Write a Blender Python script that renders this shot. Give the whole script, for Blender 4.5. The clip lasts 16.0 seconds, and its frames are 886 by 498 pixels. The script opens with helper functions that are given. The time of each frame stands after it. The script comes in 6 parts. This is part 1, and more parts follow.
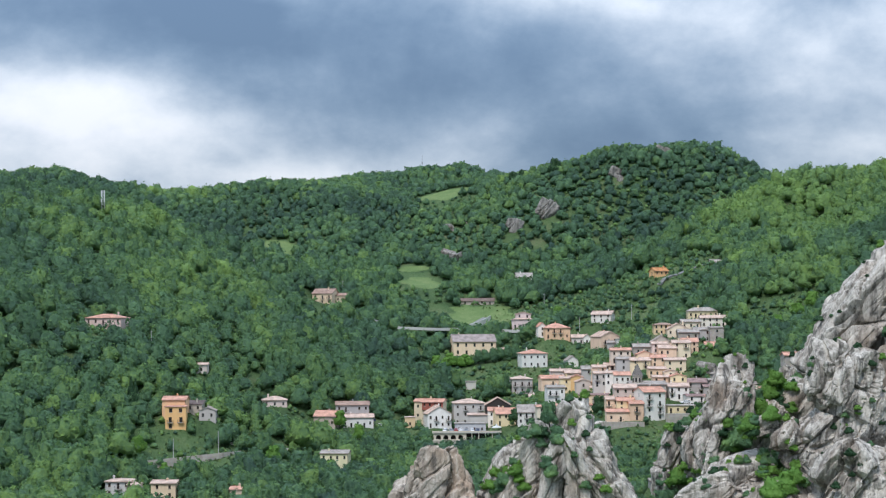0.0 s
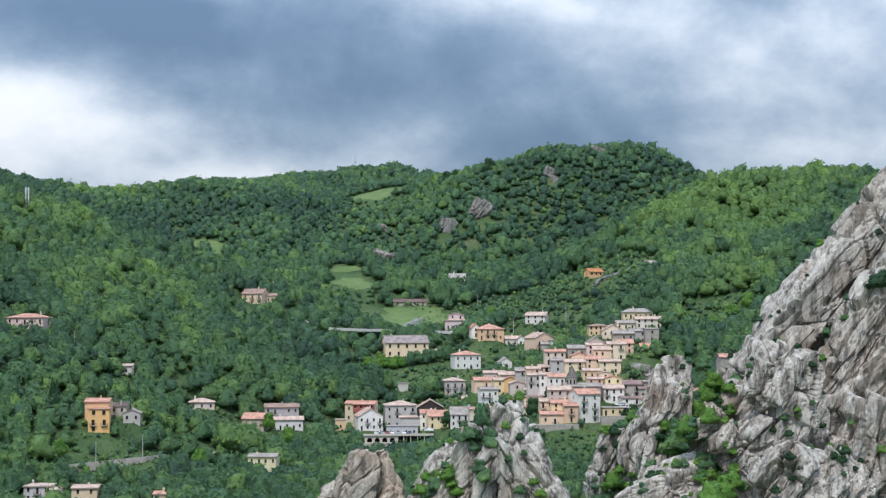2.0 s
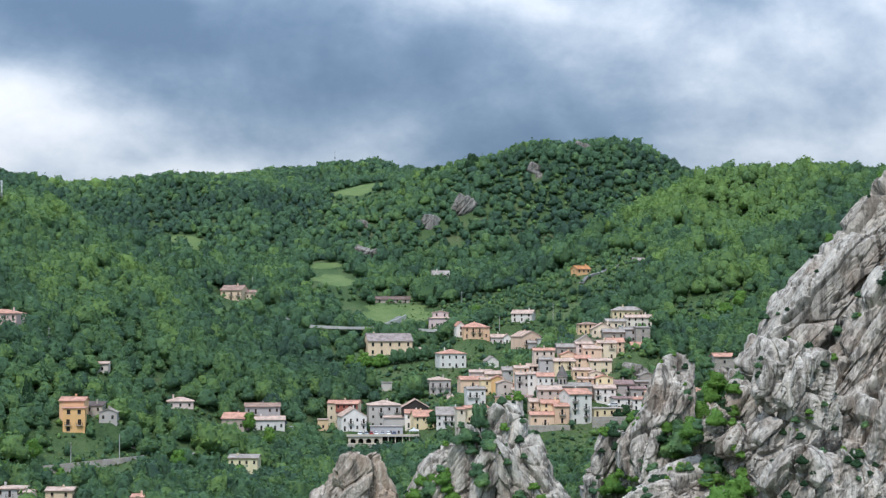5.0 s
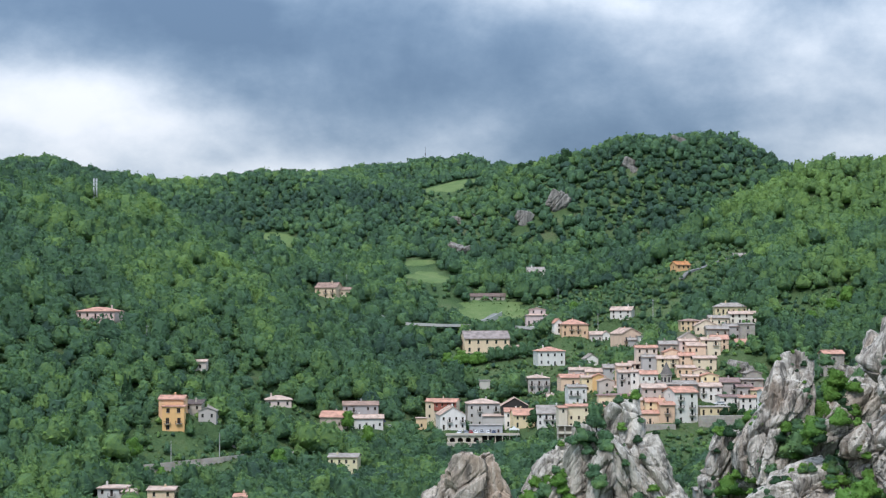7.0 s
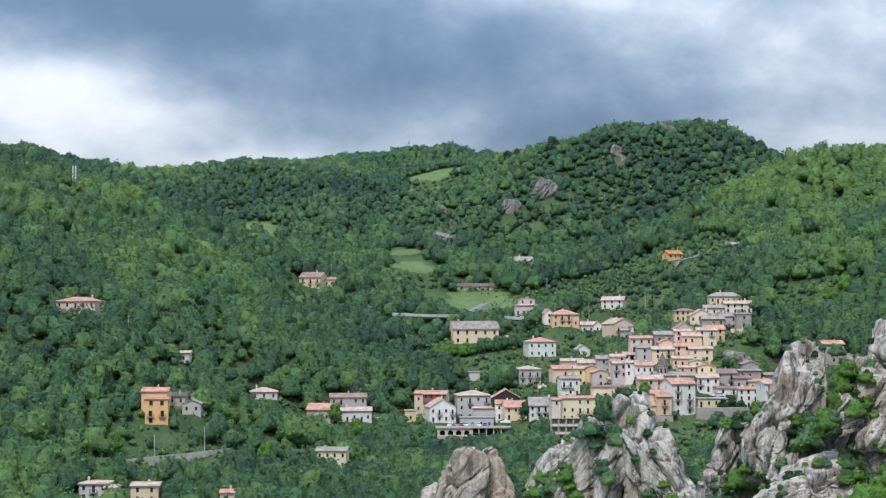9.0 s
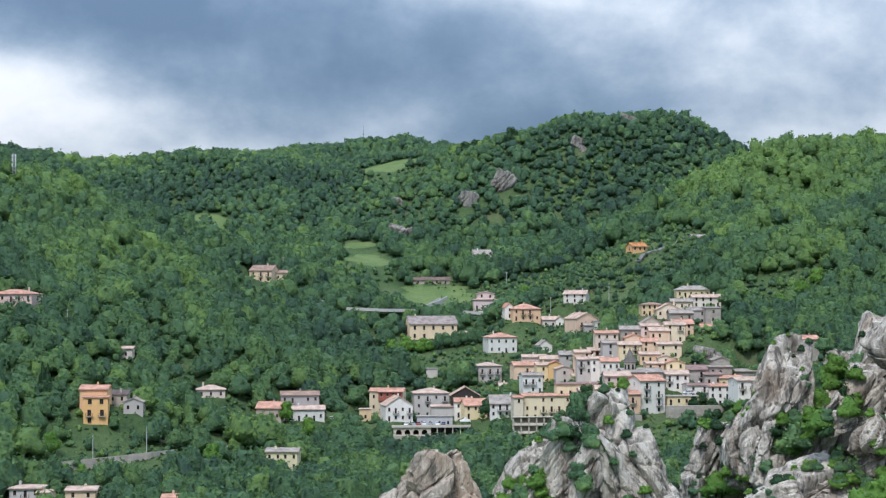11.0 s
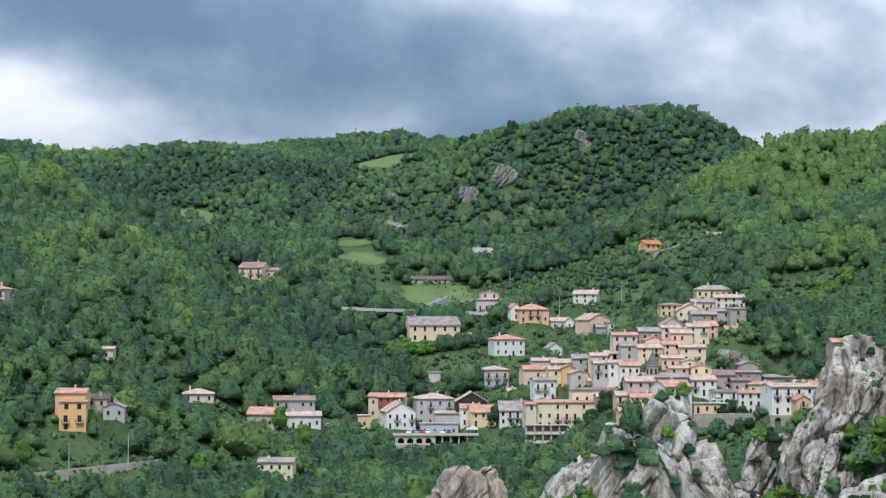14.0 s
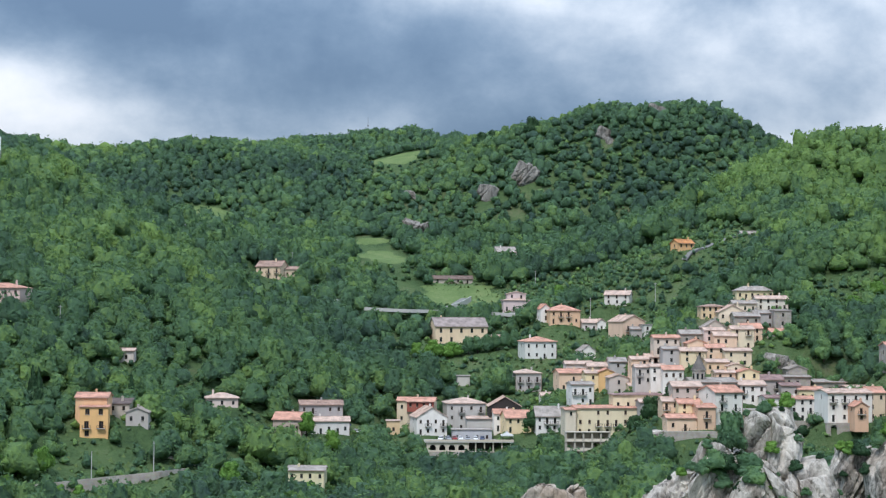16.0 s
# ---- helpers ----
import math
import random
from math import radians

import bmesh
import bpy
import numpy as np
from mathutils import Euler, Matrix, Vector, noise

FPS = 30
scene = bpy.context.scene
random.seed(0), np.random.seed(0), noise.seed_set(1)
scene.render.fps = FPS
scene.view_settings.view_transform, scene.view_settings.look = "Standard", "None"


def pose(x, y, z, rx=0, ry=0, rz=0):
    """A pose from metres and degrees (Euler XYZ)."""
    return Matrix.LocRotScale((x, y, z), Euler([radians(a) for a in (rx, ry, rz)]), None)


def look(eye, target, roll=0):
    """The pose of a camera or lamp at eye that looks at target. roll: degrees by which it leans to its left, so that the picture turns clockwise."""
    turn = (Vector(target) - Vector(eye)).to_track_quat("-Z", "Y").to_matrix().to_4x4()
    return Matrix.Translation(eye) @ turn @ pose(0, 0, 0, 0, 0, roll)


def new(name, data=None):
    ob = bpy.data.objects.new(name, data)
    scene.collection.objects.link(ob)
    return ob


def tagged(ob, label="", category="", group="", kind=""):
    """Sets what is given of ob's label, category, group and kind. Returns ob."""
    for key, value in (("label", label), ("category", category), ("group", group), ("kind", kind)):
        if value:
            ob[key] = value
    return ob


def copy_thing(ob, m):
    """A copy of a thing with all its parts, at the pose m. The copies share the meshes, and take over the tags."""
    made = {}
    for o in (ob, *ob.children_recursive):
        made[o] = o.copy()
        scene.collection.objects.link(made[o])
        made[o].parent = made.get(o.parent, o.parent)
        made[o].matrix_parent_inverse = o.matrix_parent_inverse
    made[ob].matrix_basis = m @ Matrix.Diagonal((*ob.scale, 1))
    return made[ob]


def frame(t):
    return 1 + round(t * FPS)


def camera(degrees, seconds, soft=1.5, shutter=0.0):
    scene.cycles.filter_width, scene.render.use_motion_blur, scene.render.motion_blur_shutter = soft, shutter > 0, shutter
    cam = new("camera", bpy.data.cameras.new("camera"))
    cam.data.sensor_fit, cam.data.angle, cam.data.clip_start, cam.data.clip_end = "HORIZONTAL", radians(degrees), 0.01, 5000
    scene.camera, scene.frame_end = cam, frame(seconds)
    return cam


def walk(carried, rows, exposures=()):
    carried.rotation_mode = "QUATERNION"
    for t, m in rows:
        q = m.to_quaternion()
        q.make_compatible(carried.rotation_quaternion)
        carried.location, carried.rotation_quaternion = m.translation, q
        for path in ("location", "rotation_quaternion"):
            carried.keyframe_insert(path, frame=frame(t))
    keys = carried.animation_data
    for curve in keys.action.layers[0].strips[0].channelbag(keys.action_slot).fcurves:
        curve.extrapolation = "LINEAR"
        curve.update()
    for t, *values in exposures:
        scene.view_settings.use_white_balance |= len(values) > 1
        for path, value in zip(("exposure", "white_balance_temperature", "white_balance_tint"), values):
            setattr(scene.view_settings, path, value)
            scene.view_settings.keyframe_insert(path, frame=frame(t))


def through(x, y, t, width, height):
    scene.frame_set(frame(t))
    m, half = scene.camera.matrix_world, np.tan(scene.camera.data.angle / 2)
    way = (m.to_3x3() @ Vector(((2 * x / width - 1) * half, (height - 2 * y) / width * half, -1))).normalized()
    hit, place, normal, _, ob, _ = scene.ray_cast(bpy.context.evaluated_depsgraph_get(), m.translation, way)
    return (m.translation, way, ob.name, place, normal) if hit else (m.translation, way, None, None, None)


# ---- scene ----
import functools, itertools
from mathutils.bvhtree import BVHTree
# ---- camera and its way: seconds, x, y, z, pitch, roll, yaw ----
PATH = [
    (0.0, -0.00, 0.00, -0.00, 2.329, -0.286, 0.019),
    (0.5, 0.16, 3.52, -0.20, 2.330, -0.307, -0.604),
    (1.0, 0.39, 6.97, -0.39, 2.336, -0.274, -1.257),
    (1.5, 0.60, 10.40, -0.58, 2.362, -0.228, -1.798),
    (2.0, 0.75, 13.79, -0.78, 2.399, -0.156, -2.286),
    (2.5, 0.77, 17.17, -0.94, 2.364, -0.136, -3.010),
    (3.0, 0.59, 20.60, -1.14, 2.355, -0.087, -3.331),
    (5.3, -4.60, 36.28, -1.51, 2.371, 0.124, -3.097),
    (5.5, -5.30, 37.47, -1.54, 2.359, 0.041, -2.639),
    (6.0, -7.02, 40.42, -1.60, 2.345, -0.046, -1.010),
    (6.5, -8.57, 43.19, -1.69, 2.313, -0.088, -0.293),
    (7.0, -10.16, 46.05, -1.83, 2.294, -0.089, -0.292),
    (7.5, -11.79, 49.23, -2.04, 2.236, -0.143, -0.325),
    (8.0, -13.20, 53.12, -2.25, 2.087, -0.151, -0.409),
    (8.5, -14.39, 57.84, -2.38, 2.031, -0.134, -0.691),
    (11.0, -15.88, 96.13, -4.27, 1.918, -0.107, -2.680),
    (11.5, -16.05, 104.35, -4.83, 1.936, -0.043, -2.964),
    (12.0, -16.29, 112.70, -5.32, 1.939, 0.053, -3.042),
    (12.5, -16.82, 121.08, -5.58, 1.998, 0.156, -3.118),
    (13.0, -17.85, 129.18, -5.84, 2.053, 0.293, -3.184),
    (13.5, -19.57, 136.80, -6.18, 2.076, 0.286, -3.224),
    (14.0, -22.14, 144.14, -6.41, 2.075, 0.211, -3.259),
    (14.5, -25.19, 151.08, -6.25, 2.056, 0.264, -3.270),
    (15.0, -28.36, 157.76, -6.07, 2.036, 0.340, -3.306),
    (15.5, -31.46, 164.34, -6.17, 2.085, 0.373, -3.401),
    (16.0, -34.32, 170.91, -6.19, 2.081, 0.379, -3.417),
]
cam = camera(30.0, 16.0, 1.25)
walk(cam, [(t, pose(x, y, z, 90 + pitch, -roll, yaw)) for t, x, y, z, pitch, roll, yaw in PATH],
     exposures=[(0.0, -0.03, 6220, 13), (16.0, -0.03, 6220, 13)])

# ---- sky and sun ----
SUN_TURN, SUN_HEIGHT = radians(200), radians(56)
world = bpy.data.worlds.new("sky")
scene.world = world
world.use_nodes = True
wn, wl = world.node_tree.nodes, world.node_tree.links
wn.clear()


def wnode(kind, **values):
    n = wn.new(kind)
    for key, value in values.items():
        n.inputs[key].default_value = value
    return n


def wmath(op, a, b=None, c=None, clamp=False):
    n = wn.new("ShaderNodeMath")
    n.operation, n.use_clamp = op, clamp
    for i, v in enumerate((a, b, c)):
        if v is None:
            continue
        if isinstance(v, (int, float)):
            n.inputs[i].default_value = v
        else:
            wl.new(v, n.inputs[i])
    return n.outputs[0]


sky = wn.new("ShaderNodeTexSky")
sky.sky_type, sky.sun_disc = "NISHITA", False
sky.sun_elevation, sky.sun_rotation = SUN_HEIGHT, SUN_TURN
coord = wn.new("ShaderNodeTexCoord")
split = wn.new("ShaderNodeSeparateXYZ")
wl.new(coord.outputs["Generated"], split.inputs[0])
# azimuth and height of the looked-at piece of sky, in degrees, clockwise from the valley's line
azimuth = wmath("MULTIPLY", wmath("ARCTAN2", split.outputs[0], split.outputs[1]), 57.2958)
height = wmath("MULTIPLY", wmath("ARCSINE", split.outputs[2]), 57.2958)
stretch = wn.new("ShaderNodeMapping")
stretch.inputs["Scale"].default_value = (1, 1, 1.5)
wl.new(coord.outputs["Generated"], stretch.inputs[0])
billow = wnode("ShaderNodeTexNoise", Scale=6.5, Detail=7.0, Roughness=0.52, Distortion=0.25)
wl.new(stretch.outputs[0], billow.inputs["Vector"])
wisp = wnode("ShaderNodeTexNoise", Scale=26.0, Detail=6.0, Roughness=0.6)
wl.new(stretch.outputs[0], wisp.inputs["Vector"])


def bank(az, ht, wide, tall, lean=0.0):
    """How deep a piece of sky lies in a bank of cloud: 1 in its middle, 0 outside."""
    u = wmath("DIVIDE", wmath("SUBTRACT", azimuth, az), wide)
    v = wmath("DIVIDE", wmath("SUBTRACT", wmath("SUBTRACT", height, ht), wmath("MULTIPLY", wmath("SUBTRACT", azimuth, az), lean)), tall)
    d = wmath("ADD", wmath("MULTIPLY", u, u), wmath("MULTIPLY", v, v))
    return wmath("POWER", 2.718, wmath("MULTIPLY", d, -1.0))


bright = wmath("MULTIPLY_ADD", billow.outputs[0], 1.35, -0.26)
bright = wmath("ADD", bright, wmath("MULTIPLY_ADD", wisp.outputs[0], 0.42, -0.21))
for az, ht, wide, tall, lean, gain in (
        (-12.5, 7.2, 4.0, 1.5, -0.10, 0.46), (-15.0, 5.2, 6.0, 1.0, 0.0, 0.30), (-3.5, 4.7, 3.4, 0.7, 0.0, 0.34),
        (14.5, 8.6, 6.5, 2.6, 0.0, 0.20), (16.0, 5.6, 5.0, 1.4, 0.0, 0.26), (4.6, 10.9, 4.4, 1.0, -0.1, 0.42),
        (2.2, 7.9, 9.5, 2.6, 0.02, -0.25), (-9.5, 10.2, 7.0, 1.3, 0.0, -0.30), (6.0, 5.6, 4.5, 1.0, 0.0, -0.14)):
    bright = wmath("ADD", bright, wmath("MULTIPLY", bank(az, ht, wide, tall, lean), gain))
ramp = wn.new("ShaderNodeValToRGB")
ramp.color_ramp.interpolation = "B_SPLINE"
for pos, col in ((0.0, (0.115, 0.185, 0.285)), (0.26, (0.185, 0.275, 0.385)), (0.50, (0.36, 0.45, 0.55)), (0.74, (0.66, 0.73, 0.79)), (1.0, (0.93, 0.95, 0.96))):
    e = ramp.color_ramp.elements.new(pos) if pos not in (0.0, 1.0) else ramp.color_ramp.elements[0 if pos == 0.0 else -1]
    e.color = (*col, 1)
wl.new(bright, ramp.inputs[0])
cloud = wnode("ShaderNodeBackground", Strength=1.0)
# an overcast sky is some three times as bright overhead as at the horizon
up = wmath("MAXIMUM", split.outputs[2], 0.0)
wl.new(wmath("ADD", wmath("MULTIPLY_ADD", up, 3.0, 0.80), wmath("MULTIPLY", wmath("MULTIPLY", up, up), 0.8)), cloud.inputs[1])
wl.new(ramp.outputs[0], cloud.inputs[0])
clear = wnode("ShaderNodeBackground", Strength=0.10)
wl.new(sky.outputs[0], clear.inputs[0])
cover = wnode("ShaderNodeMixShader", Fac=0.88)
wl.new(clear.outputs[0], cover.inputs[1])
wl.new(cloud.outputs[0], cover.inputs[2])
wl.new(cover.outputs[0], wn.new("ShaderNodeOutputWorld").inputs[0])

sun = new("sun", bpy.data.lights.new("sun", "SUN"))
sun.data.energy, sun.data.angle, sun.data.color = 2.6, radians(12), (1.0, 0.95, 0.87)
SUN_WAY = Vector((math.sin(SUN_TURN) * math.cos(SUN_HEIGHT), math.cos(SUN_TURN) * math.cos(SUN_HEIGHT), math.sin(SUN_HEIGHT)))
sun.matrix_world = look(SUN_WAY * 900, (0, 0, 0))

# ---- materials ----
class Nodes:
    """A node material in the making."""

    def __init__(self, name):
        self.mat = bpy.data.materials.new(name)
        self.mat.use_nodes = True
        self.nodes, self.links = self.mat.node_tree.nodes, self.mat.node_tree.links
        self.bsdf = self.nodes["Principled BSDF"]
        self.out = self.nodes["Material Output"]
        self.place = self.nodes.new("ShaderNodeTexCoord").outputs["Object"]

    def put(self, value, socket):
        if isinstance(value, (int, float)):
            socket.default_value = value
        elif isinstance(value, tuple):
            socket.default_value = (*value, 1) if len(value) == 3 and socket.type == "RGBA" else value
        else:
            self.links.new(value, socket)

    def noise(self, scale, detail=4.0, rough=0.55, vector=None, distort=0.0):
        n = self.nodes.new("ShaderNodeTexNoise")
        n.inputs["Scale"].default_value, n.inputs["Detail"].default_value = scale, detail
        n.inputs["Roughness"].default_value, n.inputs["Distortion"].default_value = rough, distort
        self.links.new(vector or self.place, n.inputs["Vector"])
        return n.outputs[0]

    def voronoi(self, scale, feature="F1", vector=None, out="Distance"):
        n = self.nodes.new("ShaderNodeTexVoronoi")
        n.feature = feature
        n.inputs["Scale"].default_value = scale
        self.links.new(vector or self.place, n.inputs["Vector"])
        return n.outputs[out]

    def mapped(self, scale=(1, 1, 1), turn=(0, 0, 0)):
        n = self.nodes.new("ShaderNodeMapping")
        n.inputs["Scale"].default_value, n.inputs["Rotation"].default_value = scale, [radians(a) for a in turn]
        self.links.new(self.place, n.inputs[0])
        return n.outputs[0]

    def math(self, op, a, b=0.0, clamp=False):
        n = self.nodes.new("ShaderNodeMath")
        n.operation, n.use_clamp = op, clamp
        self.put(a, n.inputs[0])
        self.put(b, n.inputs[1])
        return n.outputs[0]

    def ramp(self, fac, *stops):
        n = self.nodes.new("ShaderNodeValToRGB")
        els = n.color_ramp.elements
        els[0].position, els[1].position = stops[0][0], stops[-1][0]
        for pos, col in stops[1:-1]:
            els.new(pos)
        for e, (pos, col) in zip(els, stops):
            e.color = (*col, 1) if isinstance(col, tuple) else (col, col, col, 1)
        self.put(fac, n.inputs[0])
        return n.outputs[0]

    def mix(self, fac, a, b, mode="MIX"):
        n = self.nodes.new("ShaderNodeMix")
        n.data_type, n.blend_type = "RGBA", mode
        self.put(fac, n.inputs[0])
        self.put(a, n.inputs[6])
        self.put(b, n.inputs[7])
        return n.outputs[2]

    def random(self):
        return self.nodes.new("ShaderNodeObjectInfo").outputs["Random"]

    def island(self):
        return self.nodes.new("ShaderNodeNewGeometry").outputs["Random Per Island"]

    def attribute(self, name):
        n = self.nodes.new("ShaderNodeAttribute")
        n.attribute_name = name
        return n.outputs["Fac"]

    def bump(self, height, strength=0.5, distance=0.1, below=None):
        n = self.nodes.new("ShaderNodeBump")
        n.inputs["Strength"].default_value, n.inputs["Distance"].default_value = strength, distance
        self.put(height, n.inputs["Height"])
        if below:
            self.links.new(below, n.inputs["Normal"])
        return n.outputs[0]

    def done(self, color, rough=0.8, normal=None, metal=0.0, spec=0.3):
        self.put(color, self.bsdf.inputs["Base Color"])
        self.put(rough, self.bsdf.inputs["Roughness"])
        self.put(metal, self.bsdf.inputs["Metallic"])
        self.put(spec, self.bsdf.inputs["Specular IOR Level"])
        if normal:
            self.links.new(normal, self.bsdf.inputs["Normal"])
        return self.mat


def leaf_material(name, dark, mid, light, through=0.22):
    m = Nodes(name)
    patch = m.noise(0.012, 3.0)
    tone = m.math("ADD", m.math("MULTIPLY", m.attribute("tint"), 0.66), m.math("MULTIPLY", m.island(), 0.24))
    tone = m.math("ADD", tone, m.math("MULTIPLY", m.math("SUBTRACT", patch, 0.5), 0.9), clamp=True)
    # speckle puts lit leaf tops and dark gaps into the leaf colour
    fine = m.noise(0.62, 5.0, 0.66)
    tone = m.math("ADD", tone, m.math("MULTIPLY", m.math("SUBTRACT", fine, 0.5), 1.25), clamp=True)
    color = m.ramp(tone, (0.0, dark), (0.45, mid), (1.0, light))
    m.done(color, 0.62, m.bump(fine, 1.0, 1.8), spec=0.15)
    glow = m.nodes.new("ShaderNodeBsdfTranslucent")
    m.put(m.mix(0.5, color, light), glow.inputs[0])
    both = m.nodes.new("ShaderNodeMixShader")
    both.inputs[0].default_value = through
    m.links.new(m.bsdf.outputs[0], both.inputs[1])
    m.links.new(glow.outputs[0], both.inputs[2])
    m.links.new(both.outputs[0], m.out.inputs[0])
    return m.mat


# haze is put into the bluish dark end, sunlit highlights into the yellow end
LEAF = leaf_material("oak_leaves", (0.052, 0.099, 0.078), (0.101, 0.194, 0.098), (0.232, 0.364, 0.095), 0.28)
LEAF_DARK = leaf_material("dark_leaves", (0.018, 0.042, 0.022), (0.034, 0.078, 0.034), (0.065, 0.125, 0.050), 0.15)
LEAF_FRESH = leaf_material("fresh_leaves", (0.068, 0.155, 0.036), (0.135, 0.265, 0.052), (0.240, 0.385, 0.085), 0.3)


def grass_material():
    m = Nodes("grassland")
    big, small = m.noise(0.05, 5.0), m.noise(0.7, 6.0, 0.7)
    tone = m.math("ADD", m.math("MULTIPLY", big, 0.7), m.math("MULTIPLY", small, 0.5))
    color = m.ramp(tone, (0.38, (0.034, 0.062, 0.028)), (0.54, (0.066, 0.112, 0.044)), (0.66, (0.090, 0.135, 0.055)), (0.78, (0.140, 0.150, 0.085)))
    return m.done(color, 0.9, m.bump(small, 1.0, 1.2), spec=0.1)


def meadow_material():
    m = Nodes("meadow_grass")
    big, small = m.noise(0.11, 5.0, 0.62), m.noise(0.9, 6.0, 0.7)
    tone = m.math("ADD", m.math("MULTIPLY", big, 0.6), m.math("MULTIPLY", small, 0.5))
    color = m.ramp(tone, (0.32, (0.070, 0.118, 0.040)), (0.56, (0.118, 0.170, 0.062)), (0.8, (0.185, 0.215, 0.095)))
    return m.done(color, 0.9, m.bump(small, 0.7, 0.3), spec=0.1)


def rock_material(name, light, mid, dark, rust, rusty=0.52):
    m = Nodes(name)
    broad = m.noise(0.06, 4.0)
    streak = m.noise(0.9, 7.0, 0.62, m.mapped((1.0, 1.0, 0.13), (0, 30, 0)))
    grain = m.noise(1.6, 9.0, 0.68)
    pits = m.voronoi(0.9, vector=m.mapped((1.0, 1.0, 0.5), (0, 30, 0)))
    tone = m.math("ADD", m.math("MULTIPLY", streak, 0.62), m.math("MULTIPLY", grain, 0.38))
    color = m.ramp(tone, (0.33, dark), (0.47, mid), (0.62, light))
    color = m.mix(m.ramp(broad, (rusty, 0.0), (rusty + 0.18, 0.6)), color, rust)
    band = m.noise(0.30, 6.0, 0.60, m.mapped((1.0, 1.0, 0.10), (0, 32, 0)), 0.15)
    color = m.mix(m.ramp(band, (0.53, 0.0), (0.66, 0.72)), color, tuple(0.55 * a + 0.30 * b for a, b in zip(dark, rust)))
    color = m.mix(m.ramp(band, (0.36, 0.55), (0.47, 0.0)), color, tuple(min(0.7, a * 1.22) for a in light))
    lichen = m.ramp(m.noise(0.45, 8.0, 0.72), (0.57, 0.0), (0.68, 0.55))
    color = m.mix(lichen, color, dark)
    stain = m.noise(0.5, 6.0, 0.66, m.mapped((1.0, 1.0, 0.22), (0, 12, 0)))
    color = m.mix(m.ramp(stain, (0.52, 0.0), (0.62, 0.80)), color, tuple(0.75 * c for c in dark))
    weather = m.noise(0.045, 5.0, 0.6, m.mapped((1.0, 1.0, 0.6), (0, 35, 0)))
    color = m.mix(m.ramp(weather, (0.52, 0.0), (0.64, 0.55)), color, m.mix(1.0, color, (0.60, 0.54, 0.47), "MULTIPLY"))
    n = m.bump(streak, 0.6, 0.45)
    n = m.bump(pits, 0.4, 0.25, n)
    n = m.bump(grain, 0.8, 0.3, n)
    return m.done(color, 0.93, n, spec=0.12)


ROCK = rock_material("limestone", (0.575, 0.530, 0.468), (0.385, 0.354, 0.312), (0.108, 0.098, 0.087), (0.360, 0.270, 0.200))
ROCK_RUST = rock_material("rusty_limestone", (0.500, 0.450, 0.390), (0.345, 0.300, 0.250), (0.105, 0.095, 0.085), (0.400, 0.290, 0.205), 0.46)
ROCK_FAR = rock_material("hill_limestone", (0.340, 0.318, 0.288), (0.245, 0.228, 0.206), (0.130, 0.124, 0.112), (0.300, 0.240, 0.190))
GRASS, MEADOW = grass_material(), meadow_material()


@functools.lru_cache(None)
def plaster(color):
    m = Nodes("plaster")
    stain = m.noise(0.35, 6.0, 0.65, m.mapped((1.6, 1.6, 0.5)))
    grit = m.noise(3.5, 4.0)
    shade = tuple(c * k for c, k in zip(color, (0.76, 0.72, 0.68)))
    c = m.mix(m.ramp(stain, (0.42, 0.0), (0.74, 0.6)), color, shade)
    c = m.mix(m.math("MULTIPLY", grit, 0.16), c, (0.35, 0.32, 0.28))
    return m.done(c, 0.9, m.bump(grit, 0.25, 0.05), spec=0.15)


@functools.lru_cache(None)
def roof_tiles(color):
    m = Nodes("roof_tiles")
    rows = m.nodes.new("ShaderNodeTexWave")
    rows.wave_type, rows.bands_direction = "BANDS", "X"
    rows.inputs["Scale"].default_value, rows.inputs["Distortion"].default_value = 1.1, 0.4
    m.links.new(m.place, rows.inputs["Vector"])
    patch, speck = m.noise(0.45, 5.0), m.noise(2.6, 5.0, 0.7)
    dark = tuple(c * 0.58 for c in color)
    c = m.mix(m.ramp(patch, (0.38, 0.0), (0.66, 1.0)), color, dark)
    c = m.mix(m.ramp(speck, (0.5, 0.0), (0.7, 0.5)), c, (0.30, 0.27, 0.23))
    return m.done(c, 0.88, m.bump(rows.outputs[1], 0.5, 0.08), spec=0.2)


@functools.lru_cache(None)
def paint(name, color, rough=0.6, metal=0.0):
    m = Nodes(name)
    n = m.noise(1.8, 4.0)
    return m.done(m.mix(m.ramp(n, (0.35, 0.0), (0.8, 0.6)), color, tuple(c * 0.72 for c in color)), rough, None, metal)


GLASS = Nodes("window_glass").done((0.022, 0.024, 0.027), 0.2, spec=0.3)
STONE = Nodes("masonry")
_cells = STONE.voronoi(1.7, "F1", STONE.mapped((1, 1, 1.8)), "Color")
_edge = STONE.voronoi(1.7, "DISTANCE_TO_EDGE", STONE.mapped((1, 1, 1.8)))
_tone = STONE.ramp(STONE.noise(0.5, 5.0), (0.3, (0.30, 0.265, 0.225)), (0.7, (0.50, 0.455, 0.395)))
STONE = STONE.done(STONE.mix(0.25, _tone, STONE.mix(0.8, _cells, (0.3, 0.28, 0.25))), 0.93, STONE.bump(STONE.math("MINIMUM", _edge, 0.12), 0.8, 0.4), spec=0.1)


def bark_material():
    m = Nodes("bark")
    n = m.noise(3.0, 5.0, vector=m.mapped((1, 1, 0.25)))
    return m.done(m.ramp(n, (0.3, (0.05, 0.042, 0.034)), (0.7, (0.14, 0.12, 0.10))), 0.95, m.bump(n, 0.8, 0.1))


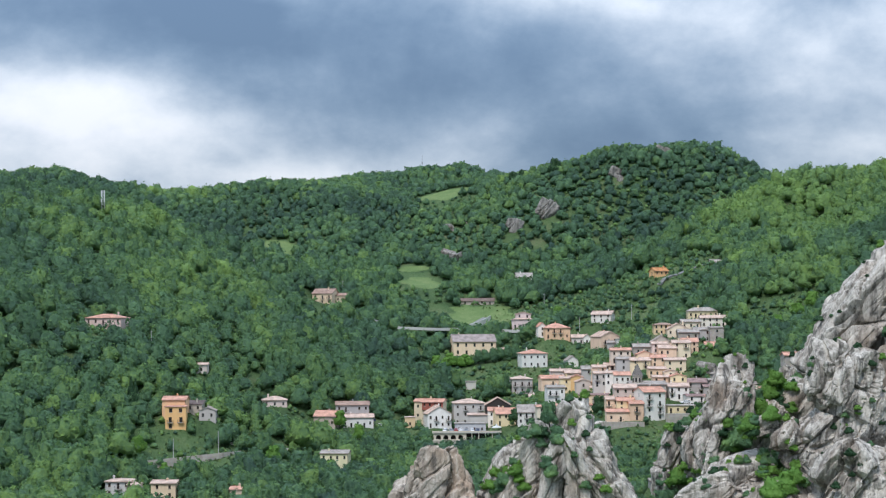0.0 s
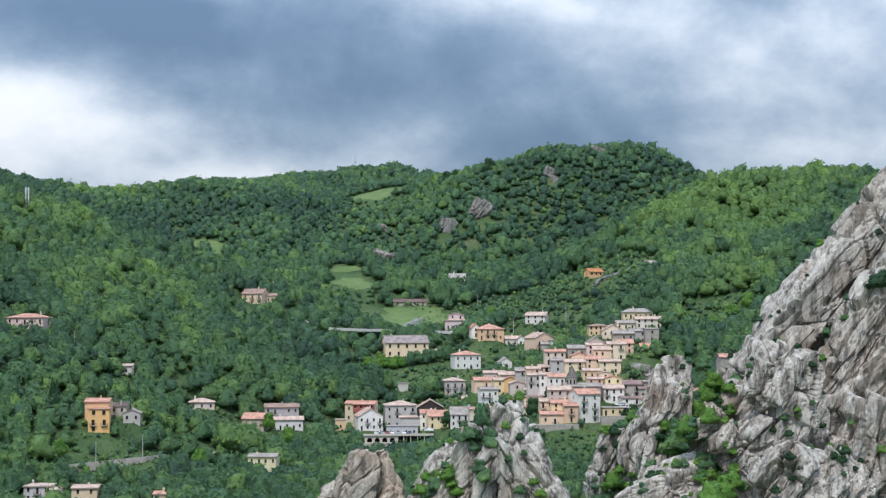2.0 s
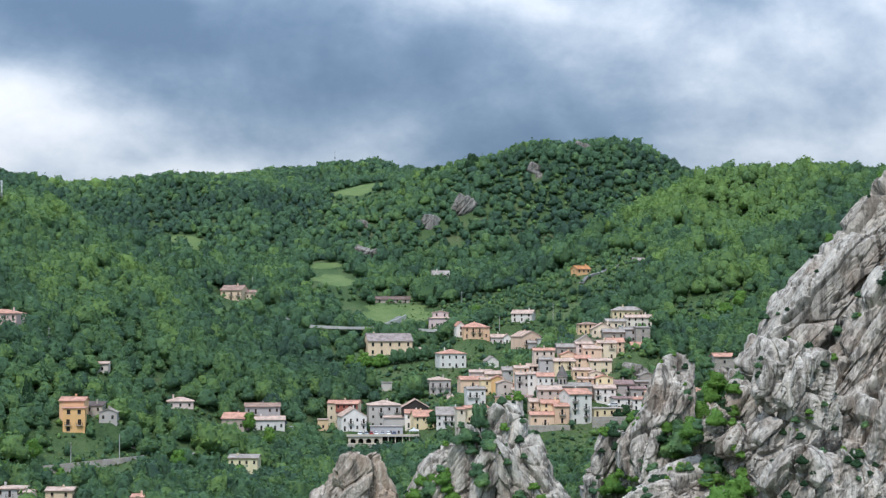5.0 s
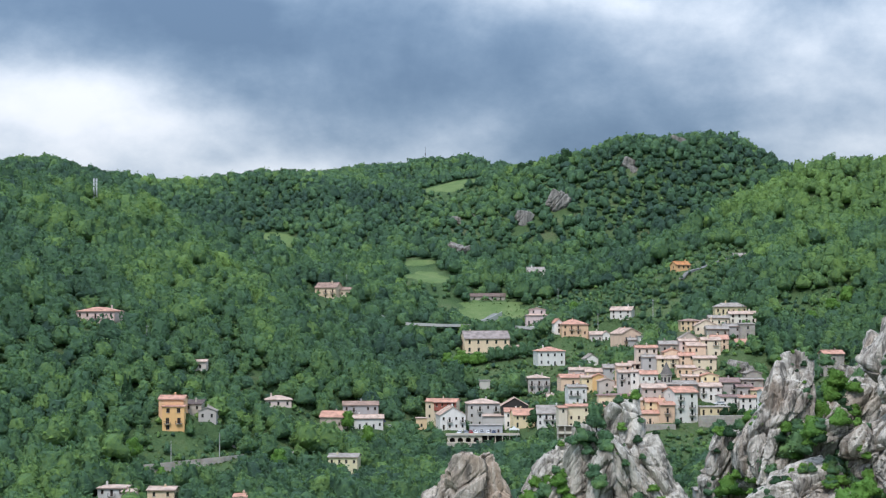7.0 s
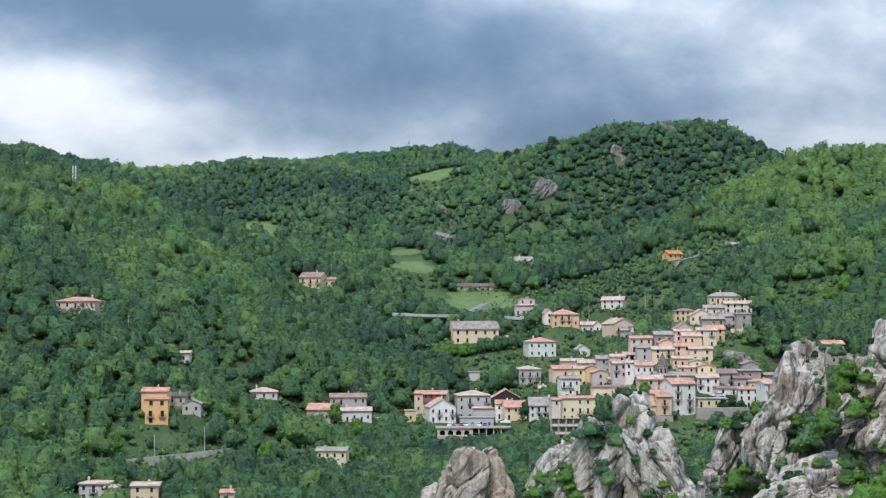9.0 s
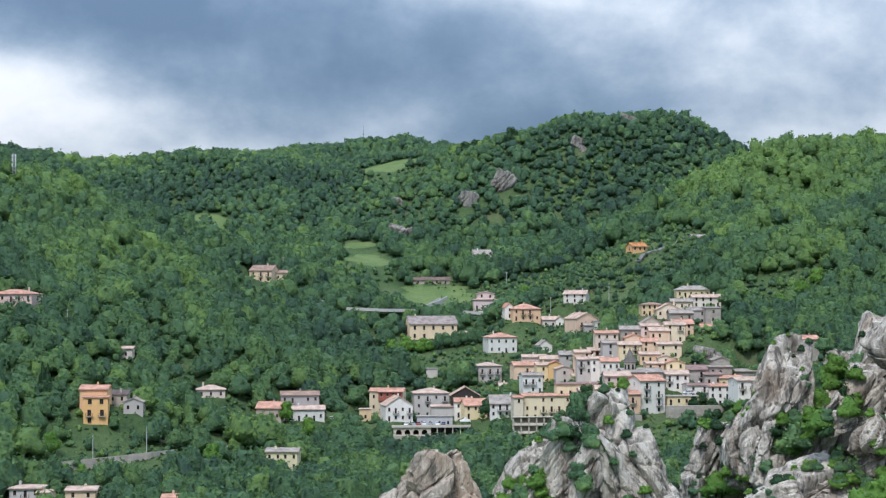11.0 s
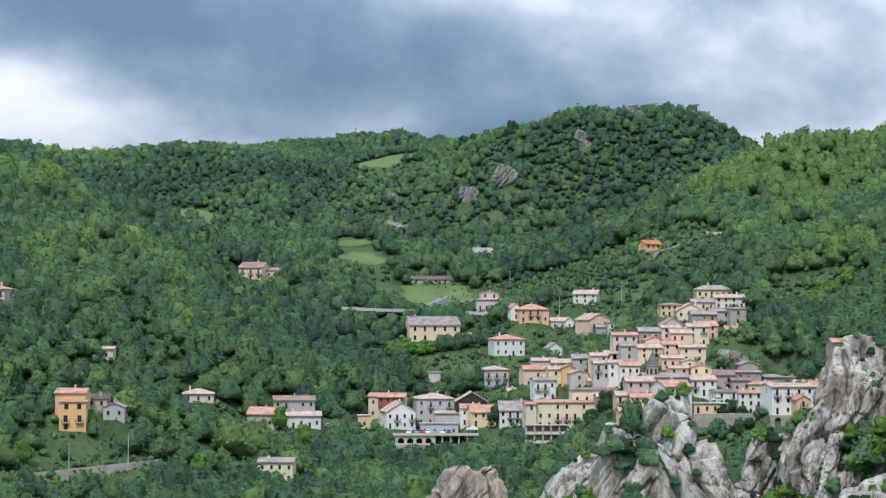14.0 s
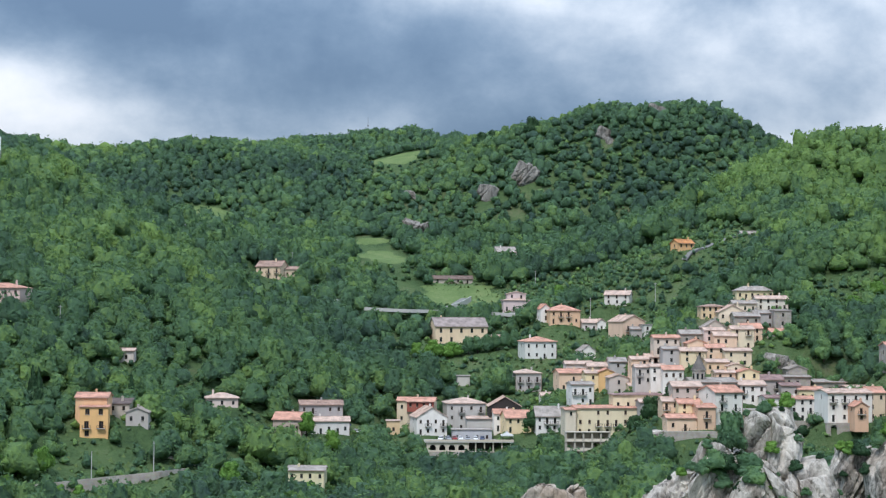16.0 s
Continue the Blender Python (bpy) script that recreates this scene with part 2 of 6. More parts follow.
def asphalt_material():
    m = Nodes("worn_asphalt")
    n = m.noise(0.6, 6.0)
    return m.done(m.ramp(n, (0.3, (0.13, 0.13, 0.128)), (0.7, (0.24, 0.235, 0.225))), 0.9, m.bump(m.noise(6.0), 0.3, 0.03))


BARK, ASPHALT = bark_material(), asphalt_material()

# ---- noise for shapes ----
def lattice(ix, iy, iz, seed):
    h = (ix * 374761393 + iy * 668265263 + iz * 2147483647 + seed * 974711) & 0xFFFFFFFF
    h = ((h ^ (h >> 13)) * 1274126177) & 0xFFFFFFFF
    return ((h ^ (h >> 16)) & 0xFFFF) / 32767.5 - 1.0


def value_noise(p, seed=0):
    """Smooth noise from -1 to 1 at the rows of p (n x 3)."""
    q = np.floor(p).astype(np.int64)
    f = p - q
    f = f * f * (3 - 2 * f)
    out = 0.0
    for dx in (0, 1):
        for dy in (0, 1):
            for dz in (0, 1):
                w = (f[:, 0] if dx else 1 - f[:, 0]) * (f[:, 1] if dy else 1 - f[:, 1]) * (f[:, 2] if dz else 1 - f[:, 2])
                out = out + w * lattice(q[:, 0] + dx, q[:, 1] + dy, q[:, 2] + dz, seed)
    return out


def fractal(p, octaves, seed=0):
    out, amp = 0.0, 1.0
    for k in range(octaves):
        out, amp, p = out + amp * value_noise(p, seed + k), amp * 0.5, p * 2.03 + 7.7
    return out


def mesh_from(name, verts, faces, mats, smooth=True, index=None, tint=None):
    """A mesh of arrays: verts n x 3, faces m x 3 or m x 4."""
    me = bpy.data.meshes.new(name)
    k = faces.shape[1]
    me.vertices.add(len(verts))
    me.vertices.foreach_set("co", np.ascontiguousarray(verts, np.float32).ravel())
    me.loops.add(faces.size)
    me.loops.foreach_set("vertex_index", np.ascontiguousarray(faces, np.int32).ravel())
    me.polygons.add(len(faces))
    me.polygons.foreach_set("loop_start", np.arange(0, faces.size, k, dtype=np.int32))
    me.polygons.foreach_set("use_smooth", np.full(len(faces), smooth))
    for m in mats:
        me.materials.append(m)
    if index is not None:
        me.polygons.foreach_set("material_index", np.ascontiguousarray(index, np.int32))
    if tint is not None:
        me.attributes.new("tint", "FLOAT", "POINT").data.foreach_set("value", np.ascontiguousarray(tint, np.float32))
    me.update(calc_edges=True)
    me.validate()
    return me


# ---- the lie of the land: spot heights (x, y, z), as on a map ----
CRESTS = [(-312, 1160, 97.9), (-278, 1185, 102.8), (-255, 1191, 97), (-239, 1195, 95.3), (-227, 1208, 90), (-201, 1235, 88.7), (-165, 1254, 96.8),
          (-148, 1289, 99.2), (-121, 1388, 104.8), (-97, 1459, 116.9), (-61, 1440, 115.6), (-19, 1416, 120.2), (8, 1412, 124.5), (26, 1386, 121.5),
          (42, 1290, 110), (60, 1212, 100), (74, 1201, 106), (92, 1188, 105), (112, 1180, 109.9), (132, 1179, 113.6), (161, 1188, 116.3),
          (180, 1193, 119.7), (203, 1196, 116.5), (223, 1193, 104.5), (226, 1070, 83.1), (255, 1086, 86.2), (289, 1100, 88.4)]
BEHIND = [(-332, 1235, 85), (-271, 1266, 84), (-241, 1283, 77), (-175, 1329, 84), (-128, 1463, 92), (-65, 1515, 103), (8, 1487, 112),
          (45, 1365, 94), (79, 1276, 90), (119, 1255, 97), (171, 1263, 103), (216, 1271, 101), (241, 1145, 70), (308, 1175, 75)]
SPURS = [(-360, 1120, 88), (-320, 950, 75), (360, 1140, 84), (330, 1000, 72), (250, 850, 45), (270, 760, 30), (-250, 850, 45), (-260, 700, 5),
         (-230, 600, -40), (4, 1308, 93), (72, 1150, 72), (47, 1140, 62), (180, 720, -10), (150, 680, -30), (-125, 1045, 28), (-165, 1050, 42),]
SLOPES = [(-203, 990, 63), (-167, 990, 53), (-125, 985, 36), (-83, 975, 17), (-215, 1055, 60), (-180, 1055, 46), (-68, 915, -4), (-62, 885, -13),
          (210, 1075, 78), (178, 1060, 63), (144, 1045, 47), (113, 1025, 33), (186, 1097, 60), (150, 1080, 43), (118, 1060, 30), (-113, 1127, 44), (-154, 866, 24), (-133, 822, 6), (-104, 868, 7),
          (-105, 778, -14), (-70, 794, -23), (-40, 811, -32), (-18, 1021, 18), (-15, 1055, 21), (32, 1179, 76), (6, 1116, 39),
          (114, 1113, 54), (169, 1135, 73), (111, 992, 23), (212, 988, 53), (186, 899, 28), (143, 832, 9), (164, 784, -8), (141, 744, -25),
          (116, 898, 10), (64, 1107, 37), (-8, 841, -32), (-38, 692, -66), (-80, 645, -52), (-12, 698, -66), (121, 914, 20), (227, 997, 50),
          (-200, 720, 3), (-170, 640, -35)]
TERRACES = [(-67, 963, 8), (53, 1050, 21), (17, 1014, 7), (-24, 914, -8), (18, 965, -8), (45, 924, -8), (60, 878, -12), (5, 886, -19),
            (29, 903, -19), (82, 888, -5), (68, 875, -15), (69, 847, -26), (45, 848, -27), (39, 824, -38), (-76, 746, -42), (-41, 755, -50),
            (-71, 733, -44), (-104, 666, -48), (-95, 674, -46), (-106, 637, -57), (-47, 690, -66), (-118, 580, -60), (-57, 556, -66), (-150, 730, -6)]
VILLAGE = [(131, 825, -5), (124, 773, -10), (117, 845, -9), (108, 772, -12), (90, 851, -15), (97, 839, -17), (110, 757, -14), (101, 756, -19),
           (92, 759, -22), (104, 752, -24), (86, 723, -32), (75, 748, -32), (60, 791, -37), (62, 755, -37), (52, 763, -41), (71, 690, -44),
           (90, 689, -45), (53, 732, -52), (47, 721, -54), (106, 718, -40), (128, 729, -36), (116, 706, -43), (120, 680, -47), (122, 735, -32),
           (-4, 772, -54), (12, 790, -52), (-7, 786, -50), (30, 771, -53), (39, 744, -53), (11, 758, -58), (26, 779, -48)]
VALLEY = [(20, 730, -62), (70, 640, -62), (40, 640, -66), (100, 610, -55), (60, 560, -66), (0, 500, -72), (-60, 480, -76), (-160, 500, -76),
          (60, 480, -64), (120, 480, -48), (150, 480, -30), (160, 560, -20), (200, 620, 0), (0, 400, -84), (-120, 380, -88), (100, 380, -80),
          (0, 200, -105), (-200, 200, -110), (200, 200, -100), (0, 0, -120), (0, 1750, 60), (-250, 1600, 50), (250, 1500, 60), (0, 2100, 0),
          (400, 1700, 20), (-500, 1600, 40), (500, 1200, 60), (-550, 1100, 60), (500, 700, 20), (-500, 600, -20)]
SPOTS = np.array(CRESTS + BEHIND + SPURS + SLOPES + TERRACES + VILLAGE + VALLEY, float)


def bend(d):
    return np.where(d > 0, d * d * np.log(np.maximum(d, 1e-9)), 0.0)


_n = len(SPOTS)
_k = bend(np.hypot(SPOTS[:, None, 0] - SPOTS[None, :, 0], SPOTS[:, None, 1] - SPOTS[None, :, 1]) / 100) + 0.03 * np.eye(_n)
_q = np.c_[np.ones(_n), SPOTS[:, :2] / 100]
WEIGHTS = np.linalg.solve(np.block([[_k, _q], [_q.T, np.zeros((3, 3))]]), np.r_[SPOTS[:, 2], 0, 0, 0])


def ground(x, y):
    """The height of the bare land."""
    x, y = np.clip(np.atleast_1d(np.asarray(x, float)), -620, 620), np.clip(np.atleast_1d(np.asarray(y, float)), -150, 2250)
    out = np.empty(x.shape)
    for i in range(0, len(x), 4000):
        a, b = x[i:i + 4000], y[i:i + 4000]
        d = np.hypot(a[:, None] - SPOTS[None, :, 0], b[:, None] - SPOTS[None, :, 1]) / 100
        out[i:i + 4000] = bend(d) @ WEIGHTS[:-3] + WEIGHTS[-3] + WEIGHTS[-2] * a / 100 + WEIGHTS[-1] * b / 100
    flat = np.zeros_like(x)
    return out + 0.8 * fractal(np.c_[x / 38, y / 38, flat], 3, 5)


FOOTPRINTS = []  # houses: x, y, half width, depth, turn, height of the floor


def levelled(x, y):
    """The height of the land with a level terrace cut or filled for each house."""
    x, y = np.atleast_1d(np.asarray(x, float)), np.atleast_1d(np.asarray(y, float))
    z = ground(x, y)
    if not FOOTPRINTS:
        return z
    top, total = np.zeros_like(z), np.zeros_like(z)
    for hx, hy, w, d, turn, floor in FOOTPRINTS:
        c, s = math.cos(radians(turn)), math.sin(radians(turn))
        u, v = (x - hx) * c + (y - hy) * s, -(x - hx) * s + (y - hy) * c
        off = np.hypot(np.maximum(np.abs(u) - w, 0), np.maximum(np.maximum(-v, v - d), 0))
        k = np.exp(-(off / 3.8) ** 2) + 1e-9
        top, total = top + k ** 3 * floor, total + k ** 3
    near = np.clip(total ** (1 / 3), 0, 1)
    return z + (top / total - z) * near


def lie(x, y):
    """The height of the built land between its grid's points, from about x -560 to 560, y 380 to 1515."""
    x, y = np.atleast_1d(np.asarray(x, float)), np.atleast_1d(np.asarray(y, float))
    i, j = np.floor((x + 560) / 5.0), np.floor((y - 380) / 4.5)
    a, b, c, d = (levelled(-560 + 5.0 * (i + m), 380 + 4.5 * (j + n)) for m, n in ((0, 0), (1, 0), (0, 1), (1, 1)))
    u, v = (x + 560) / 5.0 - i, (y - 380) / 4.5 - j
    return np.maximum(a * (1 - u) * (1 - v) + b * u * (1 - v) + c * (1 - u) * v + d * u * v, np.maximum(np.where(u + v < 1, a + (b - a) * u + (c - a) * v, d + (c - d) * (1 - u) + (b - d) * (1 - v)), np.where(u > v, a + (b - a) * u + (d - b) * v, a + (d - c) * u + (c - a) * v)))


def land():
    xs = np.concatenate([[-4600, -3000, -2000, -1300, -900, -700], np.arange(-560, 561, 5.0), [700, 900, 1300, 2000, 3000, 4600]])
    ys = np.concatenate([[-3000, -1500, -800, -400, -200, -50, 80, 200, 280, 340], np.arange(380, 1520, 4.5), np.arange(1530, 2200, 40), [2400, 2800, 3300, 4000, 4800]])
    gx, gy = np.meshgrid(xs, ys)
    z = levelled(gx.ravel(), gy.ravel())
    nx, ny = len(xs), len(ys)
    i = (np.arange(ny - 1)[:, None] * nx + np.arange(nx - 1)[None, :]).ravel()
    me = mesh_from("ground", np.c_[gx.ravel(), gy.ravel(), z], np.c_[i, i + 1, i + nx + 1, i + nx], [GRASS])
    tagged(new("ground", me), "grassy mountainside falling to a wooded valley", "ground", kind="structure")


# ---- houses ----
def part(name, bm, material, parent, label="", smooth=False):
    """Links a bmesh as one mesh object under a thing or a part."""
    me = bpy.data.meshes.new(name)
    bm.normal_update()
    bm.to_mesh(me)
    bm.free()
    me.materials.append(material)
    if smooth:
        me.polygons.foreach_set("use_smooth", np.ones(len(me.polygons), bool))
    ob = new(name, me)
    ob.parent = parent
    return tagged(ob, label)


def shared(name, me, parent, m=None, label=""):
    ob = new(name, me)
    ob.parent = parent
    if m is not None:
        ob.matrix_basis = m
    return tagged(ob, label)


def box(bm, x0, y0, z0, x1, y1, z1):
    v = [bm.verts.new(p) for p in ((x0, y0, z0), (x1, y0, z0), (x1, y1, z0), (x0, y1, z0), (x0, y0, z1), (x1, y0, z1), (x1, y1, z1), (x0, y1, z1))]
    for f in ((0, 3, 2, 1), (4, 5, 6, 7), (0, 1, 5, 4), (1, 2, 6, 5), (2, 3, 7, 6), (3, 0, 4, 7)):
        bm.faces.new([v[i] for i in f])


def solid(bm, lower, upper):
    """A closed slab between two like-sized rings of points."""
    a, b = [bm.verts.new(p) for p in lower], [bm.verts.new(p) for p in upper]
    bm.faces.new(a[::-1])
    bm.faces.new(b)
    for i in range(len(a)):
        j = (i + 1) % len(a)
        bm.faces.new((a[i], a[j], b[j], b[i]))


def panel(bm, at, along, w, z0, z1, holes, thick=0.35):
    """A wall from at, w long, with holes (u0, u1, v0, v1) that go through its thickness; it faces to the right of along."""
    along = Vector(along)
    inward = Vector((-along.y, along.x, 0))
    us = sorted({0.0, w, *(u for h in holes for u in h[:2])})
    vs = sorted({z0, z1, *(v for h in holes for v in h[2:])})
    grid = {}

    def vert(u, v, deep=0.0):
        key = (round(u, 4), round(v, 4), deep)
        if key not in grid:
            p = Vector(at) + along * u + inward * deep
            grid[key] = bm.verts.new((p.x, p.y, v))
        return grid[key]

    for a, b in zip(us, us[1:]):
        for c, d in zip(vs, vs[1:]):
            if not any(h[0] - 1e-6 <= a and b <= h[1] + 1e-6 and h[2] - 1e-6 <= c and d <= h[3] + 1e-6 for h in holes):
                bm.faces.new((vert(a, c), vert(b, c), vert(b, d), vert(a, d)))
    for a, b, c, d in holes:
        for (u0, v0), (u1, v1) in zip(((a, c), (b, c), (b, d), (a, d)), ((b, c), (b, d), (a, d), (a, c))):
            bm.faces.new((vert(u0, v0), vert(u0, v0, thick), vert(u1, v1, thick), vert(u1, v1)))


@functools.lru_cache(None)
def window_meshes(w, h, frame_color):
    """Frame with a middle bar, two panes' glass, and a sill, for an opening w x h; its middle bottom is the origin, it looks to -y."""
    bm = bmesh.new()
    t = 0.09
    for x0, x1, z0, z1 in ((-w / 2, -w / 2 + t, 0, h), (w / 2 - t, w / 2, 0, h), (-t / 2, t / 2, t, h - t), (-w / 2 + t, w / 2 - t, 0, t), (-w / 2 + t, w / 2 - t, h - t, h)):
        box(bm, x0, 0.10, z0, x1, 0.18, z1)
    frame_me = bpy.data.meshes.new("window_frame")
    bm.to_mesh(frame_me)
    bm.free()
    frame_me.materials.append(paint("window_paint", frame_color))
    bm = bmesh.new()
    box(bm, -w / 2, 0.185, 0, w / 2, 0.20, h)
    pane = bpy.data.meshes.new("pane")
    bm.to_mesh(pane)
    bm.free()
    pane.materials.append(GLASS)
    bm = bmesh.new()
    box(bm, -w / 2 - 0.12, -0.14, -0.10, w / 2 + 0.12, 0.02, 0.0)
    sill = bpy.data.meshes.new("window_sill")
    bm.to_mesh(sill)
    bm.free()
    sill.materials.append(paint("sill_stone", (0.50, 0.47, 0.43), 0.85))
    bm = bmesh.new()
    for s in (-1, 1):
        x0, x1 = sorted((s * w / 2, s * (w / 2 + w * 0.48)))
        box(bm, x0 + 0.02, -0.07, 0.02, x1 - 0.02, -0.01, h - 0.02)
        for k in range(6):
            box(bm, x0 + 0.07, -0.085, 0.1 + k * (h - 0.2) / 6, x1 - 0.07, -0.07, 0.1 + (k + 0.55) * (h - 0.2) / 6)
    shutter = bpy.data.meshes.new("shutters")
    bm.to_mesh(shutter)
    bm.free()
    return frame_me, pane, sill, shutter


@functools.lru_cache(None)
def balcony_mesh(w, kind):
    bm = bmesh.new()
    if kind == "slab":
        box(bm, -w / 2, -1.0, -0.16, w / 2, 0.0, 0.0)
    else:
        for x in np.linspace(-w / 2 + 0.04, w / 2 - 0.04, max(4, int(w / 0.22))):
            box(bm, x - 0.015, -0.985, 0, x + 0.015, -0.955, 0.95)
        for x in (-w / 2 + 0.03, w / 2 - 0.03):
            for y in (-0.75, -0.5, -0.25):
                box(bm, x - 0.015, y - 0.015, 0, x + 0.015, y + 0.015, 0.95)
        for z in (0.08, 0.95):
            box(bm, -w / 2, -1.0, z, w / 2, -0.94, z + 0.05)
            for x in (-w / 2, w / 2 - 0.06):
                box(bm, x, -0.94, z, x + 0.06, 0.0, z + 0.05)
    me = bpy.data.meshes.new(kind)
    bm.to_mesh(me)
    bm.free()
    me.materials.append(paint("balcony_concrete", (0.46, 0.44, 0.41), 0.85) if kind == "slab" else paint("wrought_iron", (0.05, 0.05, 0.052), 0.5, 0.6))
    return me


def pitched(bm, kind, w, d, h, over, rise, thick=0.22):
    """A roof on walls w x d (front at y = 0), h high. Returns nothing; the slabs overlap the walls by over."""
    x0, x1, y0, y1 = -w / 2 - over, w / 2 + over, -over, d + over
    low = h - rise * over / (d / 2 if kind == "gx" else w / 2 if kind == "gy" else min(w, d) / 2)

    def slab(*pts):
        solid(bm, [(p[0], p[1], p[2]) for p in pts], [(p[0], p[1], p[2] + thick) for p in pts])

    if kind == "gx":
        m = d / 2
        slab((x0, y0, low), (x1, y0, low), (x1, m, h + rise), (x0, m, h + rise))
        slab((x0, m, h + rise), (x1, m, h + rise), (x1, y1, low), (x0, y1, low))
    elif kind == "gy":
        slab((x0, y0, low), (0, y0, h + rise), (0, y1, h + rise), (x0, y1, low))
        slab((0, y0, h + rise), (x1, y0, low), (x1, y1, low), (0, y1, h + rise))
    elif kind == "hip":
        r = max(0.0, w / 2 - d / 2) if w > d else 0.0
        q = max(0.0, d / 2 - w / 2) if d > w else 0.0
        a, b = (-r, d / 2 - q, h + rise), (r, d / 2 + q, h + rise)
        c = [(x0, y0, low), (x1, y0, low), (x1, y1, low), (x0, y1, low)]
        if w > d:
            slab(c[0], c[1], b, a)
            slab(c[2], c[3], a, b)
            slab(c[1], c[2], b)
            slab(c[3], c[0], a)
        else:
            slab(c[0], c[1], a)
            slab(c[2], c[3], b)
            slab(c[1], c[2], b, a)
            slab(c[3], c[0], a, b)
    elif kind == "shed":
        slab((x0, y0, h), (x1, y0, h), (x1, y1, h + rise), (x0, y1, h + rise))
    else:
        slab((x0, y0, h), (x1, y0, h), (x1, y1, h), (x0, y1, h))


def roof_rolls(bm, kind, w, d, h, over, rise, thick=0.22):
    """Rows of cover tiles down the front slopes, every 0.55 m, and a ridge cap."""
    if kind in ("gx", "shed", "hip"):
        top_y, run = (d + over, d + over) if kind == "shed" else (d / 2, d / 2)
        low = h if kind == "shed" else h - rise * over / (min(w, d) / 2 if kind == "hip" else d / 2)
        for x in np.arange(-w / 2 - over + 0.2, w / 2 + over, 0.55):
            y1 = top_y
            if kind == "hip":
                y1 = min(d / 2, max(0.2, (w / 2 + over - abs(x)) - over))
            s = (h + rise - low) / (top_y + over)
            z1 = low + s * (y1 + over)
            n = 0.09
            solid(bm, [(x - n, -over - 0.03, low + thick - 0.02), (x + n, -over - 0.03, low + thick - 0.02), (x + n, y1, z1 + thick - 0.02), (x - n, y1, z1 + thick - 0.02)],
                  [(x - n * 0.5, -over - 0.03, low + thick + 0.09), (x + n * 0.5, -over - 0.03, low + thick + 0.09), (x + n * 0.5, y1, z1 + thick + 0.09), (x - n * 0.5, y1, z1 + thick + 0.09)])
    if kind == "gx":
        box(bm, -w / 2 - over, d / 2 - 0.14, h + rise + thick - 0.04, w / 2 + over, d / 2 + 0.14, h + rise + thick + 0.12)
    if kind == "gy":
        box(bm, -0.14, -over, h + rise + thick - 0.06, 0.14, d + over, h + rise + thick + 0.12)
        for s in (-1, 1):
            for y in np.arange(-over + 0.2, d + over, 0.55):
                xe, low = s * (w / 2 + over), h - rise * over / (w / 2)
                lo, hi = [(xe, y - 0.09, low + thick - 0.02), (0, y - 0.09, h + rise + thick - 0.02), (0, y + 0.09, h + rise + thick - 0.02), (xe, y + 0.09, low + thick - 0.02)], []
                hi = [(p[0], y + (p[1] - y) * 0.5, p[2] + 0.11) for p in lo]
                if s > 0:
                    lo, hi = lo[::-1], hi[::-1]
                solid(bm, lo, hi)


WHITE, CREAM, PEACH, YELLOW, PINK, GREY = (0.85, 0.80, 0.74), (0.86, 0.71, 0.54), (0.84, 0.61, 0.44), (0.84, 0.69, 0.43), (0.76, 0.62, 0.57), (0.50, 0.475, 0.46)
BEIGE, MAROON = (0.52, 0.46, 0.39), (0.36, 0.10, 0.07)
RED, WORN, SLATE, PLUM, BROWN = (0.63, 0.345, 0.255), (0.61, 0.455, 0.375), (0.40, 0.355, 0.32), (0.32, 0.215, 0.20), (0.40, 0.27, 0.215)


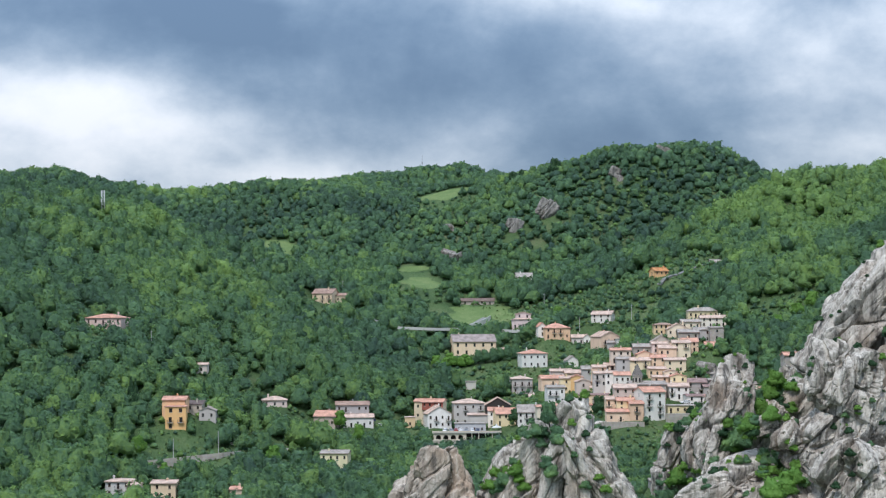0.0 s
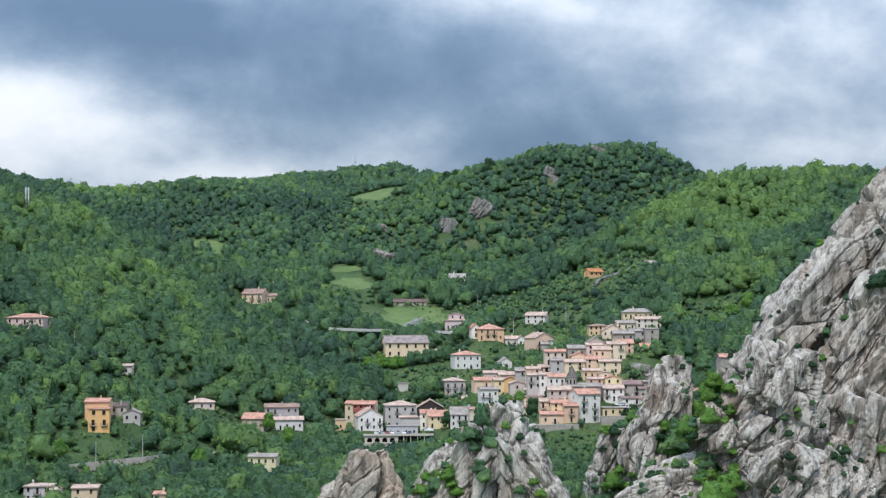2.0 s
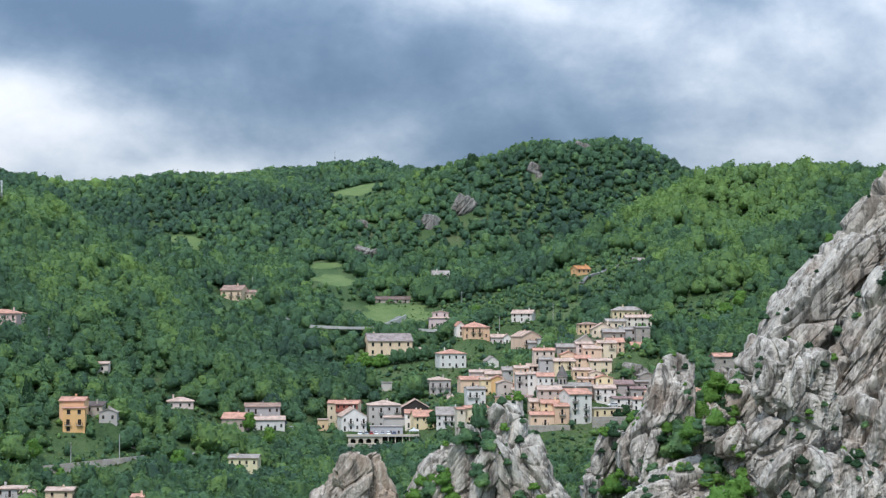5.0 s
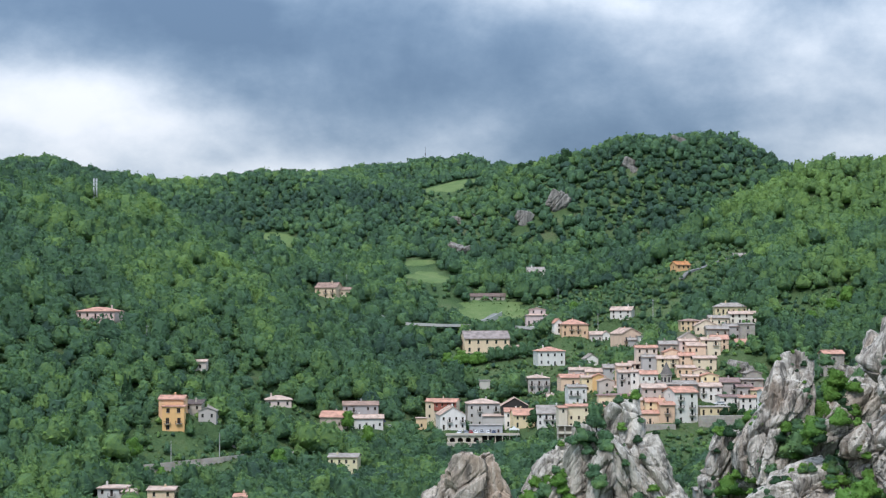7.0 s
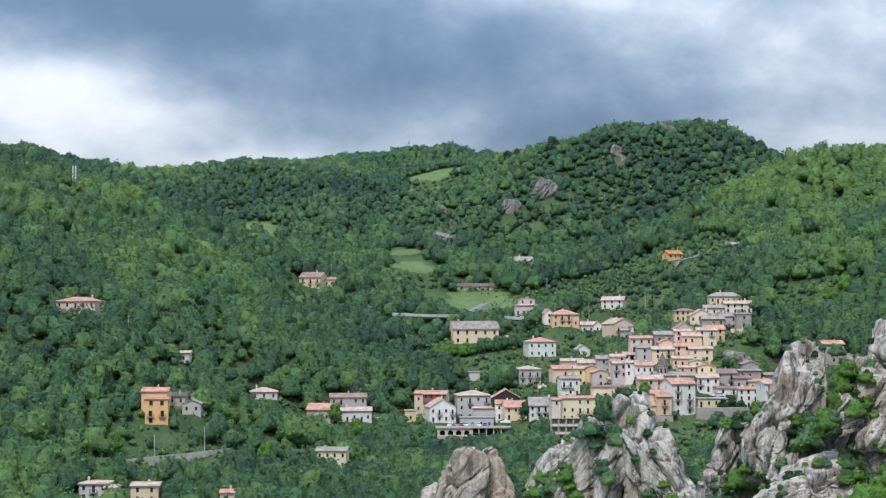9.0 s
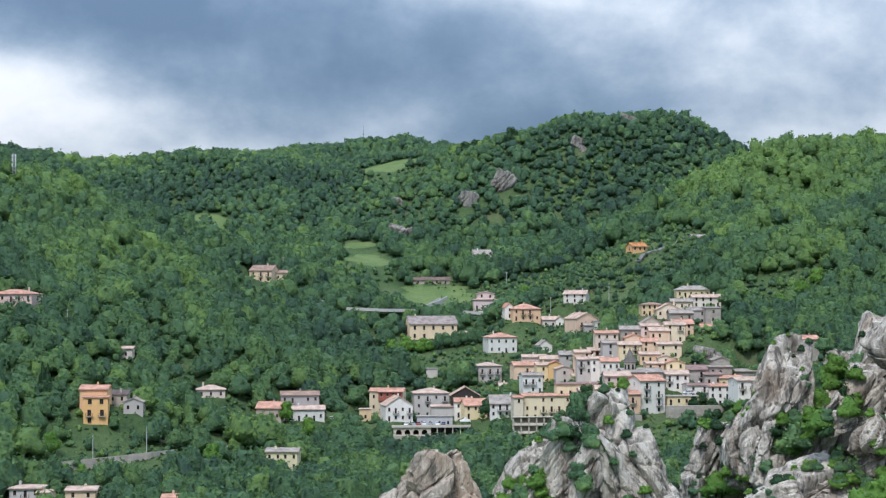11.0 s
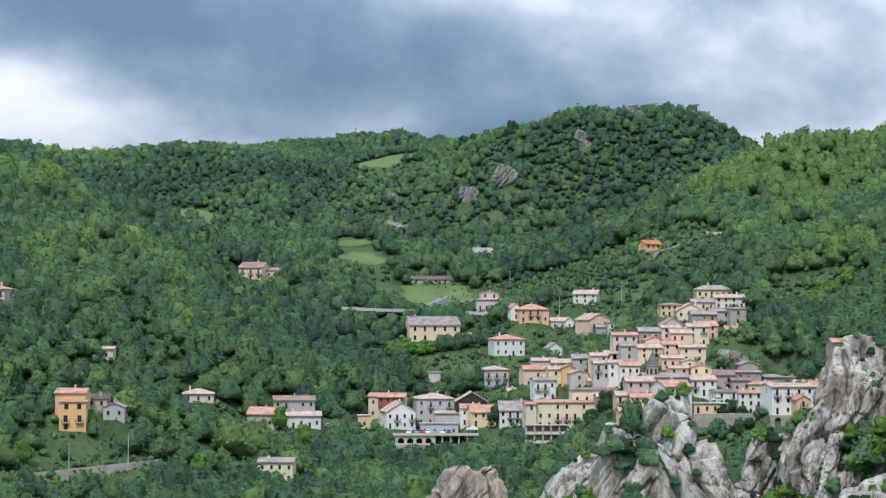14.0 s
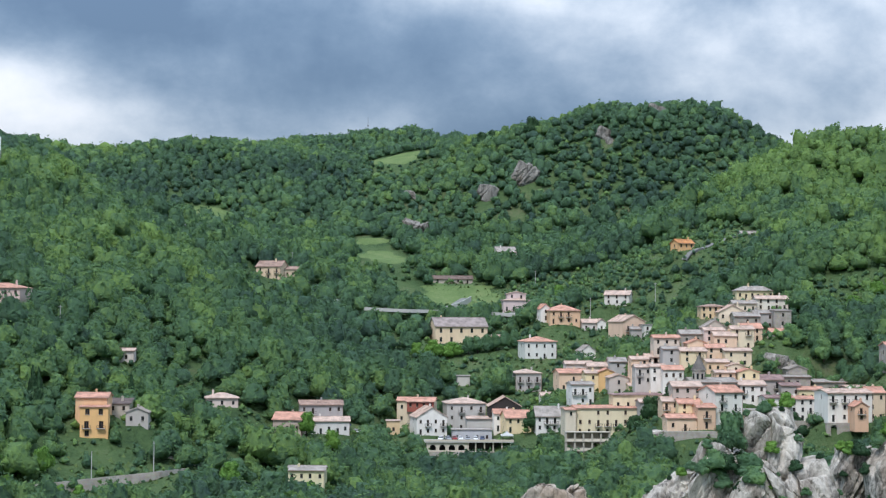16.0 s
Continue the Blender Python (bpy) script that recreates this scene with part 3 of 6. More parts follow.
def house(label, x, y, z, w, d, h, turn=0, wall=CREAM, roof=WORN, kind="gx", floors=2, cols=2, side=1, rise=None, balcony=(), shutters=None,
          win=(0.85, 1.35), chimney=1, over=0.4, deep=7.0, name="house", category="house", group="houses of the village"):
    """A house whose front's middle stands at (x, y, z). balcony: (floor, column) pairs that have a door and a balcony."""
    rng = random.Random(int(abs(x * 131 + y * 17 + w * 7)))
    top = new(name)
    top.matrix_basis = pose(x, y, z, 0, 0, turn)
    tagged(top, label, category, group)
    if deep > 2:
        FOOTPRINTS.append((x, y, w / 2, d, turn, z + 0.15))
    rise = rise if rise is not None else (0.0 if kind == "flat" else 0.16 * (d if kind in ("gx", "shed") else w if kind == "gy" else min(w, d)))
    if kind == "shed":
        rise *= 0.8
    storey = h / floors
    ww, wh = win
    wh = min(wh, storey * 0.62)
    mat = STONE if wall == "stone" else plaster(wall)
    panes, holes = [], {k: [] for k in ("front", "left", "right")}
    for k, length, n in (("front", w, cols), ("left", d, side), ("right", d, side)):
        for f in range(floors):
            for c in range(n):
                if k != "front" and rng.random() < 0.25:
                    continue
                if k == "front" and rng.random() < 0.07:
                    continue
                u = length * (c + 0.5) / n + rng.uniform(-0.12, 0.12)
                bal = k == "front" and (f, c) in balcony
                door = bal or (k == "front" and f == 0 and rng.random() < 0.25)
                v0 = f * storey + (0.12 if door else storey * 0.32)
                hh = min(2.15, storey * 0.78) if door else wh
                if length < ww + 0.6 or v0 + hh > h - 0.1:
                    continue
                holes[k].append((round(u - ww / 2, 3), round(u + ww / 2, 3), round(v0, 3), round(v0 + hh, 3)))
                panes.append((k, u, v0, hh, bal, door))
    bm = bmesh.new()
    panel(bm, (-w / 2, 0, 0), (1, 0, 0), w, -deep, h, holes["front"])
    panel(bm, (w / 2, 0, 0), (0, 1, 0), d, -deep, h, holes["right"])
    panel(bm, (w / 2, d, 0), (-1, 0, 0), w, -deep, h, [])
    panel(bm, (-w / 2, d, 0), (0, -1, 0), d, -deep, h, holes["left"])
    if kind == "gx":
        for s in (-1, 1):
            q = [bm.verts.new(p) for p in ((s * w / 2, 0, h), (s * w / 2, d, h), (s * w / 2, d / 2, h + rise))]
            bm.faces.new(q if s > 0 else q[::-1])
    elif kind == "gy":
        for yy, s in ((0, 1), (d, -1)):
            q = [bm.verts.new(p) for p in ((-w / 2, yy, h), (w / 2, yy, h), (0, yy, h + rise))]
            bm.faces.new(q if s > 0 else q[::-1])
    elif kind == "shed":
        for s in (-1, 1):
            q = [bm.verts.new(p) for p in ((s * w / 2, 0, h), (s * w / 2, d, h), (s * w / 2, d, h + rise))]
            bm.faces.new(q if s > 0 else q[::-1])
        bm.faces.new([bm.verts.new(p) for p in ((w / 2, d, h), (-w / 2, d, h), (-w / 2, d, h + rise), (w / 2, d, h + rise))])
    part("wall", bm, mat, top)
    bm = bmesh.new()
    pitched(bm, kind, w, d, h, over, rise)
    bmesh.ops.remove_doubles(bm, verts=bm.verts, dist=0.01)
    if kind != "flat":
        rolls = bmesh.new()
        roof_rolls(rolls, kind, w, d, h, over, rise)
    roof_ob = part("roof", bm, roof_tiles(roof), top)
    if kind != "flat":
        tagged(part("cover_tiles", rolls, roof_tiles(roof), roof_ob), kind="stuff")
    # gutter along the front eave
    if kind in ("gx", "hip"):
        bm = bmesh.new()
        low = h - rise * over / (d / 2 if kind == "gx" else min(w, d) / 2)
        box(bm, -w / 2 - over, -over - 0.14, low - 0.02, w / 2 + over, -over - 0.035, low + 0.12)
        box(bm, w / 2 - 0.1, -0.12, 0, w / 2, -0.004, low + 0.02)
        part("gutter", bm, paint("copper_gutter", (0.34, 0.24, 0.20), 0.6), top)
    for i in range(chimney):
        cx = rng.uniform(-0.35, 0.35) * w
        cy = d * rng.uniform(0.35, 0.6)
        tall = h + rise + rng.uniform(0.5, 0.9)
        bm = bmesh.new()
        box(bm, cx - 0.3, cy - 0.3, h + 0.1, cx + 0.3, cy + 0.3, tall)
        box(bm, cx - 0.4, cy - 0.4, tall, cx + 0.4, cy + 0.4, tall + 0.12)
        box(bm, cx - 0.22, cy - 0.22, tall + 0.12, cx + 0.22, cy + 0.22, tall + 0.4)
        part("chimney", bm, mat, roof_ob)
    frame_color = rng.choice(((0.10, 0.065, 0.04), (0.06, 0.055, 0.05), (0.07, 0.09, 0.06), (0.14, 0.08, 0.05)))
    for k, u, v0, hh, bal, door in panes:
        fm, pm, sm, shm = window_meshes(ww, round(hh, 2), frame_color)
        if k == "front":
            m = pose(-w / 2 + u, 0, v0)
        elif k == "right":
            m = pose(w / 2, u, v0, 0, 0, 90)
        else:
            m = pose(-w / 2, d - u, v0, 0, 0, -90)
        win_ob = shared("door" if door else "window", fm, top, m)
        shared("pane", pm, win_ob)
        if not door:
            shared("sill", sm, win_ob)
        if shutters and rng.random() < 0.75:
            if not shm.materials:
                shm.materials.append(paint("shutter_paint", shutters))
            shared("shutters", shm, win_ob)
        if bal:
            bal_ob = shared("balcony", balcony_mesh(2.4, "slab"), top, pose(-w / 2 + u, -0.003, v0 - 0.02))
            tagged(shared("railing", balcony_mesh(2.4, "railing"), bal_ob), "black wrought-iron bars", kind="stuff")
    return top


# the village and the farms round it
house("long pale yellow house with a grey hipped roof above the village", 128.5, 819.0, -1.6, 14.8, 7, 3.6, 0, YELLOW, SLATE, "hip", 1, 6, rise=1.6)
house("wide cream-white house with a pink tile roof", 130.5, 800.0, -5.9, 12.3, 7, 4.4, 0, (0.84, 0.76, 0.66), WORN, "gx", 2, 4, rise=1.2)
house("low cream house with a grey roof between larger ones", 119.3, 798.0, -6.9, 9.1, 7, 3.6, 0, CREAM, SLATE, "gx", 1, 3, rise=1.1)
house("ochre house with a flat brown roof beside trees", 105.1, 790.0, -9.3, 9.2, 7, 4.7, 0, (0.80, 0.59, 0.36), BROWN, "hip", 2, 4, rise=0.8, chimney=0)
house("cream house with its gable to the valley", 111.0, 784.0, -9.9, 10.2, 7, 3.2, 0, CREAM, WORN, "gy", 1, 3, rise=2.7)
house("grey rough stone house with an old roof", 115.0, 777.0, -11.5, 9.6, 7, 3.4, 0, "stone", SLATE, "gx", 1, 3, rise=1.3)
house("grey plastered house among the stone ones", 122.2, 780.0, -12.9, 8.1, 7, 5.9, 0, GREY, SLATE, "gx", 2, 2, rise=1.0, over=0.3)
house("half-ruined stone house at the cliff's edge", 128.1, 776.0, -12.2, 6.4, 7, 6.1, 0, "stone", SLATE, "shed", 2, 1, rise=0.6, over=0.3, chimney=0)
house("small stone house with a slate-coloured roof", 100.9, 768.0, -16.3, 8.7, 7, 4.0, 0, BEIGE, SLATE, "gy", 1, 2, rise=2.7, over=0.3)
house("low stone house at the end of a lane", 92.1, 766.0, -18.6, 8.8, 7, 3.9, 0, "stone", SLATE, "gx", 1, 2, rise=1.4, over=0.3)
house("pale house with a pinkish roof and a balcony", 99.7, 764.0, -17.6, 7.3, 7, 4.3, 0, PINK, WORN, "gx", 2, 2, rise=0.9, over=0.3, balcony=((1, 1),))
house("peach house with a bright red tile roof", 114.0, 766.0, -17.0, 7.8, 7, 4.5, 0, PEACH, RED, "gx", 2, 2, rise=1.7, over=0.3, balcony=((1, 0),))
house("low pink house with a red roof over the cliff", 124.8, 767.0, -16.7, 7.0, 7, 2.3, 0, PINK, RED, "gx", 1, 2, rise=1.8, over=0.3)
house("peach house with a worn roof over steps", 102.5, 758.0, -18.8, 8.3, 7, 3.6, 0, PEACH, WORN, "gx", 1, 3, rise=1.4, over=0.3)
house("tall cream house with balconies", 109.2, 760.0, -19.6, 8.3, 7, 6.8, 0, (0.85, 0.72, 0.53), WORN, "gx", 3, 2, rise=1.2, over=0.3, balcony=((1, 1), (2, 1)))
house("small orange house with a gabled red roof", 91.9, 756.0, -21.4, 7.4, 7, 3.5, 0, PEACH, RED, "gy", 1, 2, rise=1.4, over=0.3)
house("pale old house with a brick-red roof", 81.1, 758.0, -22.0, 9.3, 7, 6.0, 0, (0.72, 0.60, 0.50), RED, "gx", 2, 3, rise=0.9)
house("grey unplastered house like a box", 81.7, 752.0, -25.2, 6.5, 7, 5.3, 0, GREY, SLATE, "gx", 2, 1, rise=0.8, over=0.3)
house("cream house with two tall dark windows", 89.1, 750.0, -24.7, 9.2, 7, 4.2, 0, (0.86, 0.70, 0.47), WORN, "gx", 2, 2, rise=1.2, balcony=((1, 1),))
house("peach house with a red roof in the dense row", 97.6, 752.0, -23.7, 7.0, 7, 4.3, 0, PEACH, RED, "gx", 2, 2, rise=1.2, over=0.3)
house("broad cream house with narrow windows above the church", 104.6, 748.0, -25.9, 9.7, 7, 5.6, 0, (0.85, 0.70, 0.50), WORN, "gx", 2, 2, rise=0.9)
house("orange house with a terrace above the church", 95.1, 738.0, -27.4, 8.0, 7, 3.4, 0, (0.83, 0.58, 0.38), WORN, "gx", 1, 3, rise=0.9, over=0.3, balcony=((0, 2),))
house("cream house with its gable beside the spire", 100.5, 734.0, -27.8, 5.9, 7, 2.6, 0, CREAM, WORN, "gy", 1, 1, rise=0.9, over=0.3)
house("small yellow house with a low gable", 102.5, 724.0, -29.6, 7.2, 7, 2.7, 0, YELLOW, RED, "gy", 1, 2, rise=1.1, over=0.3)
house("small orange house with a worn roof", 95.0, 726.0, -29.9, 6.9, 7, 2.7, 0, (0.82, 0.57, 0.40), WORN, "gx", 1, 2, rise=0.7, over=0.3)
house("pinkish house with a worn roof on the lane", 70.9, 755.0, -28.6, 6.4, 7, 4.9, 0, PEACH, WORN, "gx", 2, 2, rise=1.0, over=0.3)
house("peach house stepped behind white ones", 76.6, 758.0, -27.8, 6.2, 7, 4.8, 0, (0.80, 0.62, 0.50), WORN, "gx", 2, 2, rise=1.1, over=0.3)
house("grey stone house with small windows", 70.3, 744.0, -32.1, 6.0, 7, 6.0, 0, (0.58, 0.53, 0.49), WORN, "gx", 2, 2, rise=0.9, over=0.3, balcony=((1, 0),))
house("white house with two rows of windows", 75.0, 742.0, -31.6, 5.4, 7, 5.8, 0, WHITE, WORN, "gx", 2, 2, rise=0.8, over=0.3)
house("white house with a low pink roof", 79.5, 738.0, -30.3, 7.4, 7, 3.6, 0, WHITE, RED, "gx", 1, 3, rise=1.3, over=0.3)
house("long white house with a grey-pink roof", 107.3, 704.0, -42.1, 8.3, 9, 7.6, 2, WHITE, PLUM, "gx", 3, 2, rise=0.6, over=0.3, balcony=((2, 1),))
house("long white house with a red tile roof", 115.0, 703.0, -42.0, 8.5, 9, 7.2, 2, WHITE, RED, "gx", 3, 3, rise=0.7, over=0.3, balcony=((1, 2),))
house("big white house on stone arches", 123.0, 678.0, -40.5, 14.4, 12, 9.0, 4, (0.85, 0.82, 0.76), WORN, "gx", 3, 4, rise=0.9, balcony=((2, 0), (2, 1), (2, 2)))
house("small orange gabled house beside the white one", 124.4, 671.0, -40.0, 4.3, 7, 4.7, 0, (0.78, 0.50, 0.34), RED, "gy", 2, 1, rise=1.4, over=0.3, balcony=((1, 0),), deep=3.0)
house("peach house with a red roof at the row's end", 134.0, 686.0, -40.8, 5.7, 9, 9.0, 0, (0.80, 0.64, 0.47), RED, "gx", 3, 2, rise=1.6, over=0.3)
house("yellow house with a pink roof behind a white one", 123.5, 722.0, -36.5, 8.8, 8, 3.8, 0, YELLOW, RED, "gx", 1, 3, rise=0.8, over=0.3)
house("maroon upper storey of the cream house", -5.5, 790.0, -43.6, 10.0, 7, 2.7, 0, MAROON, RED, "gx", 1, 4, rise=0.9, deep=1.0, chimney=0)
house("white house with a pink tile roof and a balcony", 101.3, 714.0, -36.4, 8.9, 9, 5.6, 0, WHITE, WORN, "gx", 2, 3, rise=1.3, balcony=((1, 0),))
house("grey-pink house with a dark red roof", 110.8, 728.0, -35.6, 9.4, 10, 6.0, 0, (0.48, 0.42, 0.40), PLUM, "gx", 2, 2, rise=1.5, balcony=((1, 1),))
house("small grey house with a plum-coloured roof", 116.9, 724.0, -35.4, 6.6, 8, 4.0, 0, (0.46, 0.41, 0.39), PLUM, "gx", 1, 2, rise=0.8, over=0.35)
house("old stone house with a low gable", 123.2, 738.0, -29.8, 6.6, 8, 3.5, 0, "stone", SLATE, "gy", 1, 1, rise=1.2, over=0.35)
house("grey stone house with a low roof", 121.7, 733.0, -32.3, 9.1, 7, 3.5, 0, "stone", SLATE, "gx", 1, 3, rise=0.4)
house("long grey stone house below the wood", 134.2, 737.0, -35.2, 11.2, 8, 4.5, 0, "stone", SLATE, "gx", 1, 3, rise=0.8)
house("low row house with a pink roof", 143.5, 728.0, -35.1, 12.2, 8, 2.9, 0, PINK, WORN, "gx", 1, 3, rise=0.6)
house("old orange house with its gable to the slope", 85.6, 851.0, -18.9, 10.9, 11, 8.0, 24, (0.76, 0.55, 0.41), WORN, "gy", 2, 2, rise=2.6, balcony=((1, 0),))
house("white plastered house with a flat roof", 92.9, 842.0, -18.3, 9.8, 9, 6.2, 0, (0.76, 0.73, 0.68), SLATE, "flat", 2, 3, chimney=0)
house("grey lower house beside the orange one", 86.3, 846.0, -19.3, 5.6, 6, 5.3, 0, (0.45, 0.42, 0.40), SLATE, "gx", 1, 1, rise=0.9, over=0.35)
house("small white house with a pink roof", 71.1, 876.0, -15.6, 6.8, 7, 3.9, 0, (0.70, 0.62, 0.58), WORN, "gx", 1, 2, rise=1.5, over=0.35)
house("small white gabled house beside another", 75.8, 874.0, -15.6, 3.7, 8, 4.1, 0, WHITE, WORN, "gy", 1, 1, rise=1.5, over=0.35, chimney=0)
house("pale house standing alone above the road", 84.6, 888.0, -3.9, 11.0, 9, 4.4, -18, (0.74, 0.70, 0.64), WORN, "gx", 2, 3, rise=1.8)
house("orange house with a red hipped roof on the road", 60.5, 878.0, -12.3, 13.6, 11, 5.8, 8, (0.80, 0.53, 0.34), RED, "hip", 2, 4, rise=2.2, balcony=((1, 1), (1, 2)))
house("white wing of the house on the road", 52.6, 882.0, -10.9, 4.5, 9, 5.1, 8, WHITE, RED, "gy", 2, 1, rise=2.0, over=0.35, chimney=0)
house("narrow white shed with a gabled roof", 65.9, 846.0, -26.5, 6.2, 7, 3.5, 10, WHITE, SLATE, "gy", 1, 1, rise=2.3, over=0.3, chimney=0)
house("house with a long grey-pink roof", 57.7, 815.0, -31.6, 10.5, 8, 4.2, 0, PINK, WORN, "gx", 1, 3, rise=1.0)
house("long house with a worn roof", 63.3, 795.0, -31.7, 10.2, 8, 4.1, 0, (0.66, 0.52, 0.42), WORN, "gx", 1, 2, rise=1.4)
house("grey house behind the orange one", 69.2, 792.0, -31.5, 6.5, 8, 5.8, 0, GREY, SLATE, "gx", 2, 1, rise=1.4, over=0.35)
house("peach house with a red roof and a balcony", 52.0, 790.0, -37.0, 11.0, 10, 7.0, 6, PEACH, RED, "gx", 2, 3, rise=1.3, balcony=((1, 1), (1, 2)))
house("yellow house beside an orange one", 57.4, 777.0, -35.9, 5.5, 9, 6.4, 0, YELLOW, WORN, "gx", 2, 1, rise=0.9, over=0.35)
house("plain orange house wall with a tile roof", 62.1, 774.0, -36.2, 5.7, 9, 7.2, -4, (0.80, 0.50, 0.22), RED, "gy", 2, 1, rise=1.2, over=0.35, chimney=0)
house("blue-white house with three tall windows", 51.8, 764.0, -40.6, 8.2, 9, 7.5, 5, (0.83, 0.81, 0.78), SLATE, "gx", 2, 3, rise=0.8, balcony=((1, 0), (1, 1)))
house("grey-pink house with one tall window", 63.9, 758.0, -36.6, 6.9, 9, 6.2, 0, (0.60, 0.52, 0.47), WORN, "gy", 2, 1, rise=1.2, over=0.35)
house("small yellow row house with two windows", 70.3, 752.0, -36.6, 7.5, 8, 3.6, 0, YELLOW, WORN, "gx", 1, 2, rise=0.8, over=0.35)
house("yellow row house with four windows", 77.9, 748.0, -36.8, 9.2, 8, 3.4, 0, YELLOW, WORN, "gx", 1, 4, rise=0.8)
house("long yellow house under a dark eave", 68.7, 737.0, -40.1, 20.8, 9, 4.7, 0, (0.83, 0.70, 0.48), PLUM, "hip", 1, 6, rise=0.5, balcony=((0, 0), (0, 1), (0, 2)))
house("big yellow house with four rows of windows", 55.8, 733.0, -52.2, 22.0, 11, 12.5, 3, (0.84, 0.72, 0.50), RED, "gx", 4, 7, rise=0.6, balcony=((2, 2), (2, 3), (2, 4)))
house("white end of the big yellow house", 42.9, 731.0, -48.6, 3.7, 9, 8.4, 3, (0.75, 0.66, 0.52), RED, "gx", 3, 1, rise=0.5, over=0.35, chimney=0)
house("unplastered grey house with a worn roof", 69.8, 727.0, -44.8, 7.7, 9, 7.4, 0, (0.40, 0.38, 0.36), WORN, "gx", 2, 2, rise=0.9, over=0.35)
house("peach house with a dark awning", 71.1, 700.0, -41.1, 5.5, 8, 5.6, 0, PEACH, WORN, "gx", 2, 2, rise=1.2, over=0.35, balcony=((1, 0),))
house("yellow house with a pink gabled roof", 76.3, 695.0, -40.4, 7.5, 9, 4.5, 0, YELLOW, RED, "gx", 2, 2, rise=1.2, over=0.35)
house("peach house with a red roof on the cliff", 73.4, 688.0, -44.2, 11.9, 8, 4.1, 0, PEACH, RED, "gx", 1, 3, rise=1.0, balcony=((0, 1),))
house("orange-pink narrow house with a dark balcony", 79.9, 687.0, -43.4, 5.8, 8, 6.7, 0, (0.70, 0.48, 0.33), RED, "gx", 2, 1, rise=1.0, over=0.35, balcony=((1, 0),))
house("long church nave of pale stone with a low roof", 87.8, 712.0, -36.3, 15.3, 12, 6.5, 0, (0.52, 0.46, 0.41), SLATE, "gx", 1, 6, rise=1.2, chimney=0, name="church", category="church", win=(0.8, 1.6))
house("old pale stone house beside the church", 76.9, 702.0, -36.5, 9.6, 9, 5.7, 0, (0.56, 0.48, 0.43), WORN, "gx", 2, 3, rise=1.4)
house("tall white house with balconies at the village's edge", 87.7, 690.0, -44.0, 9.5, 12, 12.0, 14, (0.76, 0.74, 0.68), RED, "gx", 4, 2, rise=1.9, balcony=((1, 1), (2, 1), (2, 0), (3, 0)))
house("low yellow house with a flat roof below the tower house", 99.3, 694.0, -41.2, 11.4, 7, 3.3, 0, YELLOW, SLATE, "flat", 1, 4, chimney=0)
house("stone house with an orange roof behind the rock", 151.1, 714.0, -25.9, 8.3, 9, 8.2, 0, "stone", RED, "gx", 2, 1, rise=1.3)
house("tall cream house with red balconies", -7.3, 792.0, -53.4, 14.1, 11, 12.7, -8, (0.76, 0.64, 0.46), RED, "gx", 3, 4, rise=1.0, balcony=((1, 1), (1, 2), (2, 1), (2, 2), (2, 3)))
house("small flat-roofed orange annex", -16.0, 778.0, -52.7, 4.8, 6, 5.4, 0, (0.76, 0.55, 0.33), WORN, "flat", 1, 1, over=0.35, chimney=0)
house("white house with a pink roof and two balconies", -2.1, 773.0, -52.1, 11.3, 12, 6.6, 10, (0.85, 0.81, 0.76), WORN, "gy", 2, 4, rise=3.5, balcony=((1, 1), (1, 3)))
house("big grey house with a hipped roof", 12.1, 796.0, -52.4, 14.8, 13, 10.6, 4, (0.56, 0.53, 0.50), WORN, "hip", 3, 4, rise=1.8, balcony=((2, 1), (2, 3)))
house("low grey house with a flat pink roof", 17.0, 781.0, -53.3, 11.5, 8, 6.7, 0, (0.56, 0.53, 0.50), WORN, "gx", 1, 3, rise=0.6, chimney=0)
house("dark timber chalet with a wide low gable", 25.4, 782.0, -45.6, 11.9, 9, 3.6, 0, (0.022, 0.021, 0.022), WORN, "gy", 1, 4, rise=3.4, chimney=0)
house("white house beside the chalet", 23.9, 774.0, -50.8, 6.7, 8, 6.5, 0, WHITE, RED, "gx", 2, 2, rise=1.4, over=0.3)
house("yellow house with a red tile roof", 28.8, 766.0, -50.7, 9.4, 9, 5.5, 8, (0.84, 0.68, 0.42), RED, "gx", 2, 3, rise=2.4)
house("long white house with a grey roof", 38.8, 752.0, -49.2, 10.6, 10, 5.5, 0, (0.82, 0.79, 0.755), SLATE, "gx", 2, 4, rise=3.1, balcony=((1, 1), (1, 2)))
house("small white house with a pink roof above the road", 45.7, 803.0, -43.7, 8.7, 8, 4.5, 0, WHITE, WORN, "gx", 1, 2, rise=1.1, balcony=((0, 0),))
house("low grey bar building with a flat roof", 12.2, 768.0, -54.4, 14.3, 6, 4.7, 0, (0.50, 0.50, 0.52), SLATE, "flat", 1, 4, chimney=0)
house("small plastered shed in the bushes", 13.6, 832.0, -37.0, 5.0, 6, 4.1, 0, (0.60, 0.56, 0.50), SLATE, "flat", 1, 1, over=0.35, chimney=0)
house("grey two-storey house with long balconies", 39.0, 825.0, -38.8, 10.4, 11, 7.4, 6, (0.54, 0.50, 0.47), WORN, "hip", 2, 3, rise=1.4, balcony=((1, 0), (1, 1), (1, 2)))
house("white house with a red hipped roof", 46.6, 849.0, -26.5, 13.4, 12, 7.2, 8, (0.76, 0.75, 0.70), RED, "hip", 2, 4, rise=1.8, side=3)
house("long cream hall with a low grey roof", 16.7, 888.0, -21.5, 23.2, 13, 7.8, 10, (0.86, 0.66, 0.45), (0.36, 0.30, 0.28), "gx", 2, 5, rise=3.7, side=1, win=(1.1, 1.9), name="hall", category="hall")
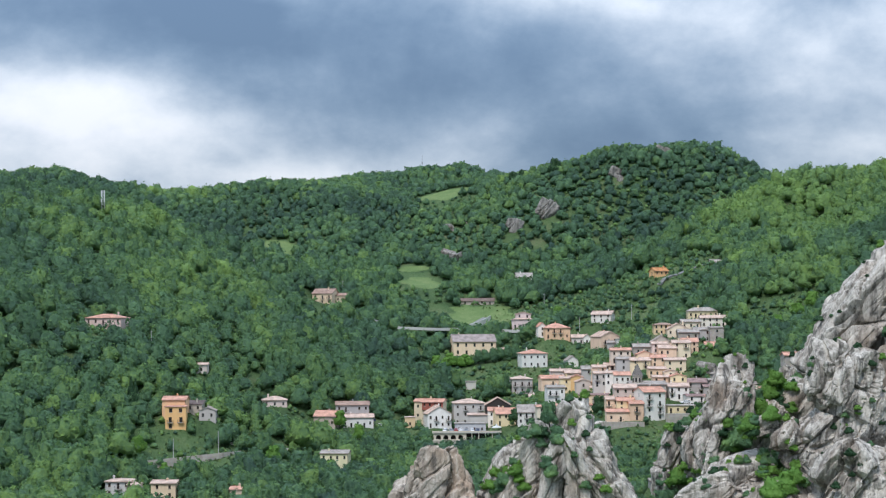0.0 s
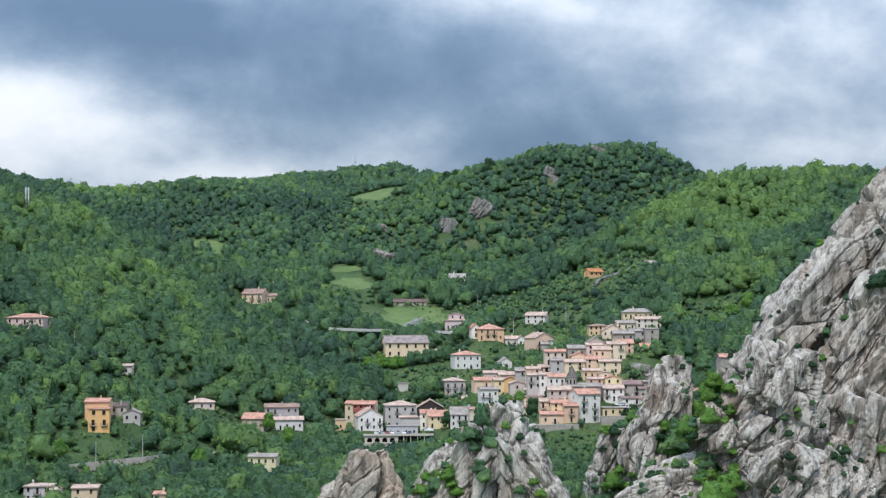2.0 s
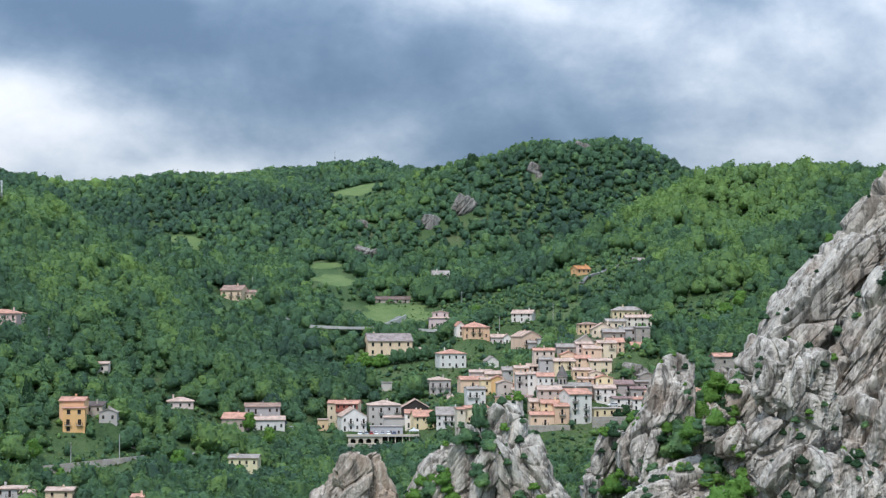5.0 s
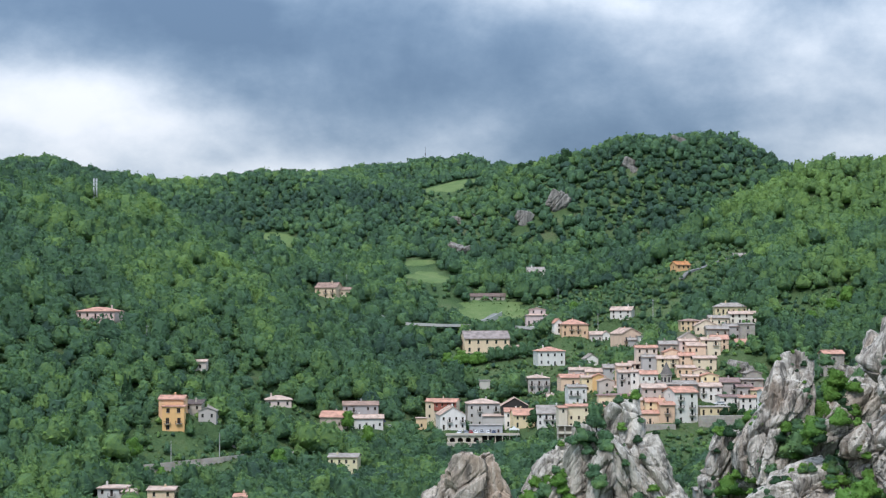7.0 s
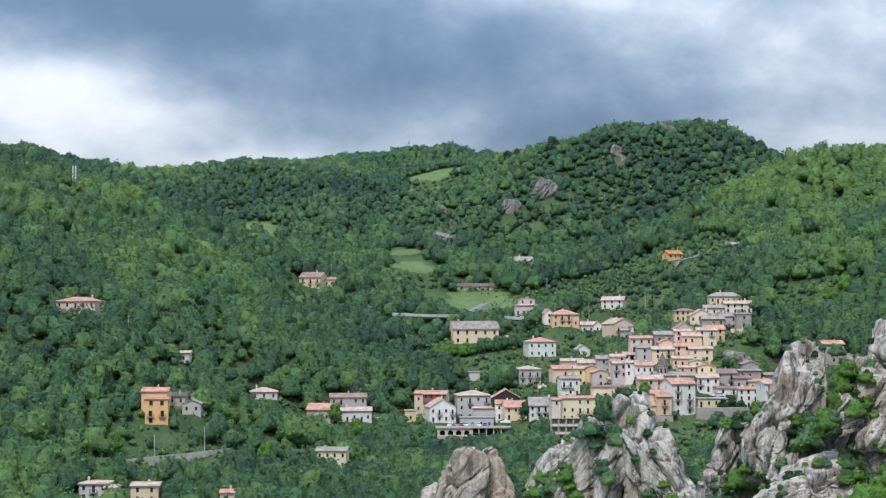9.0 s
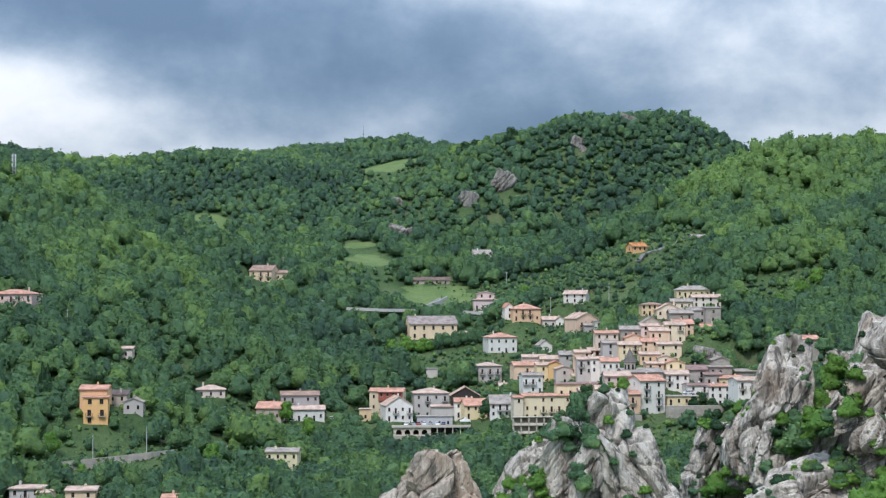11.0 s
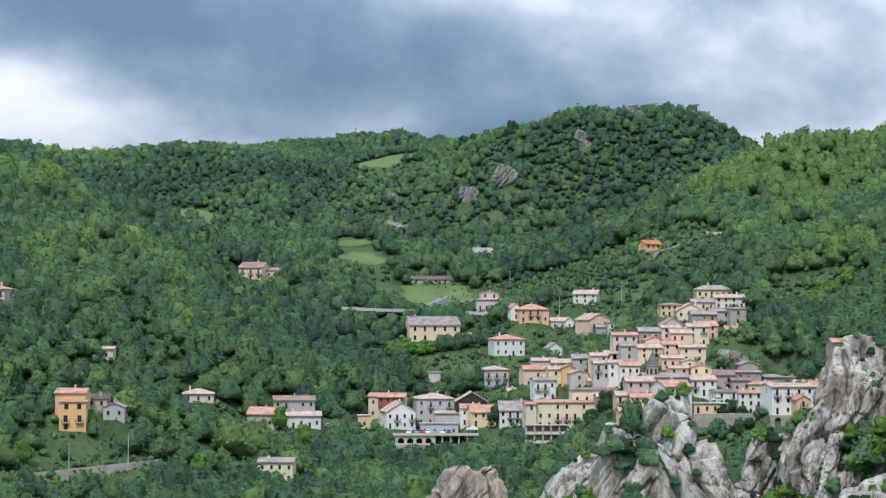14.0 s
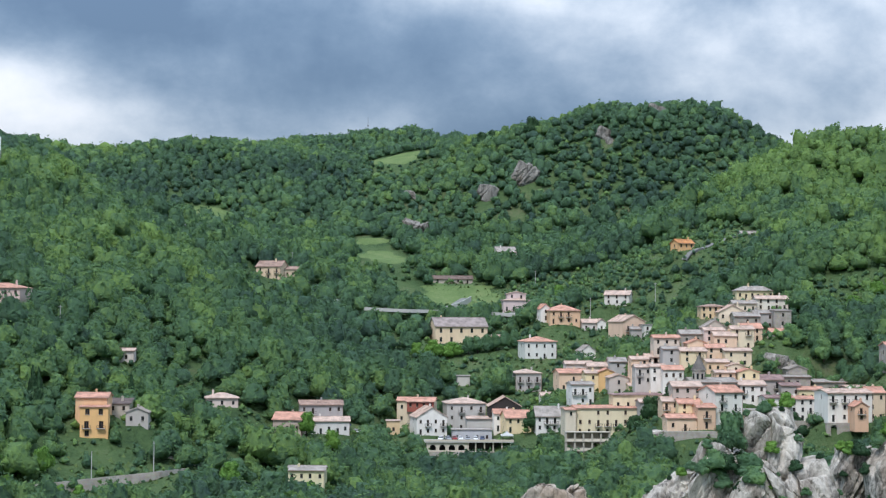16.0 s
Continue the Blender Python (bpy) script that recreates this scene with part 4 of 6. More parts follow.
house("cream lean-to beside the hall", 33.0, 892.0, -21.5, 9.6, 8, 3.7, 10, (0.86, 0.66, 0.45), WORN, "hip", 1, 2, rise=0.5, chimney=0)
house("pink house in steps with terraces", 44.6, 925.0, -7.2, 12.5, 11, 5.2, 0, (0.70, 0.56, 0.54), WORN, "hip", 1, 4, rise=1.1, balcony=((0, 1), (0, 2)))
house("upper storey house of the pink steps", 44.7, 928.0, -1.5, 8.6, 7, 2.4, 0, (0.70, 0.56, 0.54), WORN, "gy", 1, 2, rise=1.1, deep=1.5, chimney=0)
house("low stone barn with a dark roof in the meadow", 21.0, 1014.0, 6.8, 20.3, 8, 2.4, 0, BEIGE, (0.20, 0.14, 0.12), "gx", 1, 4, rise=1.6, chimney=0)
house("small white farmhouse on the hillside", 52.2, 1050.0, 21.6, 10.8, 9, 3.0, 12, WHITE, SLATE, "gx", 2, 2, rise=2.7)
house("orange farmhouse on the hillside", 120.7, 914.0, 21.8, 8.3, 7, 2.6, 20, (0.78, 0.46, 0.22), (0.55, 0.25, 0.10), "gx", 1, 3, rise=1.8)
house("pale house at the end of the hill track", 155.0, 935.0, 27.6, 7.5, 7, 2.4, 0, WHITE, SLATE, "gx", 1, 2, rise=1.3, over=0.35, chimney=0)
house("cream farmhouse with a gable on the wooded spur", -70.7, 964.0, 7.1, 12.3, 12, 6.5, -16, (0.78, 0.60, 0.42), BROWN, "gx", 2, 3, rise=2.7, balcony=((1, 1), (1, 2)))
house("low wing of the cream farmhouse", -60.5, 968.0, 8.3, 10.1, 8, 4.1, -8, (0.76, 0.62, 0.46), BROWN, "gx", 1, 4, rise=1.3, chimney=0)
house("pink villa with a red hipped roof on the wooded slope", -151.9, 738.0, -6.3, 16.8, 12, 6.3, -8, (0.74, 0.55, 0.50), RED, "hip", 2, 5, rise=1.6, balcony=((1, 2), (1, 3)))
house("small pale house high in the wood", -195.6, 796.0, 18.4, 9.0, 8, 3.3, 0, (0.70, 0.60, 0.56), WORN, "gx", 1, 2, rise=1.6)
house("small ruined cottage among the trees", -107.5, 735.0, -25.0, 5.0, 6, 4.0, 0, (0.66, 0.58, 0.52), WORN, "gx", 1, 1, rise=0.7, chimney=0)
house("tall orange house with rows of dark windows", -109.5, 672.0, -38.6, 9.5, 10, 5.2, 0, (0.84, 0.52, 0.30), RED, "gx", 1, 3, rise=1.2, deep=4)
house("orange front of the tall house with balconies", -108.1, 668.0, -45.5, 8.3, 4, 9.5, 0, (0.85, 0.51, 0.22), RED, "shed", 3, 2, win=(1.3, 1.7), rise=0.4, balcony=((1, 0), (1, 1)), chimney=0)
house("dark-roofed old sheds beside the orange house", -102.8, 682.0, -41.4, 6.5, 9, 5.5, 0, BEIGE, (0.16, 0.12, 0.11), "shed", 2, 2, rise=1.6, over=0.35)
house("grey hut with its gable to the valley", -96.2, 674.0, -41.5, 6.7, 8, 3.6, 0, (0.50, 0.46, 0.43), SLATE, "gy", 1, 2, rise=1.3, over=0.35)
house("pinkish cottage with a worn roof in the wood", -76.0, 745.0, -40.6, 11.1, 9, 3.3, 6, PINK, WORN, "hip", 1, 3, rise=1.5)
house("house with a broad brown roof", -53.6, 744.0, -49.8, 10.0, 10, 5.2, -10, (0.50, 0.40, 0.34), RED, "gx", 1, 3, rise=2.2)
house("grey two-storey house with a red roof", -42.1, 763.0, -47.2, 15.3, 10, 6.6, 4, (0.42, 0.40, 0.40), BROWN, "gx", 2, 5, rise=1.3, balcony=((1, 1), (1, 2)))
house("low white house with a worn roof", -39.2, 754.0, -50.5, 14.3, 8, 4.7, 4, (0.76, 0.73, 0.70), WORN, "gx", 1, 5, rise=1.3)
house("low cream house alone above the gorge", -45.8, 690.0, -63.6, 11.5, 9, 6.8, -5, (0.78, 0.70, 0.46), SLATE, "gx", 2, 4, rise=1.0)
house("small shed with a tin roof", -68.7, 692.0, -58.9, 5.8, 6, 3.2, 0, BEIGE, SLATE, "shed", 1, 1, rise=0.4, over=0.35, chimney=0)
house("grey house with a porch at the lower road", -113.6, 578.0, -62.3, 9.0, 9, 5.3, 0, (0.60, 0.57, 0.55), WORN, "hip", 2, 3, rise=0.7, balcony=((1, 1),))
house("low annex with a worn roof", -107.8, 576.0, -62.1, 4.3, 6, 4.1, 0, (0.62, 0.50, 0.40), WORN, "gx", 1, 1, rise=0.5, over=0.35)
house("cream house with a pink roof at the lower road", -98.1, 580.0, -63.4, 8.7, 9, 5.5, 0, (0.76, 0.58, 0.40), WORN, "gx", 2, 2, rise=0.7)
house("small peach house with a red roof below", -71.0, 575.0, -63.3, 6.6, 8, 3.7, 0, (0.74, 0.56, 0.42), RED, "gx", 1, 2, rise=0.6, over=0.35)
house("grey hut at the foot of the rocks", 70.1, 526.0, -55.0, 9.7, 6, 2.5, 0, (0.40, 0.38, 0.36), SLATE, "gx", 1, 2, rise=0.4, chimney=0)
# a yard cut below the arches of the large white house
FOOTPRINTS.append((119.5, 660, 7, 14, 0, -53))
land()


# ---- crags ----
@functools.lru_cache(None)
def ball(level):
    bm = bmesh.new()
    bmesh.ops.create_icosphere(bm, subdivisions=level, radius=1.0)
    v = np.array([p.co[:] for p in bm.verts])
    f = np.array([[q.index for q in p.verts] for p in bm.faces])
    bm.free()
    return v / np.linalg.norm(v, axis=1)[:, None], f


def blocks(q, seed):
    """Cells round scattered points, 1 apart. For each row of q: its cell's step, its tilt there, and how near the joint is."""
    base = np.floor(q).astype(np.int64)
    d1, d2 = np.full(len(q), 9.0), np.full(len(q), 9.0)
    step, tilt = np.zeros(len(q)), np.zeros(len(q))
    for i, j, k in itertools.product((-1, 0, 1), repeat=3):
        c = base + (i, j, k)
        at = np.stack([c[:, m] + 0.5 + 0.42 * lattice(c[:, 0], c[:, 1], c[:, 2], seed + 7 * m) for m in range(3)], 1)
        off = q - at
        d = np.sqrt((off * off).sum(1))
        first = d < d1
        d2 = np.where(first, d1, np.minimum(d2, d))
        d1 = np.where(first, d, d1)
        lean = sum(off[:, m] * lattice(c[:, 0], c[:, 1], c[:, 2], seed + 90 + m) for m in range(3))
        step, tilt = np.where(first, lattice(c[:, 0], c[:, 1], c[:, 2], seed + 50), step), np.where(first, lean, tilt)
    return step, tilt, d2 - d1


def slab_mesh(at, size, turn, seed, level=5, strata=(0.80, 0.10, -0.58), mat=None, taper=0.0):
    """One body of rock: a ball cut by planes, stretched, turned, then split and worn along its strata. at: its middle; size: half lengths."""
    rng = np.random.RandomState(seed)
    d, f = ball(level)
    planes = np.concatenate([np.eye(3), -np.eye(3), rng.normal(size=(10, 3))])
    planes /= np.linalg.norm(planes, axis=1)[:, None]
    cut = np.concatenate([rng.uniform(0.84, 1.0, 6), rng.uniform(0.76, 1.08, 10)])
    r = (np.maximum(d @ planes.T / cut, 1e-6) ** 26).sum(1) ** (-1 / 26)
    p = d * r[:, None] * np.array(size) * 1.1
    p[:, :2] *= (1 - taper * p[:, 2:] / size[2])
    rot = np.array(Euler([radians(a) for a in turn]).to_matrix())
    p, n = p @ rot.T, (d / np.array(size)) @ rot.T
    n /= np.linalg.norm(n, axis=1)[:, None]
    p = p + np.array(at)
    s = np.array(strata) / np.linalg.norm(strata)
    a = np.cross(s, (0, 1, 0))
    a /= np.linalg.norm(a)
    b = np.cross(s, a)
    q = np.c_[p @ s, p @ a, p @ b]
    big = min(1.25, max(0.4, min(size) / 7.0))
    warp = fractal(p / 9.0, 3, seed + 5)
    out = 0.45 * big * warp
    # some faces are smooth sheets, others broken; hollows are weathered out under their bands
    worn = np.clip(0.78 + 0.85 * fractal(p / 13.0, 2, seed + 61), 0.35, 1.4)
    hollow = np.clip((value_noise(np.c_[q[:, 0] / 3.6, q[:, 1] / 8.0, q[:, 2] / 5.5], seed + 71) - 0.42) / 0.10, 0, 1)
    out = out - 1.7 * big * hollow
    bent = q + 0.25 * np.c_[warp, np.roll(warp, 7) * 0, warp]
    # blocks bounded by joints: long slabs, then smaller ones, each stepped and tilted against its neighbours
    for cell, amp, depth, edge, salt in (((8.0, 26, 14), 1.8, 0.8, 0.06, 31), ((2.6, 9, 5.0), 0.66, 0.8, 0.08, 41), ((1.0, 2.8, 1.8), 0.24, 0.7, 0.12, 51)):
        step, tilt, gap = blocks(bent / np.array(cell), seed + salt)
        out = out + amp * (big if salt < 40 else worn * (big if salt < 50 else 1.0)) * (0.65 * step + 0.95 * tilt - depth * np.maximum(0, 1 - gap / edge))
    cleft = np.maximum(0, 1 - np.abs(value_noise(np.c_[q[:, 0] * 0.10, q[:, 1] * 0.05, q[:, 2] * 0.07], seed + 13)) * 13)
    out = out - big * 1.5 * cleft + 0.13 * fractal(p / 1.2, 3, seed + 23)
    p = p + n * out[:, None]
    return mesh_from("rock_slab", p, f, [mat or ROCK], False)


def crag(label, base, bodies, name="rock_crag", mat=None, group=""):
    """A crag of several bodies, each (middle, half lengths, turn, seed, level, strata and, where it narrows upwards, its taper)."""
    top = new(name)
    top.location = base
    tagged(top, label, "rock", group)
    for at, size, turn, seed, level, strata, *taper in bodies:
        ob = new("rock_slab", slab_mesh(at, size, turn, seed, level, strata, mat, *taper))
        ob.parent = top
        ob.matrix_parent_inverse = Matrix.Translation(base).inverted()
    if name == "rock_crag":
        CRAGS.append(top)
    return top


CRAGS = []
RISE, FALL, STEEP = (0.78, 0.10, -0.62), (0.80, 0.15, 0.58), (0.93, 0.12, -0.35)
crag("high pale grey limestone crag with slanting slabs and dark streaks", (140, 465, -70), [
    ((137, 474, 15), (11, 12, 46), (0, 41, 0), 3, 7, RISE), ((160, 480, 0), (22, 16, 62), (0, 37, 10), 5, 7, RISE), ((178, 492, 4), (26, 18, 66), (0, 34, 0), 8, 6, RISE),
    ((131, 454, -6), (8, 8, 28), (0, 34, 6), 11, 6, RISE), ((141, 448, -16), (11, 9, 30), (4, 28, -8), 13, 6, STEEP), ((127, 442, -40), (11, 9, 17), (0, 14, 0), 17, 6, STEEP),
    ((143, 438, -42), (14, 10, 22), (0, 16, 12), 19, 6, STEEP), ((113, 540, -27), (4.5, 6, 10), (0, 16, 0), 24, 5, STEEP), ((120, 530, -24), (9, 9, 16), (0, 24, 0), 26, 5, RISE)])
crag("rounded grey boulder jammed against the crag", (106, 443, -34), [((106, 444, -18), (8, 7, 10.5), (0, 14, 10), 31, 6, STEEP), ((112, 446, -28), (8, 7, 8), (0, 8, 10), 32, 6, STEEP)])
crag("pale sloping limestone slabs under the crag", (98, 440, -64), [
    ((104, 433, -46), (8, 8, 15), (0, 20, 0), 37, 6, RISE), ((116, 431, -48), (9, 8, 14), (0, 14, 0), 39, 6, RISE), ((77, 456, -48), (14, 8, 6), (0, -25, 0), 41, 6, (0.42, 0.1, -0.9)),
    ((89, 456, -30), (4.4, 3.4, 2.6), (0, -25, 0), 45, 5, (0.42, 0.1, -0.9)), ((98, 449, -35), (9, 7, 8), (0, -32, 0), 47, 6, RISE), ((90, 444, -56), (12, 9, 11), (0, -20, 0), 49, 5, RISE)])
crag("upright grey rock tooth with a hollow in its side", (86, 496, -60), [
    ((86.3, 495, -27), (7.4, 6, 14.6), (0, 8, 0), 53, 6, STEEP, 0.42), ((82, 495, -37), (8.5, 7, 15), (0, 16, 0), 57, 6, STEEP, 0.3), ((94, 498, -35), (7, 6, 9.5), (0, 32, 0), 59, 6, RISE),
    ((105, 503, -30), (6, 6, 11), (0, 24, 0), 60, 5, RISE)])
crag("small broken grey crag above the gully", (71, 511, -66), [((71, 511, -46), (6.5, 6, 11), (0, 4, 0), 61, 6, STEEP), ((78, 509, -52), (6, 6, 10), (0, 16, 0), 62, 5, RISE)])
crag("pale grey limestone crag with steep slabs and a blunt tip", (28, 432, -80), [
    ((34, 432, -28.2), (4.3, 4.6, 6.6), (0, 4, 0), 71, 6, STEEP, 0.1), ((29, 433, -49), (15, 8, 21), (0, 0, 0), 74, 7, RISE, 0.42), ((28, 433, -35.5), (6.5, 5, 8), (0, 0, 0), 78, 6, RISE, 0.2), ((20.5, 432, -44), (5, 6, 17), (0, 22, 8), 73, 6, RISE, 0.1),
    ((26.5, 428, -46), (3.6, 6, 15), (0, 14, 0), 75, 6, RISE, 0.1), ((34, 428, -44), (3.6, 6, 14), (0, -8, 0), 76, 6, FALL, 0.1), ((40.5, 428, -46), (5.2, 6, 16), (0, -15, 0), 77, 6, FALL, 0.1),
    ((46.5, 427, -54), (5, 6, 13), (0, -20, 0), 81, 6, FALL, 0.1), ((28, 424, -64), (17, 7, 14), (0, 0, 0), 83, 6, FALL, 0.2), ((15, 434, -45), (5.5, 6, 12.5), (0, 30, 0), 84, 6, RISE, 0.1)])
crag("low rust-stained grey crag with a split top", (-1, 428, -80), [
    ((-5.2, 428, -45), (5.2, 6, 11), (0, 14, 0), 91, 6, RISE, 0.25), ((2.0, 430, -44), (4.0, 6, 10), (0, -8, 0), 93, 6, STEEP, 0.25), ((-3, 428, -56), (12, 8, 15), (0, 0, 0), 97, 6, RISE, 0.3)], mat=ROCK_RUST)
# outcrops on the far hillside
for _at, _size, _seed in (((73, 1149, 73), (7.2, 6, 6.6), 101), ((48, 1141, 61), (5.4, 5, 6.6), 102), ((5, 1116, 40), (8, 5, 4.2), 103), ((14, 1113, 39), (6, 5, 3.5), 104),
                          ((122, 1164, 99), (5, 4, 4.5), 105), ((125, 1160, 94), (3.5, 4, 3.5), 108), ((160, 1184, 117), (8, 4, 2.6), 106), ((5, 1160, 62), (5, 4, 3), 107), ((14, 1166, 66), (3, 4, 2.2), 109)):
    crag("bare grey rock outcrop on the wooded hillside", (_at[0], _at[1], _at[2] - _size[2]),
         [(_at, _size, (0, 25, 0), _seed, 5, RISE), ((_at[0] + _size[0] * 0.5, _at[1], _at[2] - _size[2] * 0.4), (_size[0] * 0.7, _size[1], _size[2] * 0.8), (0, 35, 0), _seed + 20, 4, RISE)],
         "rock_outcrop", ROCK_FAR, "outcrops on the hill")
crag("grey rock face under the upper village", (124, 752, -34), [((119, 750.5, -25.5), (5.5, 2.5, 4), (0, 14, 0), 131, 5, STEEP), ((127, 750, -28), (4, 3, 4), (0, 8, 0), 132, 5, STEEP)], "rock_outcrop", ROCK_FAR)
crag("pale rock face under the cliff houses", (70, 686, -58), [((66, 688, -51), (7, 4, 7), (0, 10, 0), 133, 5, STEEP), ((76, 683, -54), (8, 4, 6), (0, 10, 0), 134, 5, STEEP)], "rock_outcrop")
CRAG_AREAS = [(124, 752, 5, 3), (71, 686, 12, 4), (150, 470, 38, 34), (100, 442, 22, 16), (88, 497, 14, 9), (72, 511, 9, 7), (29, 431, 20, 10), (-2, 429, 13, 9),
              (74, 1140, 6, 9), (48, 1133, 5, 8), (9, 1108, 11, 8), (123, 1157, 5, 7), (162, 1180, 6, 5), (8, 1156, 6, 5)]

# ---- trees ----
def crown(seed, leaves, lobes=9, tall=1.0, cone=False, leaf=(0.035, 0.070), level=2):
    """A crown about 1 wide and 1 high, from z = 0 up: a dome of foliage swelling into lobes, with leaf clumps standing out of it. Returns verts, triangles."""
    rng = np.random.RandomState(seed)
    if cone:
        mids = [(rng.uniform(-0.05, 0.05), rng.uniform(-0.05, 0.05), 0.14 + 0.82 * k / lobes, 0.30 * (1 - k / lobes) + 0.05) for k in range(lobes)]
    else:
        low = max(2, (lobes * 5) // 9)
        ring = [(0.29 * math.cos(a) * rng.uniform(0.75, 1.1), 0.29 * math.sin(a) * rng.uniform(0.75, 1.1), rng.uniform(0.27, 0.46) * tall, rng.uniform(0.16, 0.24))
                for a in np.linspace(0, 6.283, low, endpoint=False) + rng.uniform(0, 6)]
        high = [(0.16 * math.cos(a) * rng.uniform(0.6, 1.3), 0.16 * math.sin(a) * rng.uniform(0.6, 1.3), rng.uniform(0.58, 0.78) * tall, rng.uniform(0.13, 0.21))
                for a in np.linspace(0, 6.283, max(1, lobes - low), endpoint=False) + rng.uniform(0, 6)]
        mids = ring + high
    verts, faces, count = [], [], 0
    d, tri = ball(level)
    if cone:
        for cx, cy, cz, cr in mids:
            verts.append(np.array((cx, cy, cz)) + ball(1)[0] * cr * rng.uniform(0.75, 1.05, (12, 1)))
            faces.append(ball(1)[1] + count)
            count += 12
    else:
        heart = np.array((0, 0, 0.40 * tall))
        reach = np.full(len(d), 0.26)
        for cx, cy, cz, cr in mids:
            off = np.array((cx, cy, cz)) - heart
            along = d @ off
            inner = along ** 2 - off @ off + cr * cr
            reach = np.maximum(reach, np.where(inner > 0, along + np.sqrt(np.maximum(inner, 0)), 0))
        reach = reach * rng.uniform(0.84, 1.05, len(d))
        tri = tri[d[tri].mean(1)[:, 2] > -0.62]
        used, inv = np.unique(tri, return_inverse=True)
        verts.append(heart + (d * reach[:, None])[used])
        faces.append(inv.reshape(-1, 3))
        count = len(used)
    weight = np.array([m[3] ** 2 for m in mids])
    for k in rng.choice(len(mids), leaves, p=weight / weight.sum()):
        cx, cy, cz, cr = mids[k]
        n = rng.normal(size=3) + np.array((cx, cy, 0.25)) * 2.0
        n /= np.linalg.norm(n)
        c = np.array((cx, cy, cz)) + n * cr * rng.uniform(0.94, 1.16)
        n = n + rng.normal(size=3) * 0.55
        n /= np.linalg.norm(n)
        u = np.cross(n, rng.normal(size=3))
        u /= np.linalg.norm(u)
        v = np.cross(n, u)
        r = rng.uniform(*leaf)
        verts.append(np.array([c - u * r - n * r * 0.3, c + u * r * rng.uniform(0.3, 1.0) - v * r, c + v * r * rng.uniform(0.6, 1.1) + u * r * rng.uniform(0, 0.6)]))
        faces.append(np.array([[0, 1, 2]]) + count)
        count += 3
    return np.concatenate(verts), np.concatenate(faces)


def plant(name, label, spots, crowns, mat, category="wood", seed=1, sink=0.6):
    """One stuff object of many trees. spots: rows of x, y, z, width, height, tint."""
    rng = np.random.RandomState(seed)
    kind = rng.randint(0, len(crowns), len(spots))
    verts, tints, faces, count = [], [], [], 0
    for k, (p, tri) in enumerate(crowns):
        rows = spots[kind == k]
        if not len(rows):
            continue
        a = rng.uniform(0, 6.283, len(rows))
        p = p[None]
        x = (p[..., 0] * np.cos(a)[:, None] - p[..., 1] * np.sin(a)[:, None]) * rows[:, 3:4] + rows[:, 0:1]
        y = (p[..., 0] * np.sin(a)[:, None] + p[..., 1] * np.cos(a)[:, None]) * rows[:, 3:4] + rows[:, 1:2]
        z = p[..., 2] * rows[:, 4:5] + rows[:, 2:3] - sink
        verts.append(np.stack([x, y, z], -1).reshape(-1, 3))
        tints.append(np.repeat(rows[:, 5], p.shape[1]))
        faces.append((tri[None] + (count + np.arange(len(rows)) * p.shape[1])[:, None, None]).reshape(-1, 3))
        count += len(rows) * p.shape[1]
    me = mesh_from(name, np.concatenate(verts), np.concatenate(faces), [mat], True, tint=np.concatenate(tints))
    return tagged(new(name, me), label, category, kind="stuff")


# open ground: x, y, half width, half depth
CLEARINGS = [(-15, 1057, 19, 26), (-14, 1034, 17, 14), (3, 1233, 23, 17), (-66, 935, 16, 12), (-22, 1092, 14, 12), (22, 985, 24, 26), (2, 985, 14, 20), (-113, 1133, 13, 16), (-200, 962, 5, 14), (190, 902, 20, 10), (232, 1000, 20, 9),
             (-60, 952, 22, 10), (-30, 924, 16, 4), (-10, 918, 10, 4), (0, 876, 22, 7), (-46, 672, 14, 14), (-104, 658, 10, 7),
             (24, 862, 16, 4), (10, 752, 26, 8), (-22, 765, 14, 8), (-94, 627, 16, 9), (-118, 622, 14, 6), (-24, 903, 16, 7), (18, 946, 12, 11), (-72, 672, 16, 6), (120, 935, 18, 8)]
SCRUB = [(118, 740, 18, 16), (100, 690, 14, 10), (30, 845, 30, 12), (112, 930, 48, 60), (70, 870, 40, 26), (60, 960, 40, 40), (100, 660, 30, 22), (165, 800, 18, 20), (-90, 640, 40, 14), (-60, 690, 30, 14), (35, 800, 26, 20), (55, 715, 18, 10)]

# slopes with only low growth
LOW = [(24, 855, 28, 10), (0, 858, 18, 9), (-16, 907, 22, 9), (-108, 618, 36, 13), (-84, 640, 20, 9), (-95, 562, 34, 14), (-46, 662, 18, 32), (-72, 675, 14, 14), (-70, 684, 12, 8), (14, 950, 12, 8), (3, 1205, 24, 14), (-15, 1016, 18, 20), (-20, 1082, 14, 8), (-200, 945, 8, 14), (54, 704, 26, 22), (92, 672, 24, 14), (-60, 742, 30, 12), (10, 745, 30, 8)]
THICKETS = [(150, 730, 40, 50), (120, 665, 34, 16), (180, 1170, 70, 45), (110, 1150, 50, 50)]


def inside(x, y, areas, grow=1.0):
    hit = np.zeros(len(x), bool)
    for a, b, w, d in areas:
        hit |= ((x - a) / (w * grow)) ** 2 + ((y - b) / (d * grow)) ** 2 < 1
    return hit


def near_house(x, y, gap, front):
    hit = np.zeros(len(x), bool)
    for hx, hy, w, d, turn, floor in FOOTPRINTS:
        c, s = math.cos(radians(turn)), math.sin(radians(turn))
        u, v = (x - hx) * c + (y - hy) * s, -(x - hx) * s + (y - hy) * c
        hit |= (np.abs(u) < w + gap) & (v > -front) & (v < d + gap * 0.4)
    return hit


